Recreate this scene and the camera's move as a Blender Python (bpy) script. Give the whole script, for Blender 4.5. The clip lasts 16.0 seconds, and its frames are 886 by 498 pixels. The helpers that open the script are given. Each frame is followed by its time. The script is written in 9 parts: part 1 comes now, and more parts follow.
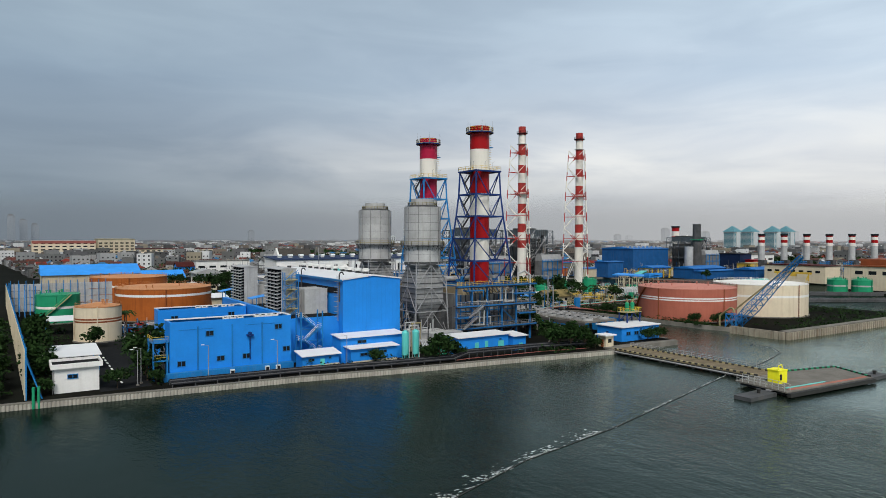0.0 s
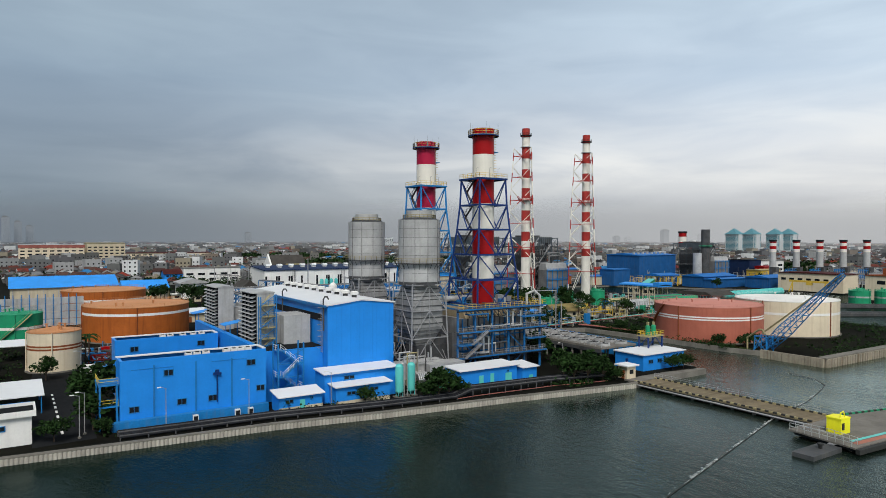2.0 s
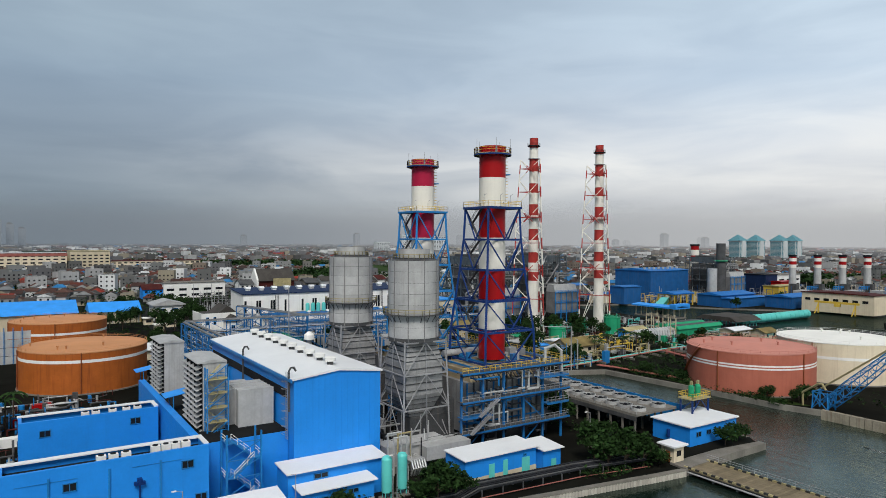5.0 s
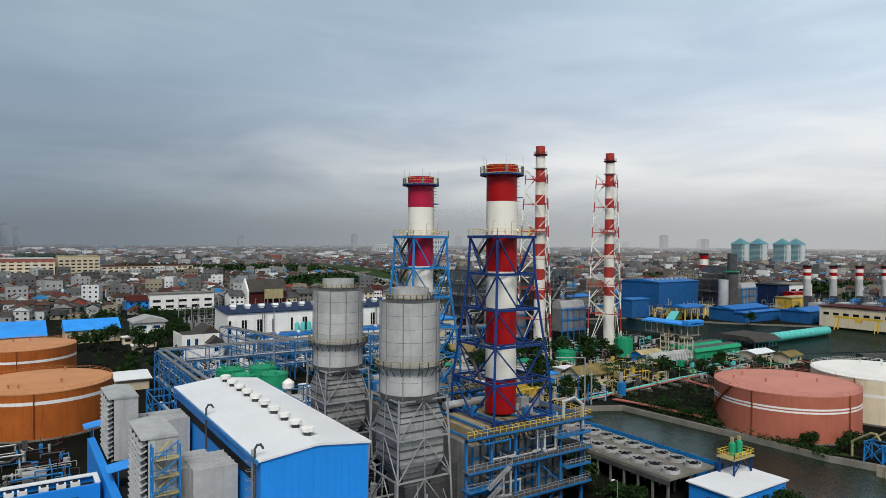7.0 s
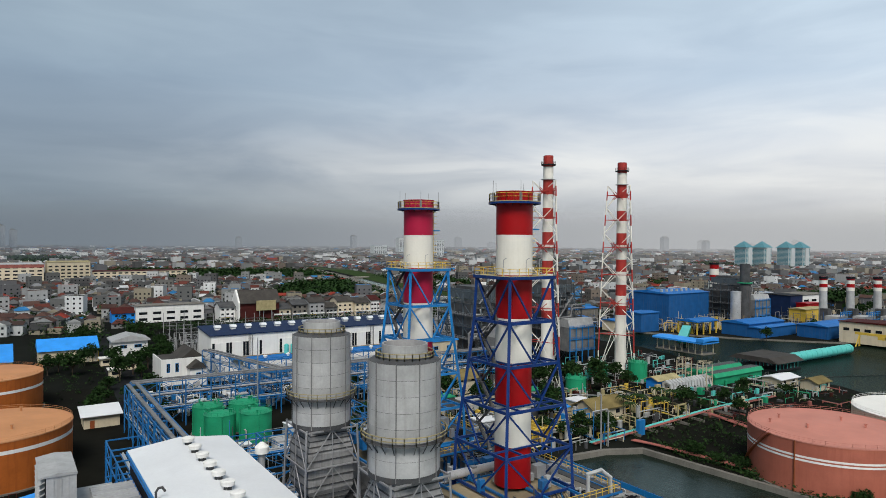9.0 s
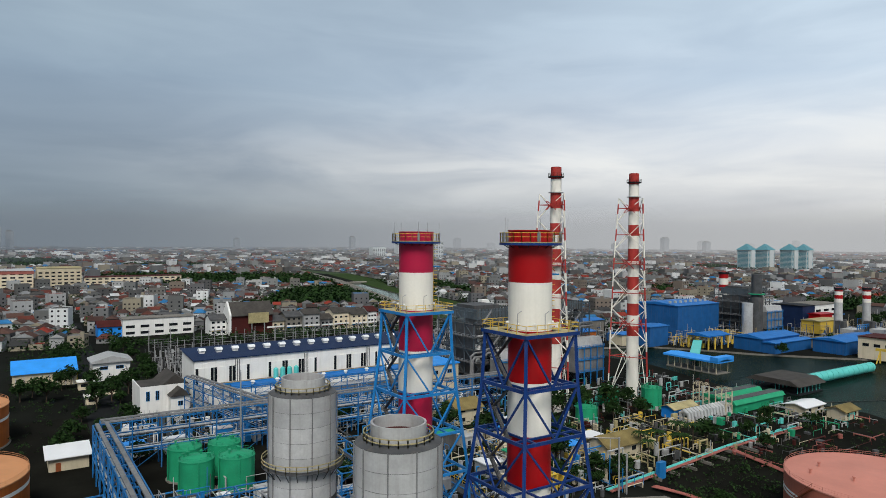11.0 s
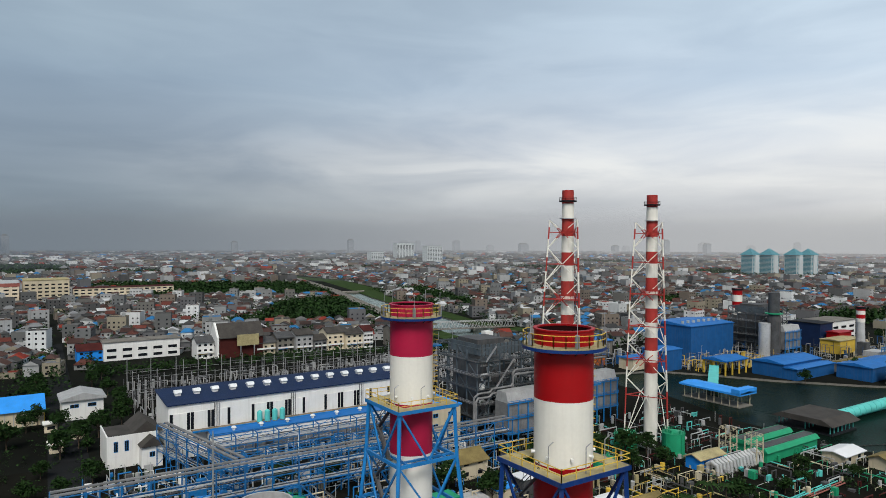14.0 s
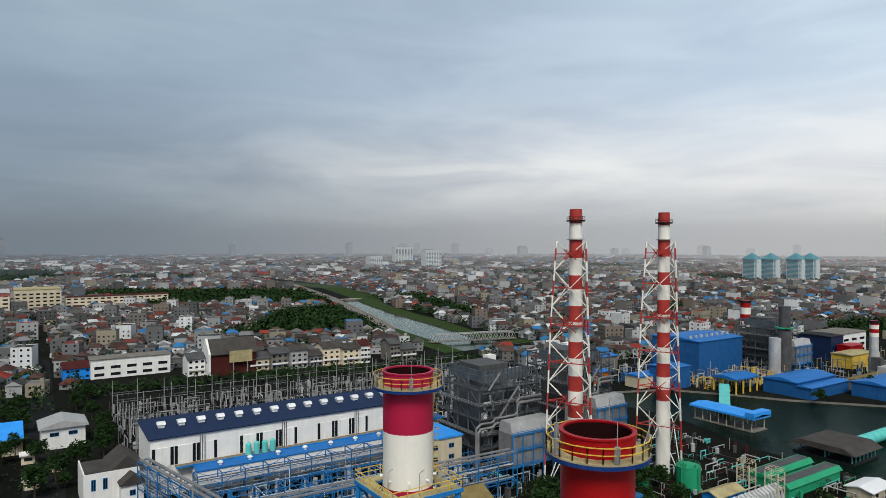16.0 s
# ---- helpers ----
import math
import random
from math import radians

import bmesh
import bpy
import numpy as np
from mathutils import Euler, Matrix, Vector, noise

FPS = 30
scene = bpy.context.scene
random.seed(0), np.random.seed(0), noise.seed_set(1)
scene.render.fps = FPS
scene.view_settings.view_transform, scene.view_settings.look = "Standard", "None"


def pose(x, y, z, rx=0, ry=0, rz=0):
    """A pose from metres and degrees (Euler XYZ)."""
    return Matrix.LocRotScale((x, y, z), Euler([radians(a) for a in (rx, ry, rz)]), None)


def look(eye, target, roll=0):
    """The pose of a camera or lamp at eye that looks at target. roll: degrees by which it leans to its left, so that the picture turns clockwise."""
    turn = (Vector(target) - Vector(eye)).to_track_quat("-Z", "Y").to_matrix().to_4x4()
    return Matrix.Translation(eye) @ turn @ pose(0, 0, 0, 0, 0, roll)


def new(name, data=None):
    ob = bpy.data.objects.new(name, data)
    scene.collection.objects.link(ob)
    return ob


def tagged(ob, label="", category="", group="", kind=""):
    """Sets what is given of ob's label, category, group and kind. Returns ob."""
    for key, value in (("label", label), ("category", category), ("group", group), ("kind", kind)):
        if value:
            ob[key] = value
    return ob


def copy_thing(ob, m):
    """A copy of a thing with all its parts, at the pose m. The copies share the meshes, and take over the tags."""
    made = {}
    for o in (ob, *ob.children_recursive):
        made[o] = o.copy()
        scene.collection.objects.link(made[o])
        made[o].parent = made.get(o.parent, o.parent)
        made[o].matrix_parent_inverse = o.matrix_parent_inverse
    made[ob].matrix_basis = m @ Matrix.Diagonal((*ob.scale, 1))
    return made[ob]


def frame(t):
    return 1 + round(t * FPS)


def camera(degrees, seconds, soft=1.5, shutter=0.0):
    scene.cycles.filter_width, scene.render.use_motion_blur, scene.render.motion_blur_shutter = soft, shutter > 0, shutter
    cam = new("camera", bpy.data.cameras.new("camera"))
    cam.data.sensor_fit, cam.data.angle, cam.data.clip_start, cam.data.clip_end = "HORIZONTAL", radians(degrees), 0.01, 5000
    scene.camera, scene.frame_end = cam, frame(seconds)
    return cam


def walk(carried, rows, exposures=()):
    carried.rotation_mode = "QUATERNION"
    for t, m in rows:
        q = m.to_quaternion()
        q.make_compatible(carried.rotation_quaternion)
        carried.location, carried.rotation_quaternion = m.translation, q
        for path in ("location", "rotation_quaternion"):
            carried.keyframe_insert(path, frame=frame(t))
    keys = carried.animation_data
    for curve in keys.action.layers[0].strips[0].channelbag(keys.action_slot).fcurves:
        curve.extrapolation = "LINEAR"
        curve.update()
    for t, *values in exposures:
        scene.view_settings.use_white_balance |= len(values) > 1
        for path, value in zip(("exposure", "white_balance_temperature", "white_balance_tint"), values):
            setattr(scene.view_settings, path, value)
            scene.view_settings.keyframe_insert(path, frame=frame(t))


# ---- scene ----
cam = camera(67.20, 16.0, soft=0.65)
PATH = [
    (0.0, 1.48, 1.27, 28.98, -32.805, -1.008, -0.070),
    (0.5, 4.21, 5.67, 29.81, -32.847, -0.995, -0.059),
    (1.0, 6.91, 10.08, 30.71, -32.886, -0.977, -0.052),
    (1.5, 9.63, 14.46, 31.67, -32.928, -0.955, -0.057),
    (2.0, 12.39, 18.83, 32.77, -32.970, -0.927, -0.070),
    (2.5, 15.17, 23.22, 34.03, -33.004, -0.896, -0.093),
    (3.0, 17.97, 27.67, 35.39, -33.031, -0.867, -0.121),
    (3.5, 20.77, 32.13, 36.82, -33.063, -0.839, -0.150),
    (4.0, 23.53, 36.56, 38.26, -33.099, -0.820, -0.179),
    (6.5, 36.95, 58.42, 45.77, -33.302, -0.762, -0.305),
    (7.0, 39.62, 62.68, 47.31, -33.323, -0.760, -0.324),
    (7.5, 42.28, 66.91, 48.85, -33.331, -0.767, -0.339),
    (8.0, 44.96, 71.09, 50.43, -33.343, -0.774, -0.358),
    (8.5, 47.53, 75.18, 52.00, -33.362, -0.778, -0.377),
    (9.0, 49.93, 79.05, 53.57, -33.381, -0.785, -0.384),
    (11.5, 61.04, 96.76, 61.34, -33.473, -0.818, -0.321),
    (12.0, 63.17, 100.09, 62.91, -33.481, -0.822, -0.300),
    (12.5, 65.20, 103.27, 64.51, -33.480, -0.819, -0.277),
    (13.0, 67.13, 106.34, 66.13, -33.491, -0.805, -0.251),
    (13.5, 69.01, 109.29, 67.72, -33.517, -0.782, -0.222),
    (14.0, 70.81, 112.18, 69.34, -33.546, -0.739, -0.190),
    (14.5, 72.56, 115.02, 70.94, -33.573, -0.688, -0.156),
    (15.0, 74.28, 117.76, 72.49, -33.601, -0.641, -0.127),
    (15.5, 75.96, 120.43, 73.93, -33.627, -0.599, -0.101),
    (16.0, 77.63, 123.09, 75.34, -33.648, -0.565, -0.076),
]
walk(cam, [(t, pose(x, y, z, 90 + pitch, roll, yaw)) for t, x, y, z, yaw, pitch, roll in PATH])

# ---- sky and light ----
SUN_UP, SUN_TURN = radians(50), radians(212)
world = bpy.data.worlds.new("overcast_sky")
scene.world = world
world.use_nodes = True
wn, wl = world.node_tree.nodes, world.node_tree.links
wn.clear()
w_out = wn.new("ShaderNodeOutputWorld")
w_back = wn.new("ShaderNodeBackground")
w_sky = wn.new("ShaderNodeTexSky")
w_sky.sky_type, w_sky.sun_disc = "NISHITA", False
w_sky.sun_elevation, w_sky.sun_rotation = SUN_UP, SUN_TURN
w_geo = wn.new("ShaderNodeTexCoord")
w_sep = wn.new("ShaderNodeSeparateXYZ")
wl.new(w_geo.outputs["Generated"], w_sep.inputs[0])


def w_math(op, a, b=None):
    n = wn.new("ShaderNodeMath")
    n.operation = op
    for i, v in enumerate((a, b)):
        if v is None:
            continue
        if isinstance(v, (int, float)):
            n.inputs[i].default_value = v
        else:
            wl.new(v, n.inputs[i])
    return n.outputs[0]


def w_ramp(fac, stops):
    n = wn.new("ShaderNodeValToRGB")
    wl.new(fac, n.inputs[0])
    el = n.color_ramp.elements
    while len(el) < len(stops):
        el.new(0.5)
    for e, (p, c) in zip(el, stops):
        e.position, e.color = p, (*c, 1)
    return n.outputs[0]


def w_mix(fac, a, b, kind="MIX"):
    n = wn.new("ShaderNodeMix")
    n.data_type, n.blend_type = "RGBA", kind
    for i, v in ((0, fac), (6, a), (7, b)):
        if isinstance(v, (int, float)):
            n.inputs[i].default_value = v
        elif isinstance(v, tuple):
            n.inputs[i].default_value = (*v, 1)
        else:
            wl.new(v, n.inputs[i])
    return n.outputs[2]


up = w_sep.outputs[2]
# direction towards the bright western side of the sky, which lies to the right of the way of flight
side = w_math("ADD", w_math("MULTIPLY", w_sep.outputs[0], 0.80), w_math("MULTIPLY", w_sep.outputs[1], -0.30))
dark = w_ramp(up, [(0.0, (0.160, 0.188, 0.220)), (0.04, (0.172, 0.205, 0.242)), (0.10, (0.215, 0.255, 0.305)),
                   (0.22, (0.235, 0.295, 0.365)), (0.40, (0.30, 0.365, 0.43)), (0.52, (0.19, 0.23, 0.27)), (1.0, (0.12, 0.145, 0.17))])
light = w_ramp(up, [(0.0, (0.42, 0.415, 0.425)), (0.03, (0.52, 0.505, 0.51)), (0.07, (0.62, 0.60, 0.595)), (0.13, (0.57, 0.58, 0.62)),
                    (0.22, (0.47, 0.54, 0.63)), (0.40, (0.44, 0.52, 0.60)), (0.52, (0.24, 0.28, 0.32)), (1.0, (0.13, 0.155, 0.18))])
side_f = wn.new("ShaderNodeMapRange")
side_f.interpolation_type = "SMOOTHSTEP"
wl.new(side, side_f.inputs[0])
side_f.inputs[1].default_value, side_f.inputs[2].default_value = -0.32, 0.62
base_sky = w_mix(side_f.outputs[0], dark, light)
# cloud layer: looked at as a flat ceiling, so that the banks draw together towards the horizon
flat = wn.new("ShaderNodeVectorMath")
flat.operation = "DIVIDE"
wl.new(w_geo.outputs["Generated"], flat.inputs[0])
comb = wn.new("ShaderNodeCombineXYZ")
den = w_math("ADD", w_math("ABSOLUTE", up), 0.12)
for i in range(3):
    wl.new(den, comb.inputs[i])
wl.new(comb.outputs[0], flat.inputs[1])


def w_noise(scale, detail, rough, stretch, warp=0.0):
    m = wn.new("ShaderNodeMapping")
    wl.new(flat.outputs[0], m.inputs[0])
    m.inputs[2].default_value[2] = radians(-33)
    m.inputs[3].default_value = stretch
    n = wn.new("ShaderNodeTexNoise")
    wl.new(m.outputs[0], n.inputs["Vector"])
    n.inputs["Scale"].default_value, n.inputs["Detail"].default_value = scale, detail
    n.inputs["Roughness"].default_value, n.inputs["Distortion"].default_value = rough, warp
    return n.outputs[0]


clouds = w_noise(0.42, 6, 0.5, (1.0, 1.0, 1), 0.3)
b_map = wn.new("ShaderNodeMapping")
wl.new(w_geo.outputs["Generated"], b_map.inputs[0])
b_map.inputs[3].default_value = (1.5, 1.5, 7.0)
b_noise = wn.new("ShaderNodeTexNoise")
wl.new(b_map.outputs[0], b_noise.inputs["Vector"])
b_noise.inputs["Scale"].default_value, b_noise.inputs["Detail"].default_value, b_noise.inputs["Distortion"].default_value = 2.3, 7, 0.5
banks = b_noise.outputs[0]
cl = w_ramp(clouds, [(0.34, (0.86, 0.87, 0.89)), (0.5, (0.99, 0.99, 1.0)), (0.66, (1.12, 1.11, 1.09))])
bk = w_ramp(banks, [(0.34, (0.94, 0.945, 0.955)), (0.5, (1.0, 1.0, 1.0)), (0.66, (1.10, 1.09, 1.075))])
layer = w_mix(1.0, w_mix(1.0, base_sky, cl, "MULTIPLY"), bk, "MULTIPLY")
# break in the clouds low in the brighter part of the sky
gap_f = w_math("MULTIPLY", w_ramp(up, [(0.055, (0, 0, 0)), (0.10, (1, 1, 1)), (0.125, (0.8, 0.8, 0.8)), (0.19, (0.15, 0.15, 0.15)), (0.30, (0, 0, 0))]), side_f.outputs[0])
gap_n = w_ramp(banks, [(0.40, (0, 0, 0)), (0.62, (1, 1, 1))])
layer = w_mix(w_math("MULTIPLY", w_math("MULTIPLY", gap_f, gap_n), 0.75), layer, (0.78, 0.74, 0.70))
clear = w_mix(1.0, w_sky.outputs[0], (0.1, 0.1, 0.1), "MULTIPLY")
wl.new(w_mix(1.0, w_mix(0.96, clear, layer), (0.955, 1.0, 1.015), "MULTIPLY"), w_back.inputs[0])
w_back.inputs[1].default_value = 1.22
wl.new(w_back.outputs[0], w_out.inputs[0])

sun = new("sun", bpy.data.lights.new("sun", "SUN"))
sun.data.energy, sun.data.angle, sun.data.color = 3.35, radians(24), (1.0, 0.97, 0.92)
sun.matrix_world = look((0, 0, 300), Vector((0, 0, 300)) - Vector((math.sin(SUN_TURN) * math.cos(SUN_UP), math.cos(SUN_TURN) * math.cos(SUN_UP), math.sin(SUN_UP))))
scene.view_settings.exposure = 0.0


# ---- materials ----
def mat(name, rgb, rough=0.6, metal=0.0, var=0.16, scale=0.25, fine=3.0, streak=0.0, dirt=(0.16, 0.13, 0.10), bump=0.15, rnd=0.0, island=0.0, pal=None, spec=0.22):
    """Base colour with broad stains, fine grain, run-off streaks down the walls and a light relief."""
    m = bpy.data.materials.new(name)
    m.use_nodes = True
    nt = m.node_tree
    N, L = nt.nodes, nt.links
    bsdf = N["Principled BSDF"]

    def noise_at(sc, det, stretch=(1, 1, 1)):
        mp = N.new("ShaderNodeMapping")
        L.new(geo.outputs["Position"], mp.inputs[0])
        mp.inputs[3].default_value = stretch
        n = N.new("ShaderNodeTexNoise")
        L.new(mp.outputs[0], n.inputs["Vector"])
        n.inputs["Scale"].default_value, n.inputs["Detail"].default_value, n.inputs["Roughness"].default_value = sc, det, 0.6
        return n.outputs[0]

    def mixc(fac, a, b, kind="MIX"):
        n = N.new("ShaderNodeMix")
        n.data_type, n.blend_type = "RGBA", kind
        for i, v in ((0, fac), (6, a), (7, b)):
            if isinstance(v, (int, float)):
                n.inputs[i].default_value = v
            elif isinstance(v, tuple):
                n.inputs[i].default_value = (*v[:3], 1)
            else:
                L.new(v, n.inputs[i])
        return n.outputs[2]

    def ramp(fac, stops, kind="LINEAR"):
        n = N.new("ShaderNodeValToRGB")
        n.color_ramp.interpolation = kind
        L.new(fac, n.inputs[0])
        el = n.color_ramp.elements
        while len(el) < len(stops):
            el.new(0.5)
        for e, (p, c) in zip(el, stops):
            e.position, e.color = p, (*c, 1)
        return n.outputs[0]

    geo = N.new("ShaderNodeNewGeometry")
    broad, grain = noise_at(scale, 5), noise_at(fine, 4)
    col = tuple(rgb)
    if pal:
        src = geo.outputs["Random Per Island"] if island else N.new("ShaderNodeObjectInfo").outputs["Random"]
        col = ramp(src, [(i / len(pal), c) for i, c in enumerate(pal)], "CONSTANT")
    lo, hi = 1 - var, 1 + var
    col = mixc(1.0, col, ramp(broad, [(0.3, (lo, lo, lo)), (0.7, (hi, hi, hi))]), "MULTIPLY")
    col = mixc(1.0, col, ramp(grain, [(0.3, (1 - var / 2,) * 3), (0.7, (1 + var / 2,) * 3)]), "MULTIPLY")
    if streak:
        run = ramp(noise_at(1.0, 6, (1.3, 1.3, 0.07)), [(0.50, (0, 0, 0)), (0.72, (streak, streak, streak))])
        col = mixc(run, col, tuple(dirt))
    if rnd or (island and not pal):
        src = geo.outputs["Random Per Island"] if island else N.new("ShaderNodeObjectInfo").outputs["Random"]
        k = island or rnd
        col = mixc(1.0, col, ramp(src, [(0.0, (1 - k,) * 3), (1.0, (1 + k,) * 3)]), "MULTIPLY")
    if isinstance(col, tuple):
        bsdf.inputs["Base Color"].default_value = (*col, 1)
    else:
        L.new(col, bsdf.inputs["Base Color"])
    bsdf.inputs["Metallic"].default_value = metal
    bsdf.inputs["Specular IOR Level"].default_value = spec
    rr = ramp(grain, [(0.3, (max(0.02, rough - 0.1),) * 3), (0.7, (min(1, rough + 0.1),) * 3)])
    L.new(rr, bsdf.inputs["Roughness"])
    if bump:
        b = N.new("ShaderNodeBump")
        b.inputs["Strength"].default_value, b.inputs["Distance"].default_value = bump, 0.05
        L.new(grain, b.inputs["Height"])
        L.new(b.outputs[0], bsdf.inputs["Normal"])
    return m


BLUE = mat("blue_cladding", (0.015, 0.226, 0.69), 0.45, var=0.06, streak=0.10, dirt=(0.03, 0.10, 0.25))
BLUE_DARK = mat("dark_blue_paint", (0.004, 0.030, 0.145), 0.45, var=0.15, streak=0.15)
BLUE_STEEL = mat("blue_steel_paint", (0.012, 0.17, 0.44), 0.45, var=0.2, streak=0.2)
BLUE_ROOF = mat("bright_blue_roof_sheet", (0.03, 0.27, 0.75), 0.5, var=0.12, streak=0.1)
NAVY = mat("navy_roof_sheet", (0.006, 0.018, 0.06), 0.6, var=0.2)
WHITE = mat("white_paint", (0.74, 0.73, 0.70), 0.5, var=0.06, streak=0.22, dirt=(0.36, 0.33, 0.28))
WHITE_ROOF = mat("white_roof_sheet", (0.68, 0.69, 0.70), 0.45, var=0.06, scale=0.12, streak=0.05, dirt=(0.4, 0.4, 0.4))
STACK_WHITE = mat("stack_white_paint", (0.72, 0.69, 0.62), 0.5, var=0.05, streak=0.15, dirt=(0.4, 0.36, 0.3))
STACK_RED = mat("stack_red_paint", (0.31, 0.003, 0.005), 0.45, var=0.08, streak=0.12, dirt=(0.14, 0.01, 0.01))
STACK_CRIMSON = mat("stack_crimson_paint", (0.36, 0.010, 0.045), 0.45, var=0.08, streak=0.12, dirt=(0.18, 0.02, 0.03))
CHIM_RED = mat("chimney_red_paint", (0.35, 0.034, 0.028), 0.55, var=0.15, streak=0.2)
GALV = mat("galvanised_cladding", (0.40, 0.40, 0.395), 0.5, 0.15, var=0.14, scale=0.35, streak=0.35, dirt=(0.22, 0.20, 0.18), rnd=0.10)
GALV_DARK = mat("weathered_galvanised_steel", (0.070, 0.072, 0.075), 0.6, 0.1, var=0.3, streak=0.35, spec=0.12)
DUCT = mat("sooty_duct_plate", (0.19, 0.19, 0.19), 0.6, 0.1, var=0.28, streak=0.5, dirt=(0.07, 0.065, 0.06))
BLUE_RACK = mat("rack_blue_paint", (0.010, 0.125, 0.33), 0.5, var=0.2, streak=0.25)
FAR_BLUE = mat("weathered_blue_cladding", (0.010, 0.085, 0.25), 0.55, var=0.15, streak=0.15)
FAR_BLUE_ROOF = mat("weathered_blue_roof_sheet", (0.012, 0.13, 0.40), 0.55, var=0.15)
SOOT = mat("sooted_steel_lining", (0.016, 0.004, 0.004), 0.9, var=0.3, spec=0.05)
TAN_RIB = mat("tan_ribbed_sheet", (0.26, 0.21, 0.13), 0.7, var=0.2, streak=0.3)
BLUE_GREY = mat("blue_grey_structural_paint", (0.075, 0.095, 0.11), 0.6, 0.0, var=0.3, streak=0.35, spec=0.12)
HOPPER = mat("stained_hopper_plate", (0.27, 0.27, 0.268), 0.6, 0.1, var=0.2, streak=0.5, dirt=(0.10, 0.095, 0.09))
STEEL = mat("grey_steel", (0.34, 0.34, 0.345), 0.45, 0.4, var=0.2, streak=0.2)
PIPE = mat("insulated_pipe_jacket", (0.58, 0.58, 0.57), 0.35, 0.5, var=0.15)
# for dark parts, and for panels that carry shade as colour
DARK = mat("dark_steel_and_painted_shade", (0.016, 0.017, 0.02), 0.7, 0.0, var=0.3, spec=0.08)
RUST = mat("rusty_interior", (0.055, 0.010, 0.008), 0.8, var=0.3)
YELLOW = mat("yellow_rail_paint", (0.62, 0.42, 0.06), 0.5, var=0.12)
DULL_YELLOW = mat("weathered_yellow_paint", (0.34, 0.29, 0.15), 0.7, var=0.3)
BRIGHT_YELLOW = mat("fluorescent_yellow_paint", (0.85, 0.80, 0.02), 0.5, var=0.08)
ORANGE = mat("orange_tank_paint", (0.37, 0.098, 0.017), 0.6, var=0.15, streak=0.55, dirt=(0.15, 0.035, 0.012))
ORANGE_TOP = mat("faded_orange_roof_plate", (0.50, 0.23, 0.10), 0.65, var=0.12, scale=0.12)
REDTANK = mat("terracotta_tank_paint", (0.38, 0.115, 0.075), 0.6, var=0.10, streak=0.3, dirt=(0.22, 0.06, 0.04))
REDTANK_TOP = mat("faded_terracotta_roof_plate", (0.50, 0.20, 0.15), 0.65, var=0.12, scale=0.1)
CREAM = mat("cream_tank_paint", (0.66, 0.57, 0.42), 0.6, var=0.07, streak=0.3, dirt=(0.36, 0.25, 0.14))
CREAM_TOP = mat("pale_roof_plate", (0.75, 0.73, 0.68), 0.6, var=0.08, scale=0.1)
BROWN = mat("brown_band_paint", (0.22, 0.06, 0.02), 0.6)
GREEN = mat("green_tank_paint", (0.016, 0.27, 0.13), 0.5, var=0.14, streak=0.2, dirt=(0.03, 0.16, 0.09))
TEAL = mat("turquoise_paint", (0.10, 0.50, 0.46), 0.45, var=0.10, streak=0.1)
BEIGE = mat("beige_render", (0.52, 0.45, 0.32), 0.75, var=0.1, streak=0.25)
CONCRETE = mat("weathered_concrete", (0.16, 0.148, 0.128), 0.85, var=0.25, streak=0.45, dirt=(0.10, 0.09, 0.08), bump=0.4)
PALE_CONCRETE = mat("pale_concrete_sheet_pile", (0.36, 0.335, 0.29), 0.8, var=0.18, streak=0.35, dirt=(0.16, 0.14, 0.11), rnd=0.12)
ASPHALT = mat("dark_asphalt", (0.014, 0.015, 0.016), 0.85, spec=0.03, var=0.3, scale=0.08, fine=1.2)
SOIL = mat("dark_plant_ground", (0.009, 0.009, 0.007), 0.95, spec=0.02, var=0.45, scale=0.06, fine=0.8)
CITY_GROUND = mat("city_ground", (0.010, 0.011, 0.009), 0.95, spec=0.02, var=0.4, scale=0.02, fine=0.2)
GRASS = mat("rough_grass", (0.028, 0.050, 0.013), 0.9, spec=0.05, var=0.4, scale=0.15, fine=1.5, bump=0.5)
LEAF = mat("tree_foliage", (0.016, 0.036, 0.010), 0.7, spec=0.05, var=0.35, scale=0.4, island=0.45, bump=0)
BARK = mat("tree_bark", (0.07, 0.05, 0.035), 0.9, var=0.25)
GLASS_DARK = mat("dark_window_glass", (0.012, 0.014, 0.017), 0.12, var=0.1, bump=0)
DECK = mat("worn_timber_deck", (0.17, 0.135, 0.085), 0.85, var=0.25, scale=0.5, rnd=0.15)
HAZARD = mat("black_kerb_paint", (0.03, 0.03, 0.028), 0.7)
RED_DECK = mat("red_deck_paint", (0.35, 0.13, 0.09), 0.75, var=0.25)
RED_PIPE = mat("dull_red_pipe_paint", (0.30, 0.10, 0.08), 0.55, var=0.2)
ROOF_DARK = mat("dark_roof_tiles", (0.05, 0.045, 0.04), 0.8, var=0.3)
OCHRE_ROOF = mat("mossy_ochre_roof", (0.17, 0.13, 0.05), 0.85, var=0.3)
RUST_PILE = mat("rust_stained_sheet_pile", (0.27, 0.235, 0.18), 0.85, var=0.25, streak=0.55, dirt=(0.11, 0.06, 0.03))
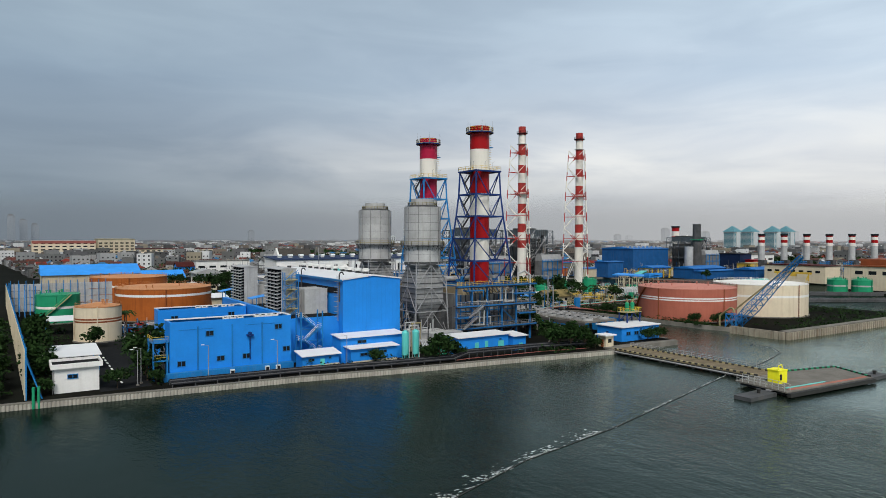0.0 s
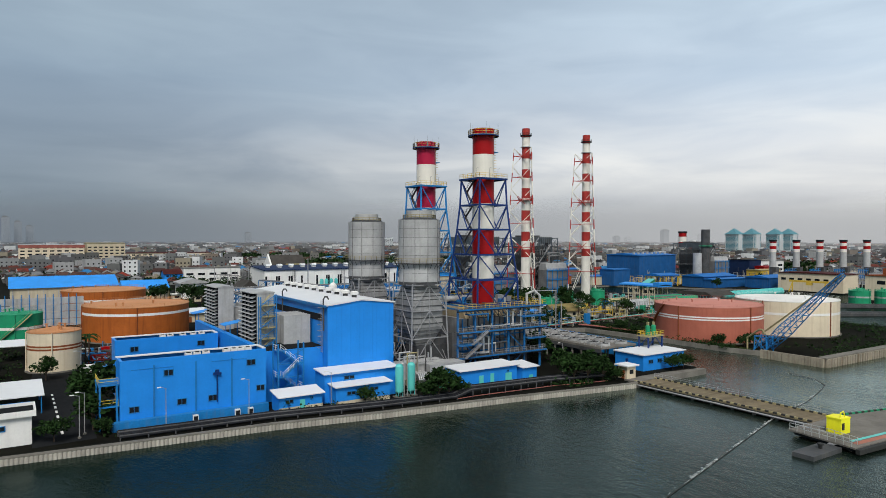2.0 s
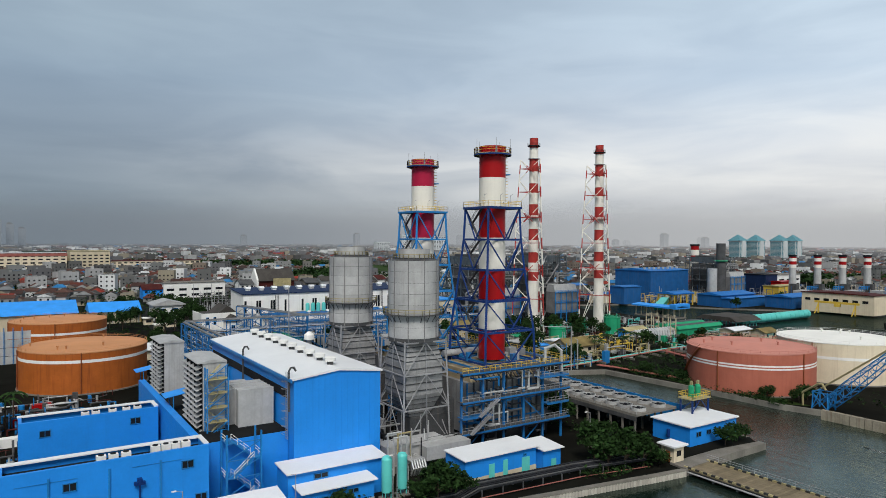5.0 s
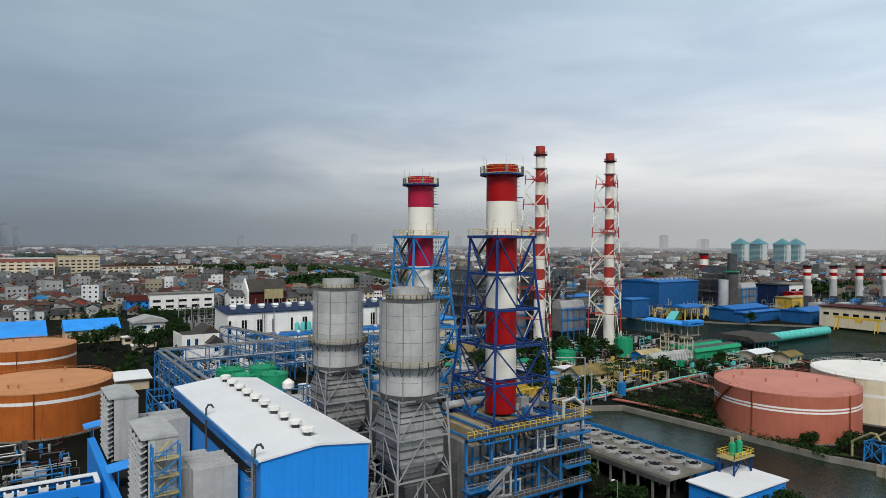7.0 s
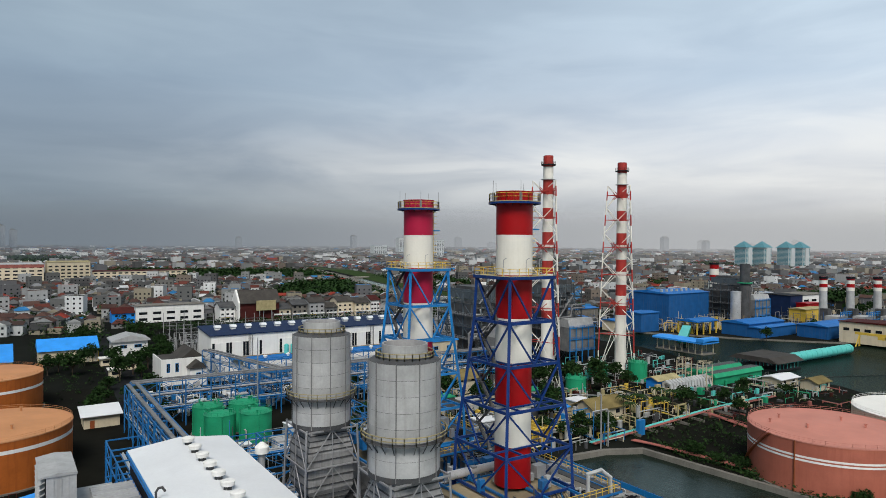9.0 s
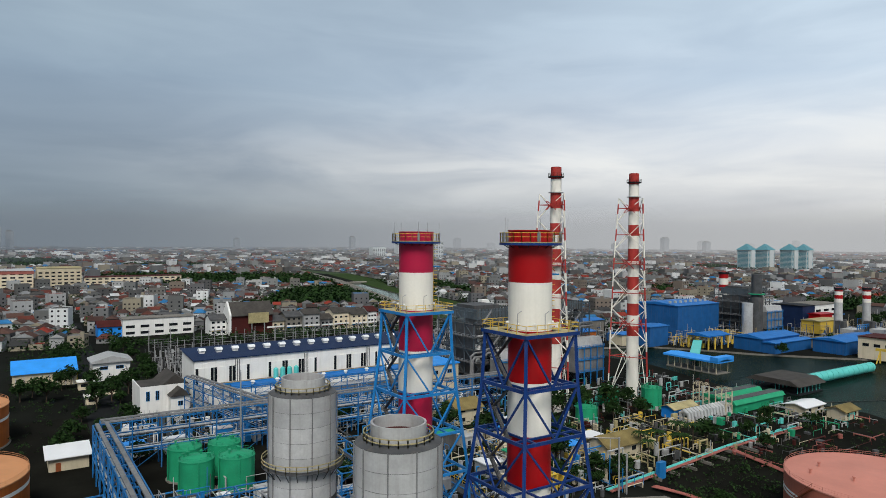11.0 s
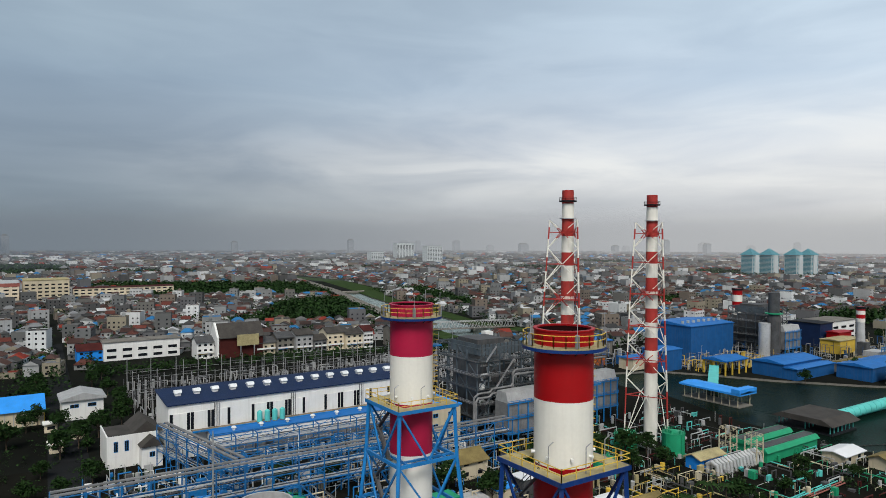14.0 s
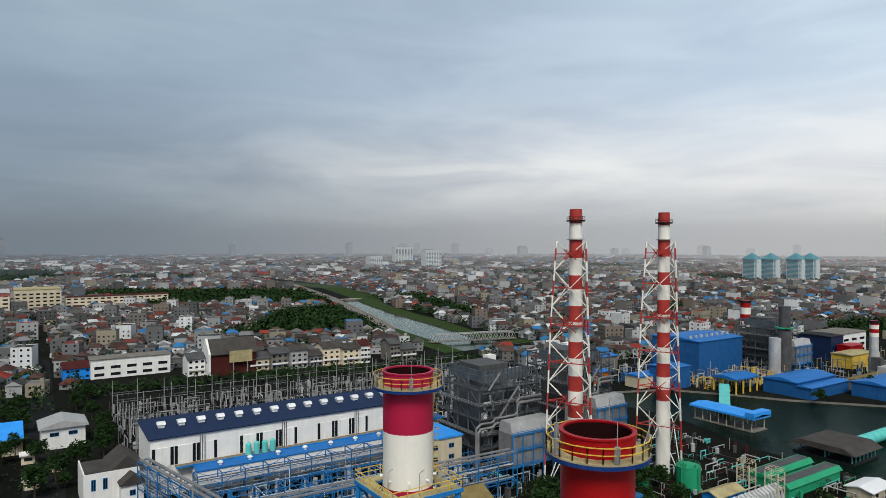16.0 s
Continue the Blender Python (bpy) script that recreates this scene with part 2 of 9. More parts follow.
WALLS = mat("house_walls", (0.5, 0.5, 0.5), 0.8, var=0.12, scale=0.05, streak=0.35, dirt=(0.14, 0.14, 0.13), island=1, spec=0.08, pal=[(0.34, 0.345, 0.34), (0.15, 0.155, 0.155), (0.48, 0.49, 0.485), (0.11, 0.112, 0.11), (0.26, 0.23, 0.17), (0.14, 0.135, 0.125), (0.25, 0.26, 0.26), (0.08, 0.08, 0.08), (0.17, 0.14, 0.115), (0.60, 0.61, 0.605), (0.12, 0.12, 0.125), (0.20, 0.205, 0.20)], bump=0)
ROOFS = mat("house_roofs", (0.2, 0.2, 0.2), 0.85, var=0.25, scale=0.06, island=1, spec=0.06, pal=[(0.05, 0.051, 0.052), (0.085, 0.035, 0.028), (0.035, 0.036, 0.036), (0.19, 0.034, 0.024), (0.11, 0.036, 0.028), (0.17, 0.175, 0.18), (0.055, 0.032, 0.028), (0.09, 0.092, 0.093), (0.08, 0.046, 0.038), (0.42, 0.43, 0.435), (0.045, 0.045, 0.045), (0.065, 0.038, 0.033), (0.12, 0.12, 0.12), (0.03, 0.14, 0.30), (0.06, 0.058, 0.055), (0.045, 0.03, 0.027)], bump=0)
FAR_WALLS = mat("pale_high_rise_render", (0.52, 0.55, 0.55), 0.8, var=0.08, scale=0.03, bump=0)
FAR_TOWER = mat("grey_tower_render", (0.26, 0.28, 0.30), 0.8, var=0.08, scale=0.03, bump=0)
TEAL_ROOF = mat("teal_high_rise_roof", (0.07, 0.21, 0.25), 0.6, var=0.1, bump=0)
FOAM = mat("water_foam", (0.62, 0.64, 0.63), 0.7, var=0.25, scale=1.5)


def water_material(name, gloss, waves):
    m = bpy.data.materials.new(name)
    m.use_nodes = True
    N, L = m.node_tree.nodes, m.node_tree.links
    b = N["Principled BSDF"]
    g = N.new("ShaderNodeNewGeometry")

    def nz(sc, det, stretch, turn):
        mp = N.new("ShaderNodeMapping")
        L.new(g.outputs["Position"], mp.inputs[0])
        mp.inputs[2].default_value[2] = radians(turn)
        mp.inputs[3].default_value = stretch
        n = N.new("ShaderNodeTexNoise")
        L.new(mp.outputs[0], n.inputs["Vector"])
        n.inputs["Scale"].default_value, n.inputs["Detail"].default_value, n.inputs["Roughness"].default_value = sc, det, 0.62
        return n.outputs[0]

    r = N.new("ShaderNodeValToRGB")
    L.new(nz(0.018, 4, (1, 1, 1), 0), r.inputs[0])
    r.color_ramp.elements[0].position, r.color_ramp.elements[0].color = 0.35, (0.002, 0.010, 0.007, 1)
    r.color_ramp.elements[1].position, r.color_ramp.elements[1].color = 0.7, (0.006, 0.010, 0.007, 1)
    # body colour of the water under a gloss that follows Fresnel, scaled by place below
    N.remove(b)
    body, shine = N.new("ShaderNodeBsdfDiffuse"), N.new("ShaderNodeBsdfGlossy")
    L.new(r.outputs[0], body.inputs["Color"])
    shine.inputs["Color"].default_value = (0.84, 0.95, 0.89, 1)
    shine.inputs["Roughness"].default_value = 0.12
    # reflections painted weaker before the quay and in the inlet, by position alone
    gloss_pos = N.new("ShaderNodeSeparateXYZ")
    L.new(g.outputs["Position"], gloss_pos.inputs[0])
    gloss_edge = N.new("ShaderNodeMath")
    gloss_edge.operation = "MULTIPLY_ADD"
    L.new(nz(0.02, 3, (1, 1, 1), 0), gloss_edge.inputs[0])
    gloss_edge.inputs[1].default_value = 60.0
    L.new(gloss_pos.outputs[0], gloss_edge.inputs[2])
    gloss_x = N.new("ShaderNodeMapRange")
    L.new(gloss_edge.outputs[0], gloss_x.inputs[0])
    gloss_x.inputs[1].default_value, gloss_x.inputs[2].default_value = 0.0, 500.0
    painted_gloss = N.new("ShaderNodeValToRGB")
    L.new(gloss_x.outputs[0], painted_gloss.inputs[0])
    el = painted_gloss.color_ramp.elements
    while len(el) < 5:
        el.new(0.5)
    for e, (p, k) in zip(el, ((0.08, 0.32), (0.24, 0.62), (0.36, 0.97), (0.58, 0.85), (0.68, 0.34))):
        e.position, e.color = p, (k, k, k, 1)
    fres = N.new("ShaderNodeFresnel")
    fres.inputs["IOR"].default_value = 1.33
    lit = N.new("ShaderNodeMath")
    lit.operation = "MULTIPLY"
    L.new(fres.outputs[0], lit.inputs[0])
    L.new(painted_gloss.outputs[0], lit.inputs[1])
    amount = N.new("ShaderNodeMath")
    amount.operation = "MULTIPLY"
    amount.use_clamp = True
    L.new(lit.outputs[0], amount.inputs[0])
    # reflections painted down further inland along y
    painted_gloss_y = N.new("ShaderNodeMapRange")
    L.new(gloss_pos.outputs[1], painted_gloss_y.inputs[0])
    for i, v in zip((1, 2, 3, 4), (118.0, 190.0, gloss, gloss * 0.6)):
        painted_gloss_y.inputs[i].default_value = v
    L.new(painted_gloss_y.outputs[0], amount.inputs[1])
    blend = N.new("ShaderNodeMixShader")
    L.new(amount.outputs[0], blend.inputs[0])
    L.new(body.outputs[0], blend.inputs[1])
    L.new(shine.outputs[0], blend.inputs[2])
    L.new(blend.outputs[0], N["Material Output"].inputs[0])
    add = N.new("ShaderNodeMath")
    add.operation = "MULTIPLY_ADD"
    L.new(nz(0.35, 5, (1.0, 0.45, 1), 35), add.inputs[0])
    add.inputs[1].default_value = 2.2
    L.new(nz(1.6, 4, (1.0, 0.6, 1), 15), add.inputs[2])
    bp = N.new("ShaderNodeBump")
    patch = N.new("ShaderNodeMapRange")
    L.new(nz(0.012, 3, (1.0, 0.5, 1), 20), patch.inputs[0])
    for i, v in zip((1, 2, 3, 4), (0.40, 0.60, waves * 0.3, waves)):
        patch.inputs[i].default_value = v
    L.new(patch.outputs[0], bp.inputs["Strength"])
    bp.inputs["Distance"].default_value = 0.7
    L.new(add.outputs[0], bp.inputs["Height"])
    for n in (body, shine, fres):
        L.new(bp.outputs[0], n.inputs["Normal"])
    return m


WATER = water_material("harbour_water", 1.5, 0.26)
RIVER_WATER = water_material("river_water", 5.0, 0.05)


# ---- mesh helpers ----
class Shape:
    """Vertices and faces of one mesh, gathered from simple solids."""

    def __init__(self):
        self.v, self.f, self.s = [], [], []

    def add(self, vs, fs, smooth=False):
        n = len(self.v)
        self.v += [tuple(p) for p in vs]
        self.f += [tuple(i + n for i in q) for q in fs]
        self.s += [smooth] * len(fs)
        return self

    def box(self, x0, y0, z0, x1, y1, z1):
        return self.add([(x0, y0, z0), (x1, y0, z0), (x1, y1, z0), (x0, y1, z0), (x0, y0, z1), (x1, y0, z1), (x1, y1, z1), (x0, y1, z1)],
                        [(3, 2, 1, 0), (4, 5, 6, 7), (0, 1, 5, 4), (1, 2, 6, 5), (2, 3, 7, 6), (3, 0, 4, 7)])

    def beam(self, p, q, w, h=None):
        p, q = Vector(p), Vector(q)
        h = h or w
        d = (q - p).normalized()
        a = d.cross(Vector((0, 0, 1)))
        a = a.normalized() if a.length > 1e-4 else Vector((1, 0, 0))
        b = a.cross(d).normalized()
        a, b = a * w / 2, b * h / 2
        vs = [c + s * a + t * b for c in (p, q) for s, t in ((-1, -1), (1, -1), (1, 1), (-1, 1))]
        return self.add(vs, [(0, 1, 2, 3), (7, 6, 5, 4), (1, 0, 4, 5), (2, 1, 5, 6), (3, 2, 6, 7), (0, 3, 7, 4)])

    def rod(self, p, q, r, n=8):
        p, q = Vector(p), Vector(q)
        d = (q - p).normalized()
        a = d.cross(Vector((0, 0, 1)))
        a = a.normalized() if a.length > 1e-4 else Vector((1, 0, 0))
        b = a.cross(d)
        vs = [c + r * (math.cos(t) * a + math.sin(t) * b) for c in (p, q) for t in [2 * math.pi * i / n for i in range(n)]]
        self.add(vs, [(i, i + n, (i + 1) % n + n, (i + 1) % n) for i in range(n)], True)
        return self.add(vs, [tuple(range(n)), tuple(range(2 * n - 1, n - 1, -1))])

    def pipe(self, pts, r, n=8):
        for p, q in zip(pts, pts[1:]):
            d = (Vector(q) - Vector(p)).normalized() * r * 0.6
            self.rod(Vector(p) - d, Vector(q) + d, r, n)
        return self

    def cyl(self, x, y, z0, z1, r0, r1=None, n=40, low=True, top=True):
        r1 = r0 if r1 is None else r1
        ring = [(math.cos(2 * math.pi * i / n), math.sin(2 * math.pi * i / n)) for i in range(n)]
        vs = [(x + r0 * c, y + r0 * s, z0) for c, s in ring] + [(x + r1 * c, y + r1 * s, z1) for c, s in ring]
        self.add(vs, [(i, (i + 1) % n, (i + 1) % n + n, i + n) for i in range(n)], True)
        if low:
            self.add(vs[:n], [tuple(range(n - 1, -1, -1))])
        if top:
            self.add(vs[n:], [tuple(range(n))])
        return self

    def tube(self, x, y, z0, z1, r, thick, n=40):
        """A pipe on end, open at both ends, with a wall of that thickness."""
        ring = [(math.cos(2 * math.pi * i / n), math.sin(2 * math.pi * i / n)) for i in range(n)]
        q = r - thick
        vs = [(x + a * c, y + a * s, z) for a, z in ((r, z0), (r, z1), (q, z1), (q, z0)) for c, s in ring]
        for k in range(4):
            m = (k + 1) % 4
            self.add([vs[k * n + i] for i in range(n)] + [vs[m * n + i] for i in range(n)], [(i, (i + 1) % n, (i + 1) % n + n, i + n) for i in range(n)], k in (0, 2))
        return self

    def prism(self, poly, z0, z1):
        n = len(poly)
        vs = [(x, y, z0) for x, y in poly] + [(x, y, z1) for x, y in poly]
        return self.add(vs, [tuple(range(n - 1, -1, -1)), tuple(range(n, 2 * n))] + [(i, (i + 1) % n, (i + 1) % n + n, i + n) for i in range(n)])

    def along_y(self, poly, y0, y1):
        """A profile in x and z, drawn out along y."""
        n = len(poly)
        vs = [(x, y0, z) for x, z in poly] + [(x, y1, z) for x, z in poly]
        return self.add(vs, [tuple(range(n)), tuple(range(2 * n - 1, n - 1, -1))] + [(i + n, (i + 1) % n + n, (i + 1) % n, i) for i in range(n)])

    def along_x(self, poly, x0, x1):
        n = len(poly)
        vs = [(x0, y, z) for y, z in poly] + [(x1, y, z) for y, z in poly]
        return self.add(vs, [tuple(range(n - 1, -1, -1)), tuple(range(n, 2 * n))] + [(i, (i + 1) % n, (i + 1) % n + n, i + n) for i in range(n)])

    def rail(self, pts, h=1.1, w=0.07, gap=2.0, closed=False):
        """Hand rail with posts, knee rail and top rail along the points."""
        pts = [Vector(p) for p in pts]
        if closed:
            pts.append(pts[0])
        for p, q in zip(pts, pts[1:]):
            k = max(1, round((q - p).length / gap))
            for i in range(k + 1):
                c = p.lerp(q, i / k)
                self.beam(c, c + Vector((0, 0, h)), w)
            for z in (h * 0.55, h):
                self.beam(p + Vector((0, 0, z)), q + Vector((0, 0, z)), w)
        return self

    def ring_rail(self, x, y, z, r, n=20, h=1.1, w=0.07):
        return self.rail([(x + r * math.cos(2 * math.pi * i / n), y + r * math.sin(2 * math.pi * i / n), z) for i in range(n)], h, w, 3.0, True)


def mesh_of(name, sh, materials):
    me = bpy.data.meshes.new(name)
    me.from_pydata(sh.v, [], sh.f)
    for m in materials if isinstance(materials, (list, tuple)) else (materials,):
        me.materials.append(m)
    me.polygons.foreach_set("use_smooth", sh.s)
    me.update()
    return me


def part(name, sh, material, parent=None, label=""):
    ob = new(name, mesh_of(name, sh, material))
    if parent is not None:
        ob.parent = parent
        if parent.type == "EMPTY":
            ob.matrix_parent_inverse = Matrix.Translation(-parent.location)
    return tagged(ob, label)


def thing(name, x, y, z, label, category, group="", kind=""):
    ob = new(name)
    ob.location = (x, y, z)
    return tagged(ob, label, category, group, kind)


def solid(name, sh, material, label, category, group="", kind=""):
    return tagged(part(name, sh, material), label, category, group, kind)


def S():
    return Shape()


# ---- ground, water, quays ----
SEA = -1.0
# shore of the plant, the canal and the tank farm, from the far left to the far right
SHORE = [(-4600, 139), (-2, 138), (26, 135), (51, 133), (71, 129.5), (99, 126), (124, 122), (131, 121), (144, 122.3), (156, 122.3), (159.5, 127), (160.0, 139.5),
         (156.6, 140), (156.6, 188), (164, 199), (178, 197.6), (187, 193), (190, 160), (191, 138), (194, 128), (192, 110), (250, 111), (420, 111), (4600, 111)]
INLET = [(318, 330), (330, 358), (364, 345), (382, 318), (394, 297), (420, 266), (470, 215), (900, 160), (900, 120), (420, 118), (290, 121), (286, 150), (300, 182), (311, 205), (307, 240), (308, 262), (320, 306)]
RIVER = [(345, 500), (353, 544), (362, 606), (375, 677), (405, 774), (436, 880), (452, 916), (468, 914), (447, 841), (424, 734), (410, 645), (396, 570), (402, 505)]


def sheet(loops, z):
    bm = bmesh.new()
    for lp in loops:
        vs = [bm.verts.new((x, y, z)) for x, y in lp]
        for a, b in zip(vs, vs[1:] + vs[:1]):
            bm.edges.new((a, b))
    bmesh.ops.triangle_fill(bm, use_beauty=True, edges=bm.edges[:], normal=(0, 0, 1))
    for f in bm.faces:
        if f.normal.z < 0:
            f.normal_flip()
    return bm


def skirt(sh, lp, z0, z1, closed=True):
    pts = list(lp) + ([lp[0]] if closed else [])
    for p, q in zip(pts, pts[1:]):
        sh.add([(*p, z0), (*q, z0), (*q, z1), (*p, z1)], [(0, 1, 2, 3)])


bm = sheet([SHORE + [(4600, 4700), (-4600, 4700)], INLET, RIVER], 0.0)
me = bpy.data.meshes.new("ground")
bm.to_mesh(me)
bm.free()
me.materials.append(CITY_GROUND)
ground = tagged(new("ground", me), "dark grey city and plant ground reaching the horizon", "ground", kind="structure")
banks = S()
skirt(banks, INLET, -4, 0)
skirt(banks, RIVER, -4, 0)
solid("embankment", banks, CONCRETE, "stained concrete banks of inlet and river", "embankment", kind="structure")
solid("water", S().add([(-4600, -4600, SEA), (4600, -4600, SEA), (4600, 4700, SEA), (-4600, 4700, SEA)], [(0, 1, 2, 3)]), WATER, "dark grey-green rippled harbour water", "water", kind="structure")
bm = sheet([RIVER], SEA + 0.3)
me = bpy.data.meshes.new("river_water")
bm.to_mesh(me)
bm.free()
me.materials.append(RIVER_WATER)
tagged(new("river_water", me), "pale grey river water reflecting the sky", "water", kind="structure")
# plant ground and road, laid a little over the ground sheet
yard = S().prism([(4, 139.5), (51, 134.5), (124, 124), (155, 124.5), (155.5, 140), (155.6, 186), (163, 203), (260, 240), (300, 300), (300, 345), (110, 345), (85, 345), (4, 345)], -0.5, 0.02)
solid("plant_yard", yard, SOIL, "very dark ground of the power plant", "yard", kind="structure")
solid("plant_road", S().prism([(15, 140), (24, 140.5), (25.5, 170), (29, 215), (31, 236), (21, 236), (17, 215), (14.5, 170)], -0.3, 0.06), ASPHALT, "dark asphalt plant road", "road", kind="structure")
solid("gate_road", S().prism([(80, 300), (92, 300), (104, 620), (96, 620)], -0.3, 0.07), ASPHALT, "dark asphalt town road", "road", kind="structure")
marks = S()
for i in range(9):
    marks.box(19.2, 146 + i * 4, 0.05, 19.6, 148 + i * 4, 0.075)
solid("lane_marking", marks, WHITE, "broken white line on the road", "marking", kind="structure")
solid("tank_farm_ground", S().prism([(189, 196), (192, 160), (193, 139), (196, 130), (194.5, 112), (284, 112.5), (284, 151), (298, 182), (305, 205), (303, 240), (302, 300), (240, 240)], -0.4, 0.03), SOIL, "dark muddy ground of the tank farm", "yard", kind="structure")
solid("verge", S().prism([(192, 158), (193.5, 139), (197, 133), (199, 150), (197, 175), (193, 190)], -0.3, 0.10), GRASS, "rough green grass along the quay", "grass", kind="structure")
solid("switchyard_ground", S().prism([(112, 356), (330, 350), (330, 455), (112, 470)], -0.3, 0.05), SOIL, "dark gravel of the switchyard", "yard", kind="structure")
solid("river_bank_grass", S().prism([(402, 505), (418, 505), (412, 570), (430, 645), (446, 734), (470, 841), (520, 960), (560, 1150), (540, 1330), (505, 1330), (520, 1150), (468, 916), (447, 841), (424, 734), (410, 645), (396, 570)], -0.3, 0.08), GRASS, "green grass bank of the river", "grass", kind="structure")
solid("river_bank_grass", S().prism([(330, 500), (345, 500), (353, 544), (362, 606), (375, 677), (405, 774), (436, 880), (428, 884), (396, 776), (364, 679), (346, 608), (336, 546)], -0.3, 0.08), GRASS, "green grass bank below the river road", "grass", kind="structure")
# raised river road: deck, parapets and piers
VIADUCT = [Vector(p) for p in ((346, 606, 4), (365, 670, 4), (390, 765, 4), (428, 902, 4), (482, 1167, 4), (508, 1547, 4), (514, 1888, 4), (500, 2500, 4))]
road = thing("river_viaduct", 428, 902, 0, "pale grey raised road on concrete piers along the river", "road", kind="structure")
for p, q in zip(VIADUCT, VIADUCT[1:]):
    d = (q - p).normalized()
    side_v = Vector((d.y, -d.x, 0))
    part("road_deck", S().beam(p - Vector((0, 0, 0.4)), q - Vector((0, 0, 0.4)), 11, 0.8), CONCRETE, road)
    for k in (-1, 1):
        part("parapet", S().beam(p + side_v * 5.4 * k + Vector((0, 0, 0.5)), q + side_v * 5.4 * k + Vector((0, 0, 0.5)), 0.35, 1.0), PALE_CONCRETE, road)
    n = max(2, int((q - p).length / 22))
    for i in range(n):
        c = p.lerp(q, i / n)
        part("pier", S().beam(c + side_v * 3.5 - Vector((0, 0, 4)), c + side_v * 3.5 - Vector((0, 0, 0.8)), 1.2).beam(c - side_v * 3.5 - Vector((0, 0, 4)), c - side_v * 3.5 - Vector((0, 0, 0.8)), 1.2), CONCRETE, road)
weir = thing("river_weir", 458, 914, 0, "low concrete weir closing the river", "weir", kind="structure")
part("weir_wall", S().box(444, 914, -4, 476, 922, 1.4), CONCRETE, weir)
part("weir_walk", S().box(443, 915, 1.4, 477, 918, 1.7), PALE_CONCRETE, weir)
# steel truss bridge at the river mouth
tbr = thing("truss_bridge", 376, 532, 0, "grey steel truss bridge over the river", "bridge")
ba, bb_ = Vector((344, 541, 1.2)), Vector((412, 524, 1.2))
bd = (bb_ - ba).normalized()
bs2 = Vector((-bd.y, bd.x, 0)) * 2.6
part("bridge_deck", S().beam(ba, bb_, 5.6, 0.5), CONCRETE, tbr)
for k in (-1, 1):
    part("top_chord", S().beam(ba + bs2 * k + bd * 3 + Vector((0, 0, 5.5)), bb_ + bs2 * k - bd * 3 + Vector((0, 0, 5.5)), 0.4), GALV, tbr)
    for i in range(14):
        c, e = ba.lerp(bb_, i / 14) + bs2 * k, ba.lerp(bb_, (i + 1) / 14) + bs2 * k
        mid = (c + e) / 2 + Vector((0, 0, 5.5))
        part("truss_web", S().beam(c, mid, 0.26).beam(mid, e, 0.26), GALV, tbr)
for f in (0.1, 0.5, 0.9):
    c = ba.lerp(bb_, f)
    part("bridge_pier", S().box(c.x - 1, c.y - 2, -4, c.x + 1, c.y + 2, 1.0), CONCRETE, tbr)

# quay wall of the plant: capped row of concrete piles
quay = tagged(part("quay_wall", S().prism([(-60, 138.6), (-60, 139.2), (-2, 139), (26, 136), (51, 134), (71, 130.5), (99, 127), (124, 123), (131, 122.0), (131, 121.3), (124, 122.2), (99, 126.2), (71, 129.7), (51, 133.2), (26, 135.2), (-2, 138.2)], -4, 0.12), CONCRETE), "pale ribbed concrete quay wall with capping", "quay", kind="structure")
pile_me = mesh_of("pile", S().cyl(0, 0, -4, 0.0, 0.36, n=7), PALE_CONCRETE)
line = [Vector((x, y, 0)) for x, y in [(-20, 138.0), (-2, 137.9), (26, 134.9), (51, 132.9), (71, 129.4), (99, 125.9), (124, 121.9), (131, 121)]]
left = 0.0
for p, q in zip(line, line[1:]):
    n = int((q - p).length / 0.62)
    for i in range(n):
        ob = new("pile", pile_me)
        ob.parent = quay
        ob.location = p.lerp(q, i / n)
cap = S()
for p, q in zip(line, line[1:]):
    cap.beam(p + Vector((0, 0.15, 0.06)), q + Vector((0, 0.15, 0.06)), 0.8, 0.28)
part("capping_beam", cap, CONCRETE, quay, "stained concrete capping beam")

# canal walls and the sheet-pile wall of the tank farm
canal = tagged(part("canal_wall", S().prism([(159.5, 127), (160, 139.5), (156.6, 140), (156.6, 188), (164, 199), (163, 199.6), (156.0, 188.3), (156.0, 139.2), (159.3, 138.8), (158.8, 127.2)], -4, 0.1), CONCRETE), "stained concrete canal wall", "quay", kind="structure")
farw = tagged(part("tank_farm_quay", S().prism([(165, 200), (178, 198.4), (187.6, 193.6), (190.7, 160), (191.7, 138), (194.8, 128), (193.8, 128), (190.8, 137.8), (189.7, 160), (186.6, 192.8), (178, 197.2), (165, 198.6)], -4, 0.35), CONCRETE), "cracked stained concrete quay with a ledge", "quay", kind="structure")
part("ledge", S().prism([(176, 196), (186, 191.4), (188.7, 160), (189.8, 145), (188.9, 145), (187.9, 160), (185.4, 190.6), (176, 195)], -4, -1.3), RUST_PILE, farw, "pale concrete ledge just over the water")
piles = tagged(part("sheet_pile_wall", S().box(192, 110.6, -4, 288, 111.6, 0.9), CONCRETE), "rust-stained corrugated sheet-pile wall with capping", "quay", kind="structure")
for i in range(11):
    part("quay_panel", S().box(190.2, 128.0 - 1.6 * i - 1.45, -4, 191.2, 128.0 - 1.6 * i, 1.3), RUST_PILE, piles)
sp = mesh_of("sheet_pile", S().prism([(0, 0), (0.25, -0.9), (0.85, -0.9), (1.1, 0), (1.1, 0.2), (0, 0.2)], -4, 1.2), RUST_PILE)
for i in range(70):
    ob = new("sheet_pile", sp)
    ob.parent, ob.location = piles, (191.4 + i * 1.35, 110.3, 0)
part("walkway", S().box(191, 110, 1.2, 288, 112.4, 1.5), CONCRETE, piles)

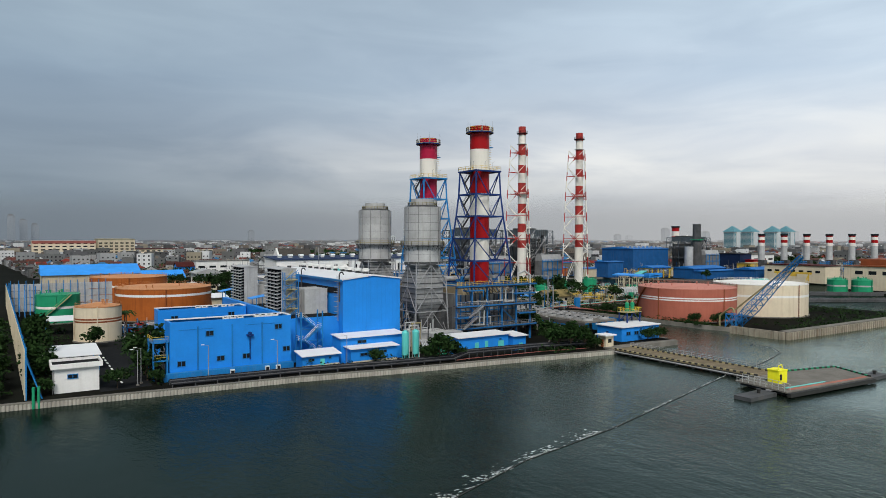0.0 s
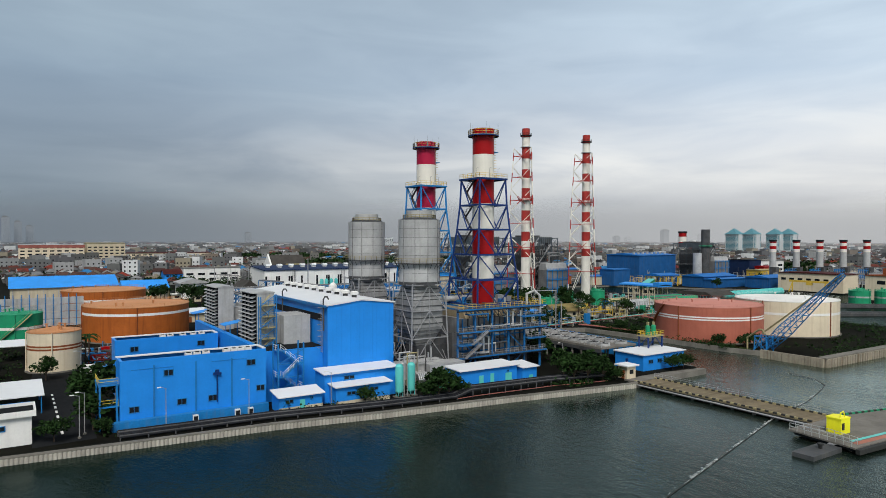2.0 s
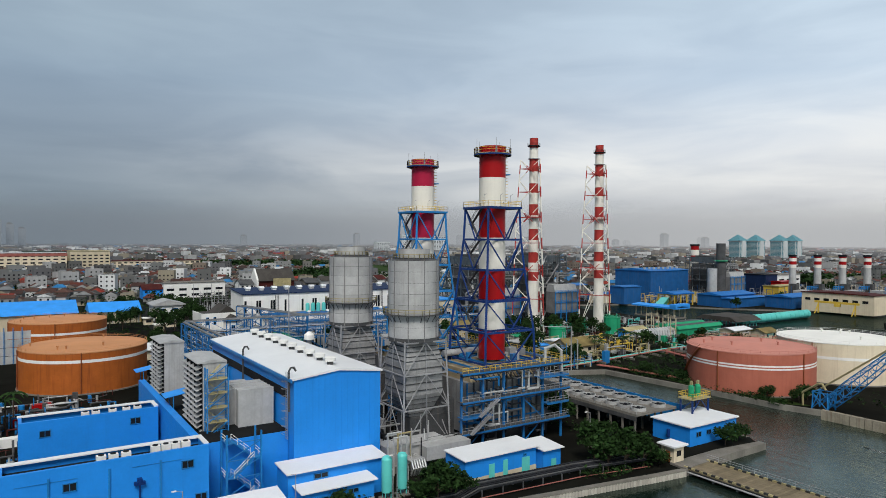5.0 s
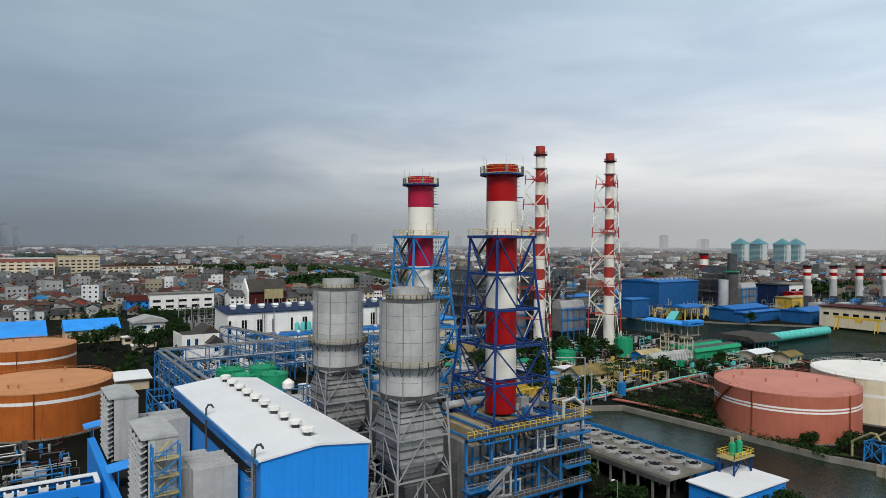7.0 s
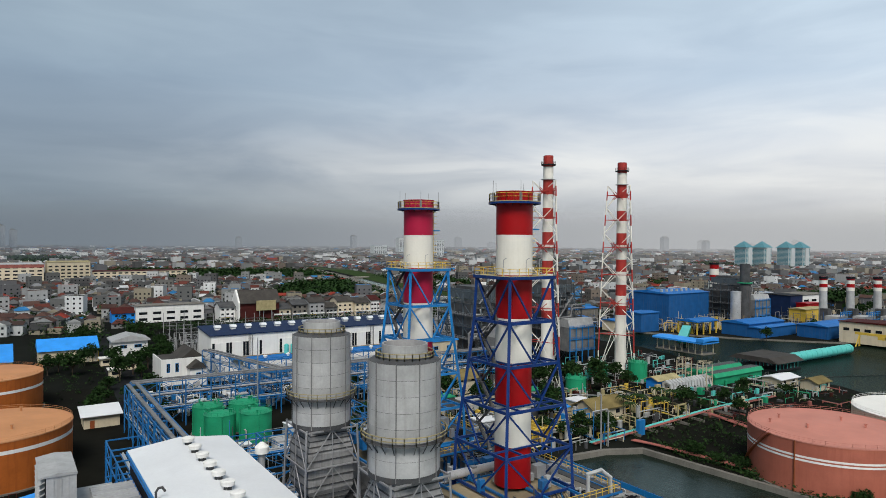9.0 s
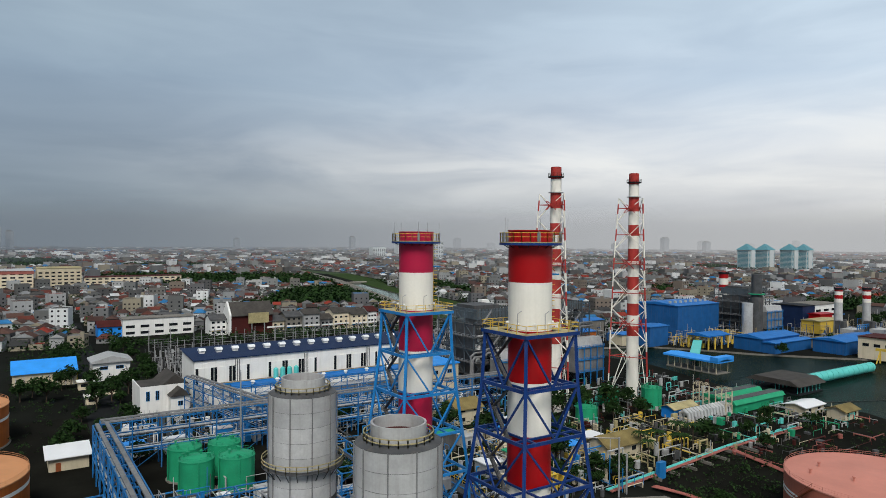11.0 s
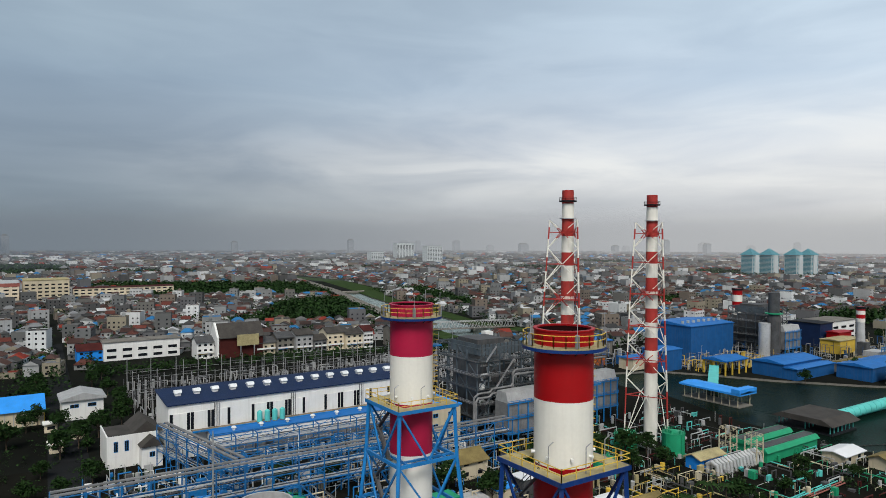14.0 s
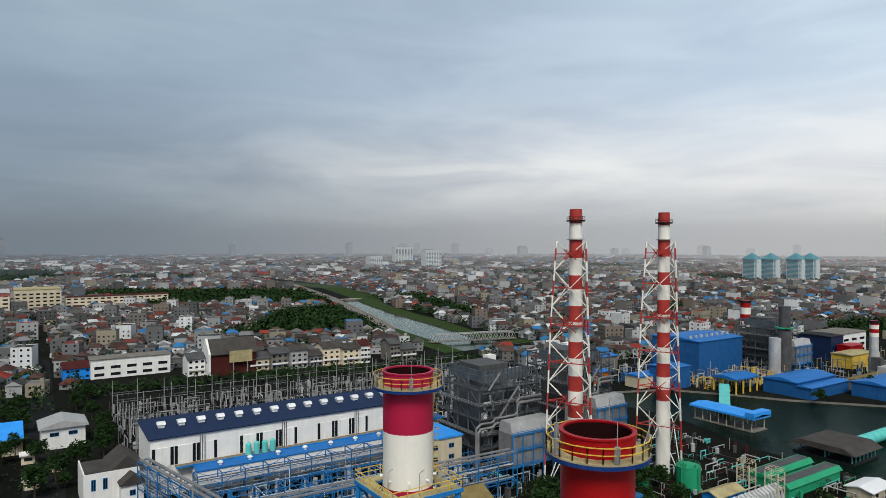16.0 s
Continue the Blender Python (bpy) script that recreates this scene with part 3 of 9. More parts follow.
# breakwaters and the quay land beyond them
for p, q in (((300, 180), (420, 106)), ((340, 200), (440, 124))):
    solid("breakwater", S().beam((*p, -1.9), (*q, -1.9), 5.5, 4.4).beam((*p, 0.4), (*q, 0.4), 2.4, 0.5), GALV_DARK, "low dark stone breakwater in the inlet", "breakwater", kind="structure")
solid("far_quay_ground", S().prism([(364, 188), (384, 160), (430, 120), (520, 170), (470, 211), (400, 205)], -4, 0.05), SOIL, "dark ground of the far quay", "yard", kind="structure")

# ---- the blue turbine hall and its neighbours ----
HX0, HX1, HY0, HY1, HZ = 67.0, 82.4, 146.6, 197.0, 18.7
hall = thing("turbine_hall", 75, 170, 0, "tall bright blue clad turbine hall with a white roof", "industrial building")
mx = (HX0 + HX1) / 2
part("wall", S().along_y([(HX0, 0), (HX1, 0), (HX1, HZ), (mx, HZ + 0.9), (HX0, HZ)], HY0, HY1), BLUE, hall)
roof = part("roof", S().along_y([(HX0 - 0.35, HZ + 0.02), (mx, HZ + 0.93), (HX1 + 0.35, HZ + 0.02), (HX1 + 0.35, HZ + 0.3), (mx, HZ + 1.25), (HX0 - 0.35, HZ + 0.3)], HY0 - 0.25, HY1 + 0.25), WHITE_ROOF, hall, "white metal roof")
gut = S()
gut.box(HX0 - 0.6, HY0 - 0.2, HZ - 0.25, HX0 - 0.36, HY1, HZ + 0.2)
part("gutter", gut, BLUE_STEEL, roof)
for i in range(10):
    y = HY0 + 4.2 + i * 4.6
    v = S().cyl(mx + 0.3, y, HZ + 1.0, HZ + 1.8, 0.55, n=16)
    v = part("roof_ventilator", v, GALV_DARK, hall, "round roof ventilator with a white cowl")
    part("cowl", S().cyl(mx + 0.3, y, HZ + 1.8, HZ + 2.36, 0.92, 1.0, n=18), WHITE, v)
    part("cowl_top", S().cyl(mx + 0.3, y, HZ + 2.37, HZ + 2.52, 0.98, 0.6, n=18), WHITE, v)
part("louvre_band", S().box(HX0 - 0.12, HY0 + 3, HZ - 3.3, HX0 + 0.05, HY1 - 1, HZ - 1.9), DARK, hall, "dark louvre strip below the eaves")
lad = S()
for dx in (-0.3, 0.3):
    lad.beam((HX0 - 0.5, HY0 + 2 + dx, 9), (HX0 - 0.5, HY0 + 2 + dx, HZ + 1.2), 0.08)
for i in range(24):
    lad.beam((HX0 - 0.5, HY0 + 1.7, 9.2 + i * 0.4), (HX0 - 0.5, HY0 + 2.3, 9.2 + i * 0.4), 0.05)
for i in range(8):
    z = 10 + i * 1.2
    lad.beam((HX0 - 0.5, HY0 + 1.6, z), (HX0 - 1.25, HY0 + 1.6, z), 0.05).beam((HX0 - 1.25, HY0 + 1.6, z), (HX0 - 1.25, HY0 + 2.4, z), 0.05).beam((HX0 - 1.25, HY0 + 2.4, z), (HX0 - 0.5, HY0 + 2.4, z), 0.05)
part("caged_ladder", lad, STEEL, hall)
for y in (HY0 + 1.2, HY0 + 26):
    part("gooseneck_vent", S().pipe([(HX0 - 0.4, y, HZ - 5), (HX0 - 0.4, y, HZ + 1.4), (HX0 - 0.1, y, HZ + 1.9), (HX0 + 0.4, y, HZ + 1.9), (HX0 + 0.7, y, HZ + 1.4)], 0.16), GALV_DARK, hall)
seams = S()
for i in range(1, 15):
    x = HX0 + i * 1.03
    seams.box(x - 0.03, HY0 - 0.03, 0.2, x + 0.03, HY0 + 0.01, HZ)
part("cladding_seams", seams, BLUE, hall)


def window(parent, x, y, z, w=1.7, h=1.2, axis="y"):
    """A steel window set on a wall that faces -y (or -x)."""
    fr, gl = S(), S()
    b = 0.12
    if axis == "y":
        for a in ((x - w / 2, z - h / 2, x + w / 2, z - h / 2 + b), (x - w / 2, z + h / 2 - b, x + w / 2, z + h / 2), (x - w / 2, z - h / 2, x - w / 2 + b, z + h / 2), (x + w / 2 - b, z - h / 2, x + w / 2, z + h / 2), (x - b / 3, z - h / 2, x + b / 3, z + h / 2)):
            fr.box(a[0], y - 0.10, a[1], a[2], y + 0.02, a[3])
        gl.box(x - w / 2 + 0.02, y - 0.04, z - h / 2 + 0.02, x + w / 2 - 0.02, y + 0.01, z + h / 2 - 0.02)
    else:
        for a in ((x - w / 2, z - h / 2, x + w / 2, z - h / 2 + b), (x - w / 2, z + h / 2 - b, x + w / 2, z + h / 2), (x - w / 2, z - h / 2, x - w / 2 + b, z + h / 2), (x + w / 2 - b, z - h / 2, x + w / 2, z + h / 2)):
            fr.box(y - 0.10, a[0], a[1], y + 0.02, a[2], a[3])
        gl.box(y - 0.04, x - w / 2 + 0.02, z - h / 2 + 0.02, y + 0.01, x + w / 2 - 0.02, z + h / 2 - 0.02)
    wi = part("window", fr, BLUE_STEEL, parent)
    part("pane", gl, GLASS_DARK, wi, "dark window pane")


def parapet_block(name, x0, y0, x1, y1, h, label, wins):
    b = thing(name, (x0 + x1) / 2, (y0 + y1) / 2, 0, label, "industrial building")
    t = 0.5
    for a in ((x0, y0, x1, y0 + t), (x0, y1 - t, x1, y1), (x0, y0 + t, x0 + t, y1 - t), (x1 - t, y0 + t, x1, y1 - t)):
        part("wall", S().box(a[0], a[1], 0, a[2], a[3], h), BLUE, b)
    part("roof", S().box(x0 + t, y0 + t, h - 1.5, x1 - t, y1 - t, h - 1.0), ASPHALT, b, "dark flat roof behind the parapet")
    cap = S().box(x0 - 0.1, y1 - t - 0.6, h, x1 + 0.1, y1 + 0.1, h + 0.16).box(x1 - t - 0.1, y0 + t, h, x1 + 0.1, y1 - t - 0.6, h + 0.16)
    part("coping", cap, WHITE_ROOF, b, "white parapet coping")
    for x, z in wins:
        window(b, x, y0, z)
    return b


def roof_unit(x, y, z):
    u = thing("air_conditioner", x, y, z, "pale grey air conditioning unit on the flat roof", "air conditioner", "roof units")
    part("casing", S().box(x - 0.6, y - 0.45, z, x + 0.6, y + 0.45, z + 1.1), WHITE, u)
    part("fan_grille", S().cyl(x, y, z + 1.1, z + 1.2, 0.38, n=14), DARK, u)
    return u


low = parapet_block("switchgear_building", 27.8, 143.5, 53.1, 148.6, 11.7, "long bright blue clad building with a flat roof", [(30, 3.2), (35.6, 9.0), (37.8, 3.6), (43.2, 3.6), (50.2, 9.4), (52.0, 4.4)])
for x in (33.2, 40.2, 46.6):
    part("downpipe", S().box(x - 0.12, 143.3, 0, x + 0.12, 143.5, 10.6), BLUE_STEEL, low)
for x0, x1, z in ((29.5, 36.5, 10.0), (43, 49.5, 10.2)):
    part("weather_bar", S().box(x0, 143.44, z, x1, 143.5, z + 0.08), BLUE_STEEL, low)
part("wall_bracket", S().cyl(43.9, 143.2, 2.8, 7.8, 0.12, n=8).box(43.2, 142.9, 7.8, 44.6, 143.5, 8.2).box(43.6, 142.8, 8.2, 44.2, 143.5, 8.7), BLUE_DARK, low, "dark exhaust bracket with a pipe")
part("plinth", S().box(26.5, 142.2, 0, 53.2, 143.4, 1.6), BLUE_STEEL, low, "blue plinth along the wall")
for x in (39.8, 47.2, 49.6, 56.4):
    c = thing("wall_air_conditioner", x, 142.0, 0, "small white air conditioner at the wall foot", "air conditioner", "wall units")
    part("casing", S().box(x - 0.45, 141.6, 0.02, x + 0.45, 142.15, 1.3), WHITE, c)
    part("grille", S().cyl(x, 141.6, 0.3, 1.0, 0.05, n=6).box(x - 0.35, 141.55, 0.25, x + 0.35, 141.6, 1.1), DARK, c)
for x, y in ((39.5, 146), (41.0, 146), (42.6, 146), (46.5, 146.8), (47.9, 146.8), (49.2, 146.8), (50.6, 146.8)):
    roof_unit(x, y, 10.7)
for i in range(5):
    x = 30.5 + i * 4.2
    tf = thing("power_transformer", x, 160, 0, "grey oil transformer with cooling fins in the court", "transformer", "court transformers")
    part("tank_body", S().box(x - 1.3, 157, 0.3, x + 1.3, 162, 4.2), STEEL, tf)
    part("conservator", S().rod((x - 1.0, 162.4, 5.2), (x + 1.4, 162.4, 5.2), 0.5, 12), STEEL, tf)
    for k in range(6):
        part("radiator_fin", S().box(x - 1.3, 155.4 + k * 0.25, 0.6, x + 1.3, 155.5 + k * 0.25, 3.8), GALV_DARK, tf)
    for k in range(3):
        part("bushing", S().cyl(x - 0.8 + k * 0.8, 159.5, 4.2, 6.4, 0.16, 0.1, n=8), BROWN, tf)
    part("plinth", S().box(x - 1.7, 155, 0, x + 1.7, 163.2, 0.3), CONCRETE, tf)
gal = S()
gal.box(24.6, 144, 3.9, 27.8, 150, 4.1).box(24.6, 144, 7.6, 27.8, 150, 7.8)
for x, y in ((24.8, 144.2), (24.8, 149.8), (27.4, 144.2)):
    gal.box(x - 0.15, y - 0.15, 0, x + 0.15, y + 0.15, 8)
galo = thing("side_gallery", 26, 147, 0, "blue steel side gallery with yellow rails", "gallery")
part("frame", gal, BLUE_STEEL, galo)
part("hand_rail", S().rail([(24.7, 150, 7.8), (24.7, 144.1, 7.8), (27.6, 144.1, 7.8)]).rail([(24.7, 150, 4.1), (24.7, 144.1, 4.1), (27.6, 144.1, 4.1)]), YELLOW, galo)

rear = parapet_block("control_building", 30.3, 171.1, 51.2, 176.2, 11.5, "blue clad rear building with a flat roof", [(34, 9.4), (47.5, 9.6)])
for x in (40, 41.6, 44.2, 46.4, 48.2):
    roof_unit(x, 173.6, 10.5)
link = thing("link_building", 60, 160, 0, "low bright blue clad link building", "industrial building")
part("wall", S().box(53.1, 149.0, 0, 66.95, 196, 10.2), BLUE, link)
part("roof", S().box(53.3, 149.2, 10.2, 66.9, 195.8, 10.35), ASPHALT, link, "dark bitumen roof")
part("parapet", S().box(51.8, 148.7, 0, 53.0, 171.0, 11.75), BLUE, link)
part("parapet", S().box(51.8, 171.0, 0, 53.0, 196, 11.75), BLUE, link)

# stair tower on the link building
st = thing("stair_tower", 59, 147, 0, "blue steel outside stair with white rails", "stair")
for x in (56.2, 61.4):
    for y in (145.6, 148.6):
        part("post", S().box(x - 0.12, y - 0.12, 0, x + 0.12, y + 0.12, 12.0), BLUE_STEEL, st)
for i in range(4):
    z0, z1 = i * 2.65, (i + 1) * 2.65
    a, b = (57.3, 60.3) if i % 2 == 0 else (60.3, 57.3)
    y = 146.2 if i % 2 == 0 else 148.0
    f = S()
    for dy in (-0.55, 0.55):
        f.beam((a, y + dy, z0), (b, y + dy, z1), 0.08, 0.3)
    for k in range(13):
        x, z = a + (b - a) * k / 13, z0 + (z1 - z0) * (k + 1) / 13
        f.box(x - 0.14, y - 0.5, z - 0.05, x + 0.14, y + 0.5, z)
    part("flight", f, BLUE_STEEL, st)
    e = 60.3 if i % 2 == 0 else 56.2
    part("landing", S().box(e, 145.6, z1 - 0.1, e + 1.1, 148.6, z1), BLUE_STEEL, st)
    part("hand_rail", S().rail([(a, y - 0.6, z0), (b, y - 0.6, z1)], 1.0, 0.07, 1.2).rail([(e + (1.1 if i % 2 == 0 else 0), 145.6, z1), (e + (1.1 if i % 2 == 0 else 0), 148.6, z1)], 1.0), WHITE, st, "white hand rail")
    for p, q in (((56.2, 145.6, z0), (61.4, 145.6, z1)), ((56.2, 145.6, z1), (61.4, 145.6, z1))):
        part("brace", S().beam(p, q, 0.12), BLUE_STEEL, st)


def shed(name, x0, y0, x1, y1, h0, h1, label, wall=BLUE, roofm=WHITE_ROOF, base=True, wins=(), doors=()):
    """Lean-to shed: roof falls from h1 at the back to h0 at the front."""
    b = thing(name, (x0 + x1) / 2, (y0 + y1) / 2, 0, label, "shed")
    part("wall", S().along_x([(y0, 0), (y1, 0), (y1, h1), (y0, h0)], x0, x1), wall, b)
    part("roof", S().along_x([(y0 - 0.6, h0 - 0.02), (y1 + 0.1, h1 + 0.04), (y1 + 0.1, h1 + 0.24), (y0 - 0.6, h0 + 0.16)], x0 - 0.4, x1 + 0.4), roofm, b)
    if base:
        part("plinth", S().box(x0 - 0.05, y0 - 0.05, 0, x1 + 0.05, y0 + 0.01, 0.9), BEIGE, b, "cream plinth")
    for x, z, w, h in wins:
        window(b, x, y0, z, w, h)
    for x, w, h in doors:
        part("door", S().box(x - w / 2, y0 - 0.08, 0, x + w / 2, y0 + 0.02, h), TEAL, b, "turquoise steel door")
    return b


shed("gate_shed", 54.2, 139.4, 62.8, 143.5, 2.9, 3.5, "small blue shed with a white lean-to roof", wins=[(56.2, 2.0, 1.6, 0.8), (60.6, 2.2, 0.7, 0.6)], doors=[(58.8, 1.0, 2.1)])
shed("filter_shed", 65.2, 138.3, 77.0, 141.6, 3.7, 3.85, "blue front shed with dark windows and white roof", wins=[(68.4, 2.3, 1.9, 0.8), (73.4, 2.6, 1.9, 0.8)])
shed("compressor_shed", 64.2, 141.6, 80.4, 146.4, 5.8, 6.1, "blue lean-to at the foot of the turbine hall", base=False, wins=[(69.5, 4.7, 2.4, 0.9)])
mcc = shed("pump_control_shed", 93.0, 136.3, 108.6, 142.2, 4.15, 4.3, "long blue shed with turquoise doors", wins=[(106.0, 3.0, 0.7, 0.5)], doors=[(98.6, 1.2, 2.7), (101.6, 1.0, 2.9), (106.2, 1.8, 2.6)])
shed("annex_shed", 109.0, 134.8, 113.2, 140.5, 3.6, 3.9, "small blue annex with a white roof", base=False, doors=[(111.5, 1.2, 1.8)])

for x, y in ((79.3, 138.4), (82.2, 138.6)):
    v = thing("vertical_vessel", x, y, 0, "turquoise upright pressure vessel on legs", "vessel", "turquoise vessels")
    sh = S().cyl(x, y, 1.2, 6.4, 0.85, n=24, low=False, top=False).cyl(x, y, 6.4, 6.8, 0.85, 0.6, n=24, low=False, top=False).cyl(x, y, 6.8, 7.0, 0.6, 0.05, n=24, low=False).cyl(x, y, 0.8, 1.2, 0.3, 0.85, n=24, top=False)
    part("shell", sh, TEAL, v)
    for k in range(4):
        a = math.pi / 4 + k * math.pi / 2
        part("leg", S().rod((x + 0.7 * math.cos(a), y + 0.7 * math.sin(a), 0), (x + 0.7 * math.cos(a), y + 0.7 * math.sin(a), 1.6), 0.09), TEAL, v)
    part("plinth", S().box(x - 1, y - 1, 0, x + 1, y + 1, 0.25), CONCRETE, v)
    part("pipe", S().pipe([(x + 0.9, y - 0.4, 0.2), (x + 0.9, y - 0.4, 4.6), (x + 0.3, y - 0.4, 5.2)], 0.08), PIPE, v)


def intake_house(x0, y0, x1, y1, z1, stair):
    """Louvred air intake filter house of a gas turbine, on a steel frame."""
    h = thing("air_intake_filter_house", (x0 + x1) / 2, (y0 + y1) / 2, 0, "tall grey louvred air intake filter house", "filter house", "intake houses")
    part("casing", S().box(x0 + 0.7, y0, 9.0, x1, y1, z1), GALV, h)
    n = 14
    for i in range(n):
        z = 9.2 + (z1 - 9.4) * i / n
        lo = S().add([(x0 - 0.3, y0, z), (x0 - 0.3, y1, z), (x0 + 0.6, y1, z + 0.42), (x0 + 0.6, y0, z + 0.42), (x0 - 0.3, y0, z + 0.06), (x0 - 0.3, y1, z + 0.06), (x0 + 0.6, y1, z + 0.48), (x0 + 0.6, y0, z + 0.48)],
                     [(3, 2, 1, 0), (4, 5, 6, 7), (0, 1, 5, 4), (1, 2, 6, 5), (2, 3, 7, 6), (3, 0, 4, 7)])
        part("louvre", lo, GALV, h)
    # dark sheet puts the shade in the louvre gaps into colour
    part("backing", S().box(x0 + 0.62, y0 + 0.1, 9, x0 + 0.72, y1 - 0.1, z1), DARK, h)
    for k in range(1, 4):
        yy = y0 + k * (y1 - y0) / 4
        part("mullion", S().box(x0 - 0.05, yy - 0.04, 9, x0 + 0.6, yy + 0.04, z1), DARK, h)
    part("roof", S().along_y([(x0 - 0.2, z1), (x1 + 0.1, z1), (x1 + 0.1, z1 + 0.25), ((x0 + x1) / 2, z1 + 0.5), (x0 - 0.2, z1 + 0.15)], y0 - 0.15, y1 + 0.15), GALV, h)
    rib = S()
    for k in range(1, 4):
        rib.box(x0 + 0.7 + k * (x1 - x0 - 0.7) / 4 - 0.06, y0 - 0.08, 9, x0 + 0.7 + k * (x1 - x0 - 0.7) / 4 + 0.06, y0, z1)
    part("stiffener", rib, GALV, h)
    fr = S()
    for x in (x0 + 0.9, x1 - 0.2):
        for y in (y0 + 0.2, y1 - 0.2):
            fr.box(x - 0.15, y - 0.15, 0, x + 0.15, y + 0.15, 9.2)
    part("support_frame", fr, BLUE_STEEL, h)
    if stair:
        for k in range(5):
            z = 9.5 + k * 2.3
            sf = S().box(x0 + 1.0, y0 - 1.6, z, x1 - 0.1, y0 - 0.1, z + 0.12)
            part("side_platform", sf, DULL_YELLOW, h, "weathered yellow stair platform")
            part("side_stair", S().beam((x0 + 1.0 + (k % 2) * 2.2, y0 - 0.9, z), (x0 + 1.0 + ((k + 1) % 2) * 2.2, y0 - 0.9, z + 2.3), 0.5, 0.12), DULL_YELLOW, h)
        ps = S()
        for x in (x0 + 1.0, x1 - 0.1):
            for y in (y0 - 1.6, y0 - 0.15):
                ps.box(x - 0.09, y - 0.09, 8, x + 0.09, y + 0.09, z1 - 0.6)
        for k in range(5):
            ps.rail([(x0 + 1.0, y0 - 1.6, 9.6 + k * 2.3), (x1 - 0.1, y0 - 1.6, 9.6 + k * 2.3)], 1.0)
            ps.beam((x0 + 1.0, y0 - 1.6, 9.6 + k * 2.3), (x1 - 0.1, y0 - 1.6, 11.9 + k * 2.3), 0.12)
        part("stair_frame", ps, BLUE_STEEL, h)
    part("duct", S().box(x1, y0 + 1.5, 10, x1 + 5.5, y1 - 1.5, z1 - 5), GALV, h)
    return h


intake_house(54.4, 155.5, 58.8, 165.8, 21.2, True)
intake_house(54.0, 184.5, 58.4, 194.8, 20.6, False)
for y0 in (156.2, 184.6):
    d = thing("intake_silencer", 63.5, y0 + 3, 10, "grey ribbed silencer box beside the hall", "silencer", "silencer boxes")
    part("casing", S().box(60.6, y0 - 1.6, 10.36, 66.3, y0 + 5.5, 16.34), GALV, d)
    rb = S()
    for k in range(5):
        rb.box(60.5, y0 - 1.68 + k * 1.75, 10.36, 66.38, y0 - 1.46 + k * 1.75, 16.42)
    part("stiffener", rb, GALV, d)
for x, y, z in ((54.2, 171.2, 12.6), (53.6, 198.2, 12.6)):
    aw = thing("canopy", x, y, z, "bright blue sheet canopy", "canopy", "canopies")
    part("sheet", S().along_y([(x - 2.2, z + 0.6), (x + 2.0, z + 1.3), (x + 2.0, z + 1.42), (x - 2.2, z + 0.72)], y - 2, y + 2), BLUE_ROOF, aw)
    for dx in (-0.8, 1.8):
        for dy in (-1.8, 1.8):
            part("post", S().box(x + dx - 0.08, y + dy - 0.08, 10.35 if y < 190 else 0, x + dx + 0.08, y + dy + 0.08, z + 0.66 + 0.15 * (dx + 2.2)), BLUE_STEEL, aw)


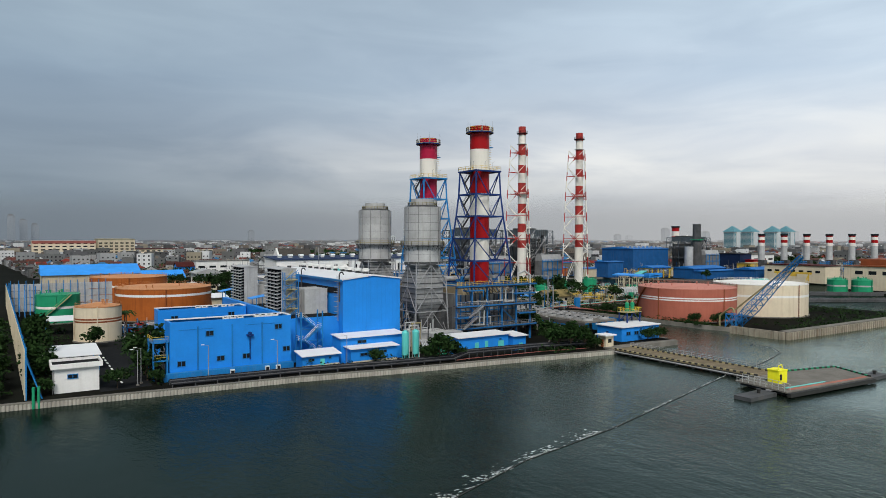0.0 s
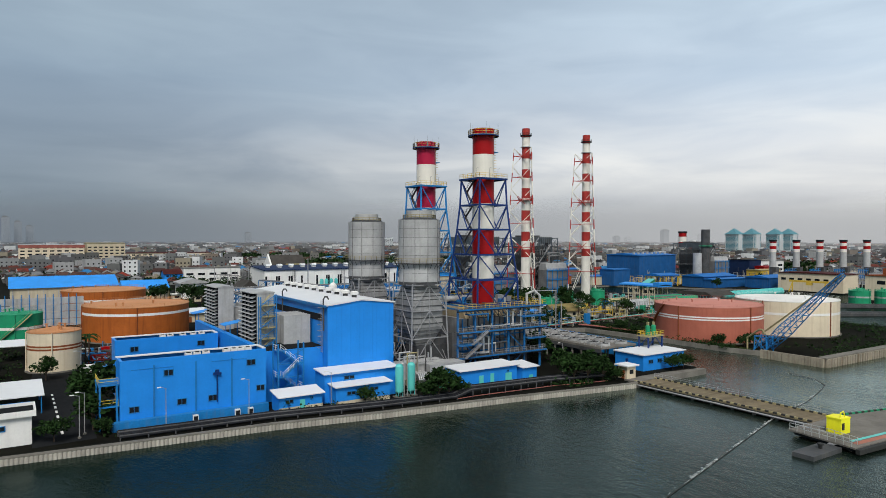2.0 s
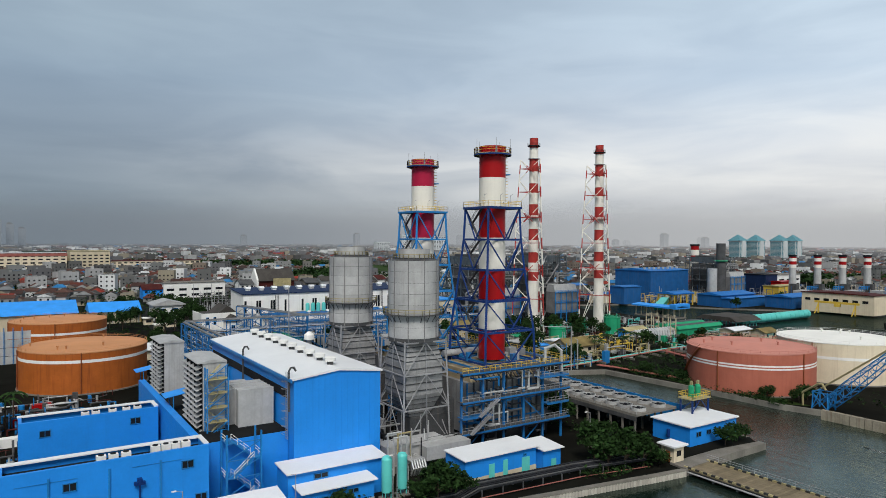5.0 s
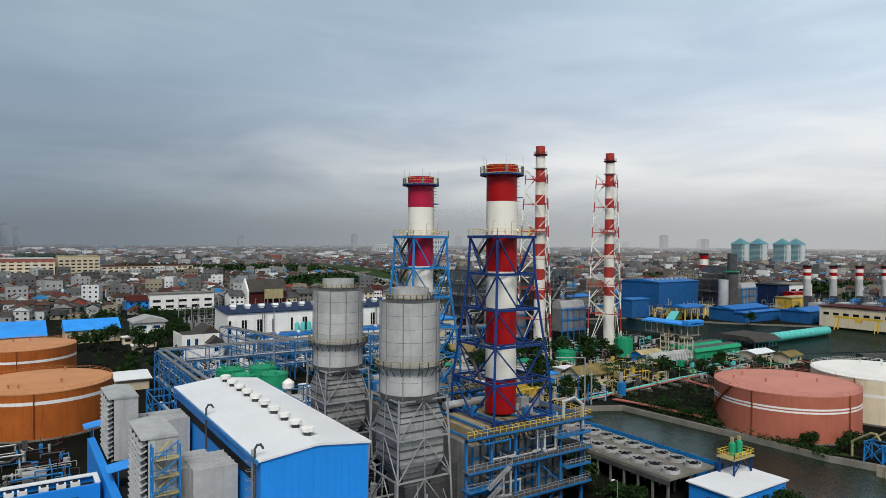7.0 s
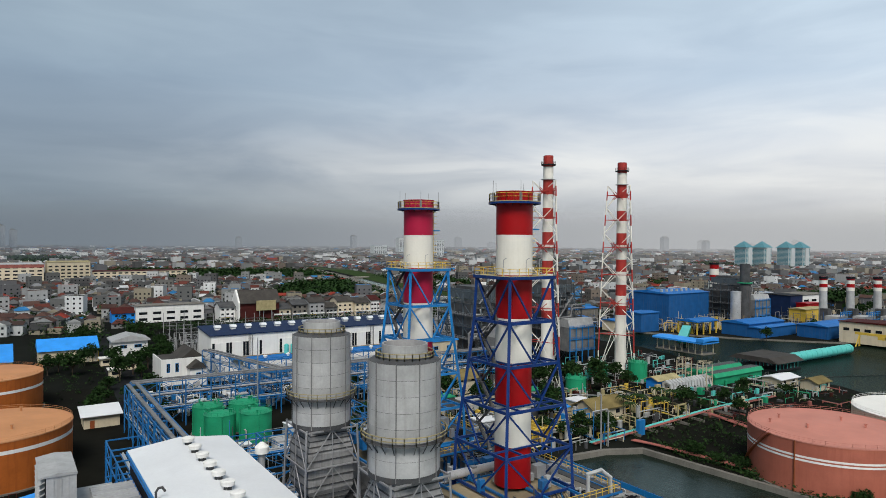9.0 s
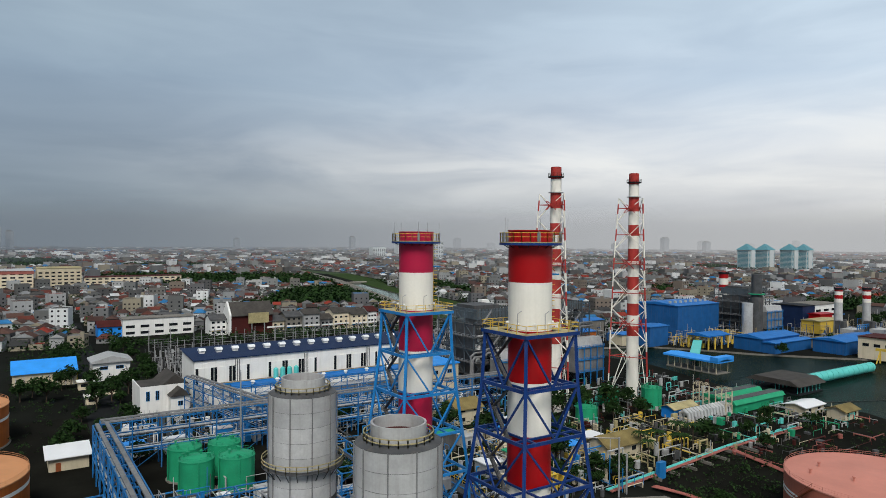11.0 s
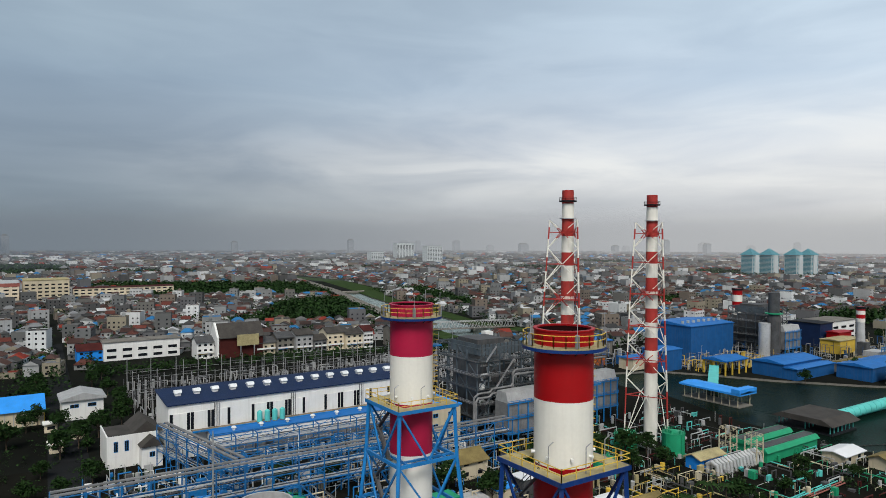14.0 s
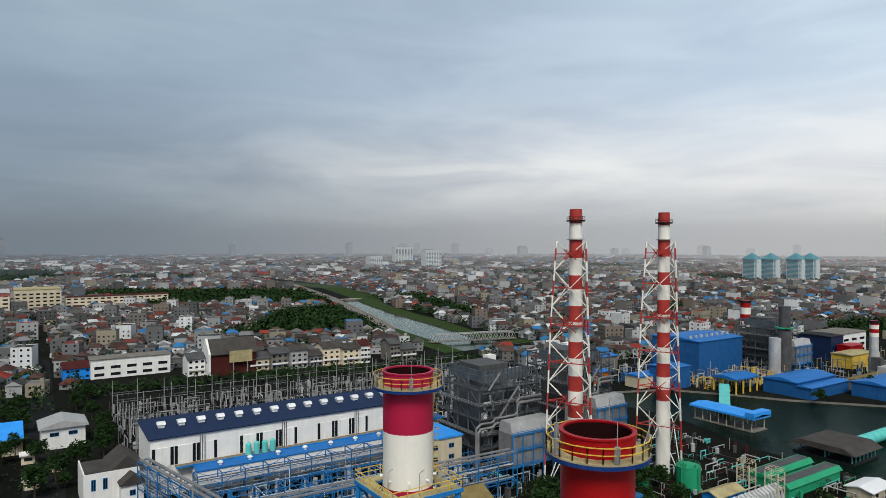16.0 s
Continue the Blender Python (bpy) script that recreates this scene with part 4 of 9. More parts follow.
# ---- gas turbine bypass silencers and heat recovery stacks ----
def silencer_stack(cx, cy):
    """Silver cylindrical silencer on a braced frame over a hopper-shaped duct."""
    s = thing("bypass_silencer_stack", cx, cy, 0, "grey metal-clad cylindrical silencer on a braced steel frame", "silencer stack", "bypass silencers")
    z0, z1, r = 22.3, 37.2, 4.9
    rows = 7
    for i in range(rows):
        a, b = z0 + (z1 - z0) * i / rows, z0 + (z1 - z0) * (i + 1) / rows
        part("shell_course", S().cyl(cx, cy, a + 0.025, b - 0.025, r, n=56), GALV, s)
    part("inner_shell", S().cyl(cx, cy, z0 - 0.1, z1 + 0.02, r - 0.05, n=48), GALV_DARK, s)
    for k in range(10):
        a = k * math.pi / 5 + 0.2
        vs = S().rod((cx + 5.0 * math.cos(a), cy + 5.0 * math.sin(a), z0 - 0.6), (cx + 5.0 * math.cos(a), cy + 5.0 * math.sin(a), z1 + 0.1), 0.08, 6)
        part("vertical_strap", vs, DUCT, s)
    part("shoulder", S().cyl(cx, cy, z1, z1 + 0.5, r, 3.4, n=48), GALV_DARK, s)
    part("neck", S().tube(cx, cy, z1 + 0.1, 39.4, 3.15, 0.25), GALV, s)
    part("throat", S().cyl(cx, cy, z1 + 0.6, z1 + 0.8, 2.9, n=32), RUST, s, "rust-red inside of the outlet")
    for z, q in ((26.8, 5.95), (37.3, 3.95)):
        part("walkway", S().tube(cx, cy, z - 0.12, z, q, q - (4.95 if z < 30 else 3.2)), GALV_DARK, s)
        part("walkway_rail", S().ring_rail(cx, cy, z, q, 24, 1.1, 0.11), DULL_YELLOW, s, "weathered yellow walkway rail")
    for k in range(24):
        br = S()
        a = k * math.pi / 12
        c, d = math.cos(a), math.sin(a)
        br.beam((cx + 5.9 * c, cy + 5.9 * d, 26.7), (cx + 4.9 * c, cy + 4.9 * d, 25.4), 0.09)
        part("bracket", br, GALV_DARK, s)
    # hopper duct under the cylinder
    def taper(za, wa, zb, wb):
        return S().add([(cx - wa, cy - wa, za), (cx + wa, cy - wa, za), (cx + wa, cy + wa, za), (cx - wa, cy + wa, za), (cx - wb, cy - wb, zb), (cx + wb, cy - wb, zb), (cx + wb, cy + wb, zb), (cx - wb, cy + wb, zb)],
                       [(3, 2, 1, 0), (4, 5, 6, 7), (0, 1, 5, 4), (1, 2, 6, 5), (2, 3, 7, 6), (3, 0, 4, 7)])
    part("upper_hood", taper(17.6, 4.1, 22.2, 2.9), HOPPER, s)
    part("duct", taper(11.5, 4.1, 17.6, 4.1), HOPPER, s)
    part("hopper", taper(7.0, 2.2, 11.5, 4.1), HOPPER, s)
    for z in (12.3, 13.7, 15.1, 16.5):
        part("stiffener", S().box(cx - 4.25, cy - 4.25, z, cx + 4.25, cy + 4.25, z + 0.18), GALV_DARK, s)
    for i in range(5):
        z = 18 + i * 0.85
        w = 4.1 - (z - 17.6) * 1.2 / 4.6 + 0.12
        part("stiffener", S().box(cx - w, cy - w, z, cx + w, cy + w, z + 0.14), GALV_DARK, s)
    for i in range(4):
        z = 7.6 + i * 1.0
        w = 2.2 + (z - 7.0) * 1.9 / 4.5 + 0.12
        part("stiffener", S().box(cx - w, cy - w, z, cx + w, cy + w, z + 0.14), GALV_DARK, s)
    q = 5.3
    for x in (-q, q):
        for y in (-q, q):
            part("leg", S().beam((cx + x * 1.0, cy + y * 1.0, 0), (cx + x * 0.86, cy + y * 0.86, 22.0), 0.28), STEEL, s)
    part("ring_girder", S().tube(cx, cy, 21.5, 22.25, 4.95, 0.5, 40), GALV_DARK, s)
    for z0_, z1_ in ((2, 9), (9, 15.5), (15.5, 21.6)):
        k0, k1 = 1.0 - 0.0064 * z0_, 1.0 - 0.0064 * z1_
        c0 = [(cx + a * q * k0, cy + b * q * k0, z0_) for a, b in ((-1, -1), (1, -1), (1, 1), (-1, 1))]
        c1 = [(cx + a * q * k1, cy + b * q * k1, z1_) for a, b in ((-1, -1), (1, -1), (1, 1), (-1, 1))]
        for i in range(4):
            j = (i + 1) % 4
            bb = S().beam(c1[i], c1[j], 0.24)
            m = [(c1[i][n] + c1[j][n]) / 2 for n in range(3)]
            bb.beam(c0[i], m, 0.15).beam(c0[j], m, 0.15).beam([(c0[i][n] + c0[j][n]) / 2 for n in range(3)], m, 0.13)
            part("brace", bb, STEEL, s)
    part("lower_duct", S().box(cx - 2.3, cy - 2.6, 2.2, cx + 8, cy + 2.6, 6.9), GALV_DARK, s)
    part("plinth", S().box(cx - 3, cy - 3, 0, cx + 3, cy + 3, 2.2), CONCRETE, s)
    return s


silencer_stack(95.9, 158.2)
silencer_stack(95.9, 186.7)


def hrsg_stack(cx, cy, red, frame_m):
    s = thing("exhaust_stack", cx, cy, 0, "red and white banded exhaust stack in a blue lattice frame", "chimney", "exhaust stacks")
    r = 2.82
    edges = [16.0, 22.2, 28.4, 35.0, 41.7, 48.3, 54.4, 60.2]
    for i, (a, b) in enumerate(zip(edges, edges[1:])):
        part("stack_band", S().tube(cx, cy, a, b, r, 0.12, 56), red if i % 2 == 0 else STACK_WHITE, s, "red painted band" if i % 2 == 0 else "white painted band")
    part("stack_rim", S().tube(cx, cy, 60.2, 60.9, r + 0.03, 0.2, 56).tube(cx, cy, 60.9, 61.05, r + 0.12, 0.35, 56), red, s)
    part("liner", S().tube(cx, cy, 40, 60.85, r - 0.22, 0.05, 40), SOOT, s, "dark rust-red inside of the stack")
    part("damper", S().cyl(cx, cy, 44, 44.2, r - 0.3, n=32), SOOT, s)
    # top walkway
    part("top_walkway", S().tube(cx, cy, 59.35, 59.55, r + 1.15, 1.14, 40), DULL_YELLOW, s)
    part("walkway_skirt", S().tube(cx, cy, 59.12, 59.42, r + 1.2, 0.06, 40), BLUE_DARK, s, "dark blue edge of the walkway")
    part("walkway_rail", S().ring_rail(cx, cy, 59.55, r + 1.1, 22, 1.15), YELLOW, s, "yellow walkway rail")
    for k in range(16):
        bk = S()
        a = k * math.pi / 8
        c, d = math.cos(a), math.sin(a)
        bk.beam((cx + (r + 0.9) * c, cy + (r + 0.9) * d, 59.25), (cx + r * c, cy + r * d, 58.75), 0.07)
        part("walkway_bracket", bk, DARK, s)
    for k in range(5):
        a = 0.5 + k * 1.256
        x, y = cx + (r + 1.0) * math.cos(a), cy + (r + 1.0) * math.sin(a)
        part("lightning_rod", S().rod((x, y, 59.5), (x, y, 62.6), 0.035, 5), STEEL, s)
        part("warning_lamp", S().box(x - 0.15, y - 0.15, 59.6, x + 0.15, y + 0.15, 60.8), STEEL, s)
    # caged ladder up to the top, on the side away from the sea
    ld = S()
    for dy in (-0.3, 0.3):
        ld.beam((cx + r + 0.35, cy + dy, 48.2), (cx + r + 0.35, cy + dy, 60.3), 0.07)
    for i in range(16):
        z = 49 + i * 0.7
        ld.beam((cx + r + 0.3, cy - 0.4, z), (cx + r + 1.1, cy - 0.4, z), 0.06).beam((cx + r + 1.1, cy - 0.4, z), (cx + r + 1.1, cy + 0.4, z), 0.06).beam((cx + r + 1.1, cy + 0.4, z), (cx + r + 0.3, cy + 0.4, z), 0.06)
    part("caged_ladder", ld, YELLOW, s)
    part("ladder_landing", S().box(cx + r, cy - 0.9, 55.2, cx + r + 1.4, cy + 0.9, 55.4), BLUE_STEEL, s)
    # lattice frame
    lv = [(16.0, 6.5), (22.3, 6.3), (28.6, 5.6), (35.0, 4.9), (41.3, 4.35), (47.9, 4.1)]
    cs = [[(cx + a * h, cy + b * h, z) for a, b in ((-1, -1), (1, -1), (1, 1), (-1, 1))] for z, h in lv]
    for i in range(4):
        leg = S()
        leg.beam((cs[0][i][0], cs[0][i][1], 0), cs[0][i], 0.5)
        for a, b in zip(cs, cs[1:]):
            leg.beam(a[i], b[i], 0.42)
        part("leg", leg, frame_m, s)
    for k, lvl in enumerate(cs):
        for i in range(4):
            j = (i + 1) % 4
            part("ring_beam", S().beam(lvl[i], lvl[j], 0.28, 0.42), frame_m, s)
    for a, b in zip(cs, cs[1:]):
        for i in range(4):
            j = (i + 1) % 4
            m = [(a[i][n] + a[j][n]) / 2 for n in range(3)]
            part("brace", S().beam(m, b[i], 0.22).beam(m, b[j], 0.22), frame_m, s)
    for k in (1, 2, 3, 4):
        z, h = lv[k]
        tie = S()
        for a in (-1, 1):
            tie.beam((cx - h, cy + a * 2.9, z), (cx + h, cy + a * 2.9, z), 0.25).beam((cx + a * 2.9, cy - h, z), (cx + a * 2.9, cy + h, z), 0.25)
        part("stack_guide", tie, frame_m, s)
    pl = S()
    h = 4.4
    for x0, y0, x1, y1 in ((-h, -h, h, -2.9), (-h, 2.9, h, h), (-h, -2.9, -2.9, 2.9), (2.9, -2.9, h, 2.9)):
        pl.box(cx + x0, cy + y0, 48.05, cx + x1, cy + y1, 48.2)
    part("platform", pl, DULL_YELLOW, s, "weathered grating platform")
    part("platform_edge", S().box(cx - h - 0.1, cy - h - 0.1, 47.75, cx + h + 0.1, cy - h, 48.2).box(cx - h - 0.1, cy - h, 47.75, cx - h, cy + h + 0.1, 48.2).box(cx + h, cy - h, 47.75, cx + h + 0.1, cy + h + 0.1, 48.2).box(cx - h, cy + h, 47.75, cx + h, cy + h + 0.1, 48.2), frame_m, s)
    part("platform_rail", S().rail([(cx - h, cy - h, 48.2), (cx + h, cy - h, 48.2), (cx + h, cy + h, 48.2), (cx - h, cy + h, 48.2)], 1.15, 0.07, 1.7, True), YELLOW, s, "yellow platform rail")
    for k in range(8):
        a = k * math.pi / 4 + 0.3
        x, y = cx + 3.15 * math.cos(a), cy + 3.15 * math.sin(a)
        part("sampling_port", S().rod((x, y, 49.2), (cx + 2.6 * math.cos(a), cy + 2.6 * math.sin(a), 49.2), 0.16), WHITE, s)
    for k in range(3):
        a = 3.6 + k * 0.9
        x, y = cx + 3.9 * math.cos(a), cy + 3.9 * math.sin(a)
        part("lamp_post", S().rod((x, y, 48.2), (x, y, 50.6), 0.05, 6).rod((x, y, 50.6), (x + 0.6, y, 50.9), 0.05, 6), STEEL, s)
    # zigzag stair on the inland left side of the frame
    zs = S()
    for i, (z0_, z1_) in enumerate(((22.3, 25.5), (25.5, 28.6), (28.6, 31.8), (31.8, 35.0), (35.0, 38.2), (38.2, 41.3), (41.3, 44.6), (44.6, 47.9))):
        h2 = 4.9 - (z0_ - 22.3) * 0.065
        a, b = (-1.6, 1.6) if i % 2 == 0 else (1.6, -1.6)
        zs.beam((cx - h2, cy + 1 + a, z0_), (cx - h2 + 0.25, cy + 1 + b, z1_), 0.6, 0.1)
        zs.rail([(cx - h2 - 0.4, cy + 1 + a, z0_), (cx - h2 - 0.15, cy + 1 + b, z1_)], 1.0, 0.06, 1.6)
        zs.box(cx - h2 - 0.4, cy + 1 + b - 0.5, z1_ - 0.1, cx - h2 + 0.6, cy + 1 + b + 0.5, z1_)
    part("zigzag_stair", zs, GALV_DARK, s, "dark steel zigzag stair")
    return s


hrsg_stack(115.8, 187.5, STACK_CRIMSON, BLUE_STEEL)
hrsg_stack(115.8, 159.0, STACK_RED, BLUE_DARK)


def boiler(x0, y0, x1, y1, rnd):
    """Heat recovery boiler: grey casing in a blue frame, with galleries, pipes and drums."""
    cx, cy = (x0 + x1) / 2, (y0 + y1) / 2
    b = thing("heat_recovery_boiler", cx, cy, 0, "grey boiler casing in a blue steel frame with galleries and pipes", "boiler", "boilers")
    part("casing", S().box(x0 + 3, y0 + 2.5, 3.2, x1 - 3, y1 - 2.5, 13.2), DUCT, b)
    part("casing_top", S().along_x([(y0 + 2.5, 13.2), (y1 - 2.5, 13.2), (y1 - 4, 15.4), (y0 + 4, 15.4)], x0 + 4, x1 - 5), TAN_RIB, b)
    for i in range(13):
        x = x0 + 3 + i * (x1 - x0 - 6) / 12
        rb = S()
        rb.box(x - 0.12, y0 + 2.2, 3.2, x + 0.12, y0 + 2.5, 13.2)
        if 1 < i < 11:
            rb.beam((x, y0 + 2.4, 13.2), (x, y0 + 3.9, 15.45), 0.18)
        part("stiffener", rb, BLUE_RACK if i % 2 == 0 else GALV_DARK, b)
    for z in (5, 8.5, 11):
        part("girt", S().box(x0 + 3, y0 + 2.25, z, x1 - 3, y0 + 2.45, z + 0.3), BLUE_RACK, b)
    nb = 6
    for i in range(nb):
        x = x0 + i * (x1 - x0) / (nb - 1)
        for y in (y0, y1):
            part("column", S().box(x - 0.2, y - 0.2, 0, x + 0.2, y + 0.2, 16.0), BLUE_RACK, b)
        part("cross_beam", S().box(x - 0.15, y0, 15.7, x + 0.15, y1, 16.05), BLUE_RACK, b)
    for z in (4.4, 10.4, 15.8):
        for y in (y0, y1):
            part("long_beam", S().box(x0, y - 0.16, z - 0.35, x1, y + 0.16, z), BLUE_RACK, b)
        part("gallery", S().box(x0 - 0.6, y0 - 1.3, z, x1 + 1.2, y0 + 0.7, z + 0.12).box(x1 - 1.5, y0 + 0.7, z, x1 + 1.2, y1, z + 0.12), GALV_DARK, b)
        part("gallery_edge", S().box(x0 - 0.6, y0 - 1.42, z - 0.2, x1 + 1.2, y0 - 1.3, z + 0.14).box(x1 + 1.2, y0 - 1.42, z - 0.2, x1 + 1.32, y1, z + 0.14), BLUE_RACK, b, "blue gallery edge beam")
        part("gallery_rail", S().rail([(x0 - 0.5, y0 - 1.2, z + 0.1), (x1 + 1.1, y0 - 1.2, z + 0.1), (x1 + 1.1, y1, z + 0.1)], 1.1, 0.07, 1.3), STEEL if z < 15 else YELLOW, b)
        for k in range(3):
            part("gallery_pipe", S().pipe([(x0 - 0.4, y0 - 1.0 + k * 0.35, z - 0.45), (x1 + 0.8, y0 - 1.0 + k * 0.35, z - 0.45)], 0.11, 6), DARK if k % 2 else GALV_DARK, b)
    for xa, xb, z in ((x0 - 0.5, x0 + 6.5, 7.4), (x1 - 5, x1 + 1.0, 7.6), (x1 - 7, x1 + 1.0, 13.2)):
        part("side_gallery", S().box(xa, y0 - 1.3, z, xb, y0 + 0.6, z + 0.12).box(xa, y0 - 1.42, z - 0.2, xb, y0 - 1.3, z + 0.14), BLUE_RACK, b)
        part("side_gallery_rail", S().rail([(xa, y0 - 1.25, z + 0.1), (xb, y0 - 1.25, z + 0.1)], 1.1, 0.07, 1.3), STEEL, b)
    # added dark panel: the shade under the casing given as colour
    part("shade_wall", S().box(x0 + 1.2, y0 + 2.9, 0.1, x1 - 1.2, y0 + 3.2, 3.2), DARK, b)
    for xa, za, zb in ((x0 + 7.5, 8.6, 5.2), (x0 + 9, 8.8, 5.0), (x1 - 9, 14.4, 11.4), (x1 - 6.5, 14.6, 11.0)):
        part("bent_pipe", S().pipe([(xa, y0 + 2.3, za), (xa, y0 - 0.2, za), (xa, y0 - 0.2, zb), (xa - 2.6, y0 - 0.2, zb)], 0.22, 9), PIPE, b, "white lagged bent pipe")
    for i in range(nb - 1):
        xa, xb = x0 + i * (x1 - x0) / (nb - 1), x0 + (i + 1) * (x1 - x0) / (nb - 1)
        if i in (0, 3):
            part("brace", S().beam((xa, y0, 0.3), (xb, y0, 4.4), 0.2).beam((xb, y0, 4.8), (xa, y0, 9.2), 0.2), BLUE_RACK, b)
    for i, (xa, za, zb) in enumerate(((x0 + 3, 7.5, 10.4), (x0 + 1, 4.4, 7.4))):
        f = S()
        f.beam((xa, y0 - 1.9, za), (xa + 4.5, y0 - 1.9, zb), 0.9, 0.16)
        f.rail([(xa, y0 - 2.35, za), (xa + 4.5, y0 - 2.35, zb)], 1.0, 0.07, 1.3)
        part("stair_flight", f, STEEL, b)
    for i in range(26):
        x = x0 + 4.5 + i * 0.62
        part("roof_rib", S().beam((x, y0 + 1.3, 13.5), (x, y0 + 4.2, 15.6), 0.16), TAN_RIB if i % 2 else GALV_DARK, b)
    part("steam_drum", S().rod((x0 + 6, y1 - 4, 16.9), (x1 - 4, y1 - 4, 16.9), 0.7, 18), PIPE, b)
    rnd = random.Random(rnd)
    for i in range(30):
        x, z = rnd.uniform(x0 + 1, x1 - 2), rnd.choice((2.0, 3.4, 5.5, 7, 8, 10.5, 11.4, 13.4, 14.5, 16.8))
        w = rnd.uniform(1.5, 6)
        y = y0 + rnd.uniform(-0.9, 1.8)
        up_ = rnd.uniform(-4, 4)
        pts = [(x, y + 2, z), (x, y, z), (min(x + w, x1), y, z), (min(x + w, x1), y, max(0.5, z + up_))]
        part("pipe", S().pipe(pts, rnd.choice((0.1, 0.14, 0.18, 0.24)), 8), rnd.choice((PIPE, GALV_DARK, GALV_DARK, DARK, BLUE_RACK)), b)
    for i in range(16):
        x, y = rnd.uniform(x0 + 2, x1 - 3), rnd.uniform(y0 + 5, y1 - 2)
        k = rnd.uniform(0.8, 2.2)
        part("valve_box", S().box(x, y, 15.9, x + k, y + k * 0.8, 15.9 + rnd.uniform(0.8, 1.9)), rnd.choice((GALV, STEEL, DARK, BLUE_RACK)), b)
    part("bent_vent", S().pipe([(x1 - 3.5, y0 + 1, 15.9), (x1 - 3.5, y0 + 1, 18.6), (x1 - 2.2, y0 - 0.4, 19.4), (x1 - 0.8, y0 - 0.9, 18.2), (x1 - 0.6, y0 - 0.9, 14)], 0.3, 10), PIPE, b, "white bent vent pipe")
    part("inlet_duct", S().box(x0 - 2.5, cy - 3, 2.4, x0 + 3, cy + 3, 9.5), GALV_DARK, b)
    return b


boiler(101.0, 149.0, 126.5, 168.5, 4)
boiler(101.0, 177.5, 126.5, 197.0, 9)
aux = thing("gas_turbine_enclosure", 90, 152, 0, "pale grey turbine enclosure and ducting behind a blue shed", "enclosure")
part("casing", S().box(84.5, 148, 1.2, 97, 152.4, 4.6), GALV, aux)
part("duct", S().box(91, 145.2, 2.0, 100.5, 148.6, 4.4), GALV, aux)
part("skid", S().box(84, 147.5, 0, 97.5, 153, 1.2), CONCRETE, aux)
for i in range(6):
    part("hose_bend", S().pipe([(87.5 + i * 0.5, 144.6, 0.3), (87.3 + i * 0.5, 143.5, 1.8), (87.5 + i * 0.5, 144.5, 2.8), (87.5 + i * 0.5, 147.6, 2.8)], 0.17), PIPE, aux)
for i, (x, z) in enumerate(((84.0, 7.5), (85.2, 6.6), (86.0, 7.2))):
    part("riser", S().pipe([(x, 146.8, 0), (x, 146.8, z), (x + 2.6, 146.8, z), (x + 2.6, 146.8, 1)], 0.18), DULL_YELLOW if i == 2 else PIPE, aux)
tr_ = thing("transformer_cabinet", 90.5, 139.8, 0, "small green electrical cabinet", "cabinet")
part("cabinet_body", S().box(89.6, 139.2, 0, 91.6, 140.6, 1.9), GREEN, tr_)
part("cabinet_door", S().box(89.8, 139.12, 0.2, 90.5, 139.2, 1.7), TEAL, tr_)

# ---- tall banded chimneys in lattice towers ----
RIGHT, AHEAD = Vector((0.833, -0.553, 0)), Vector((0.553, 0.833, 0))


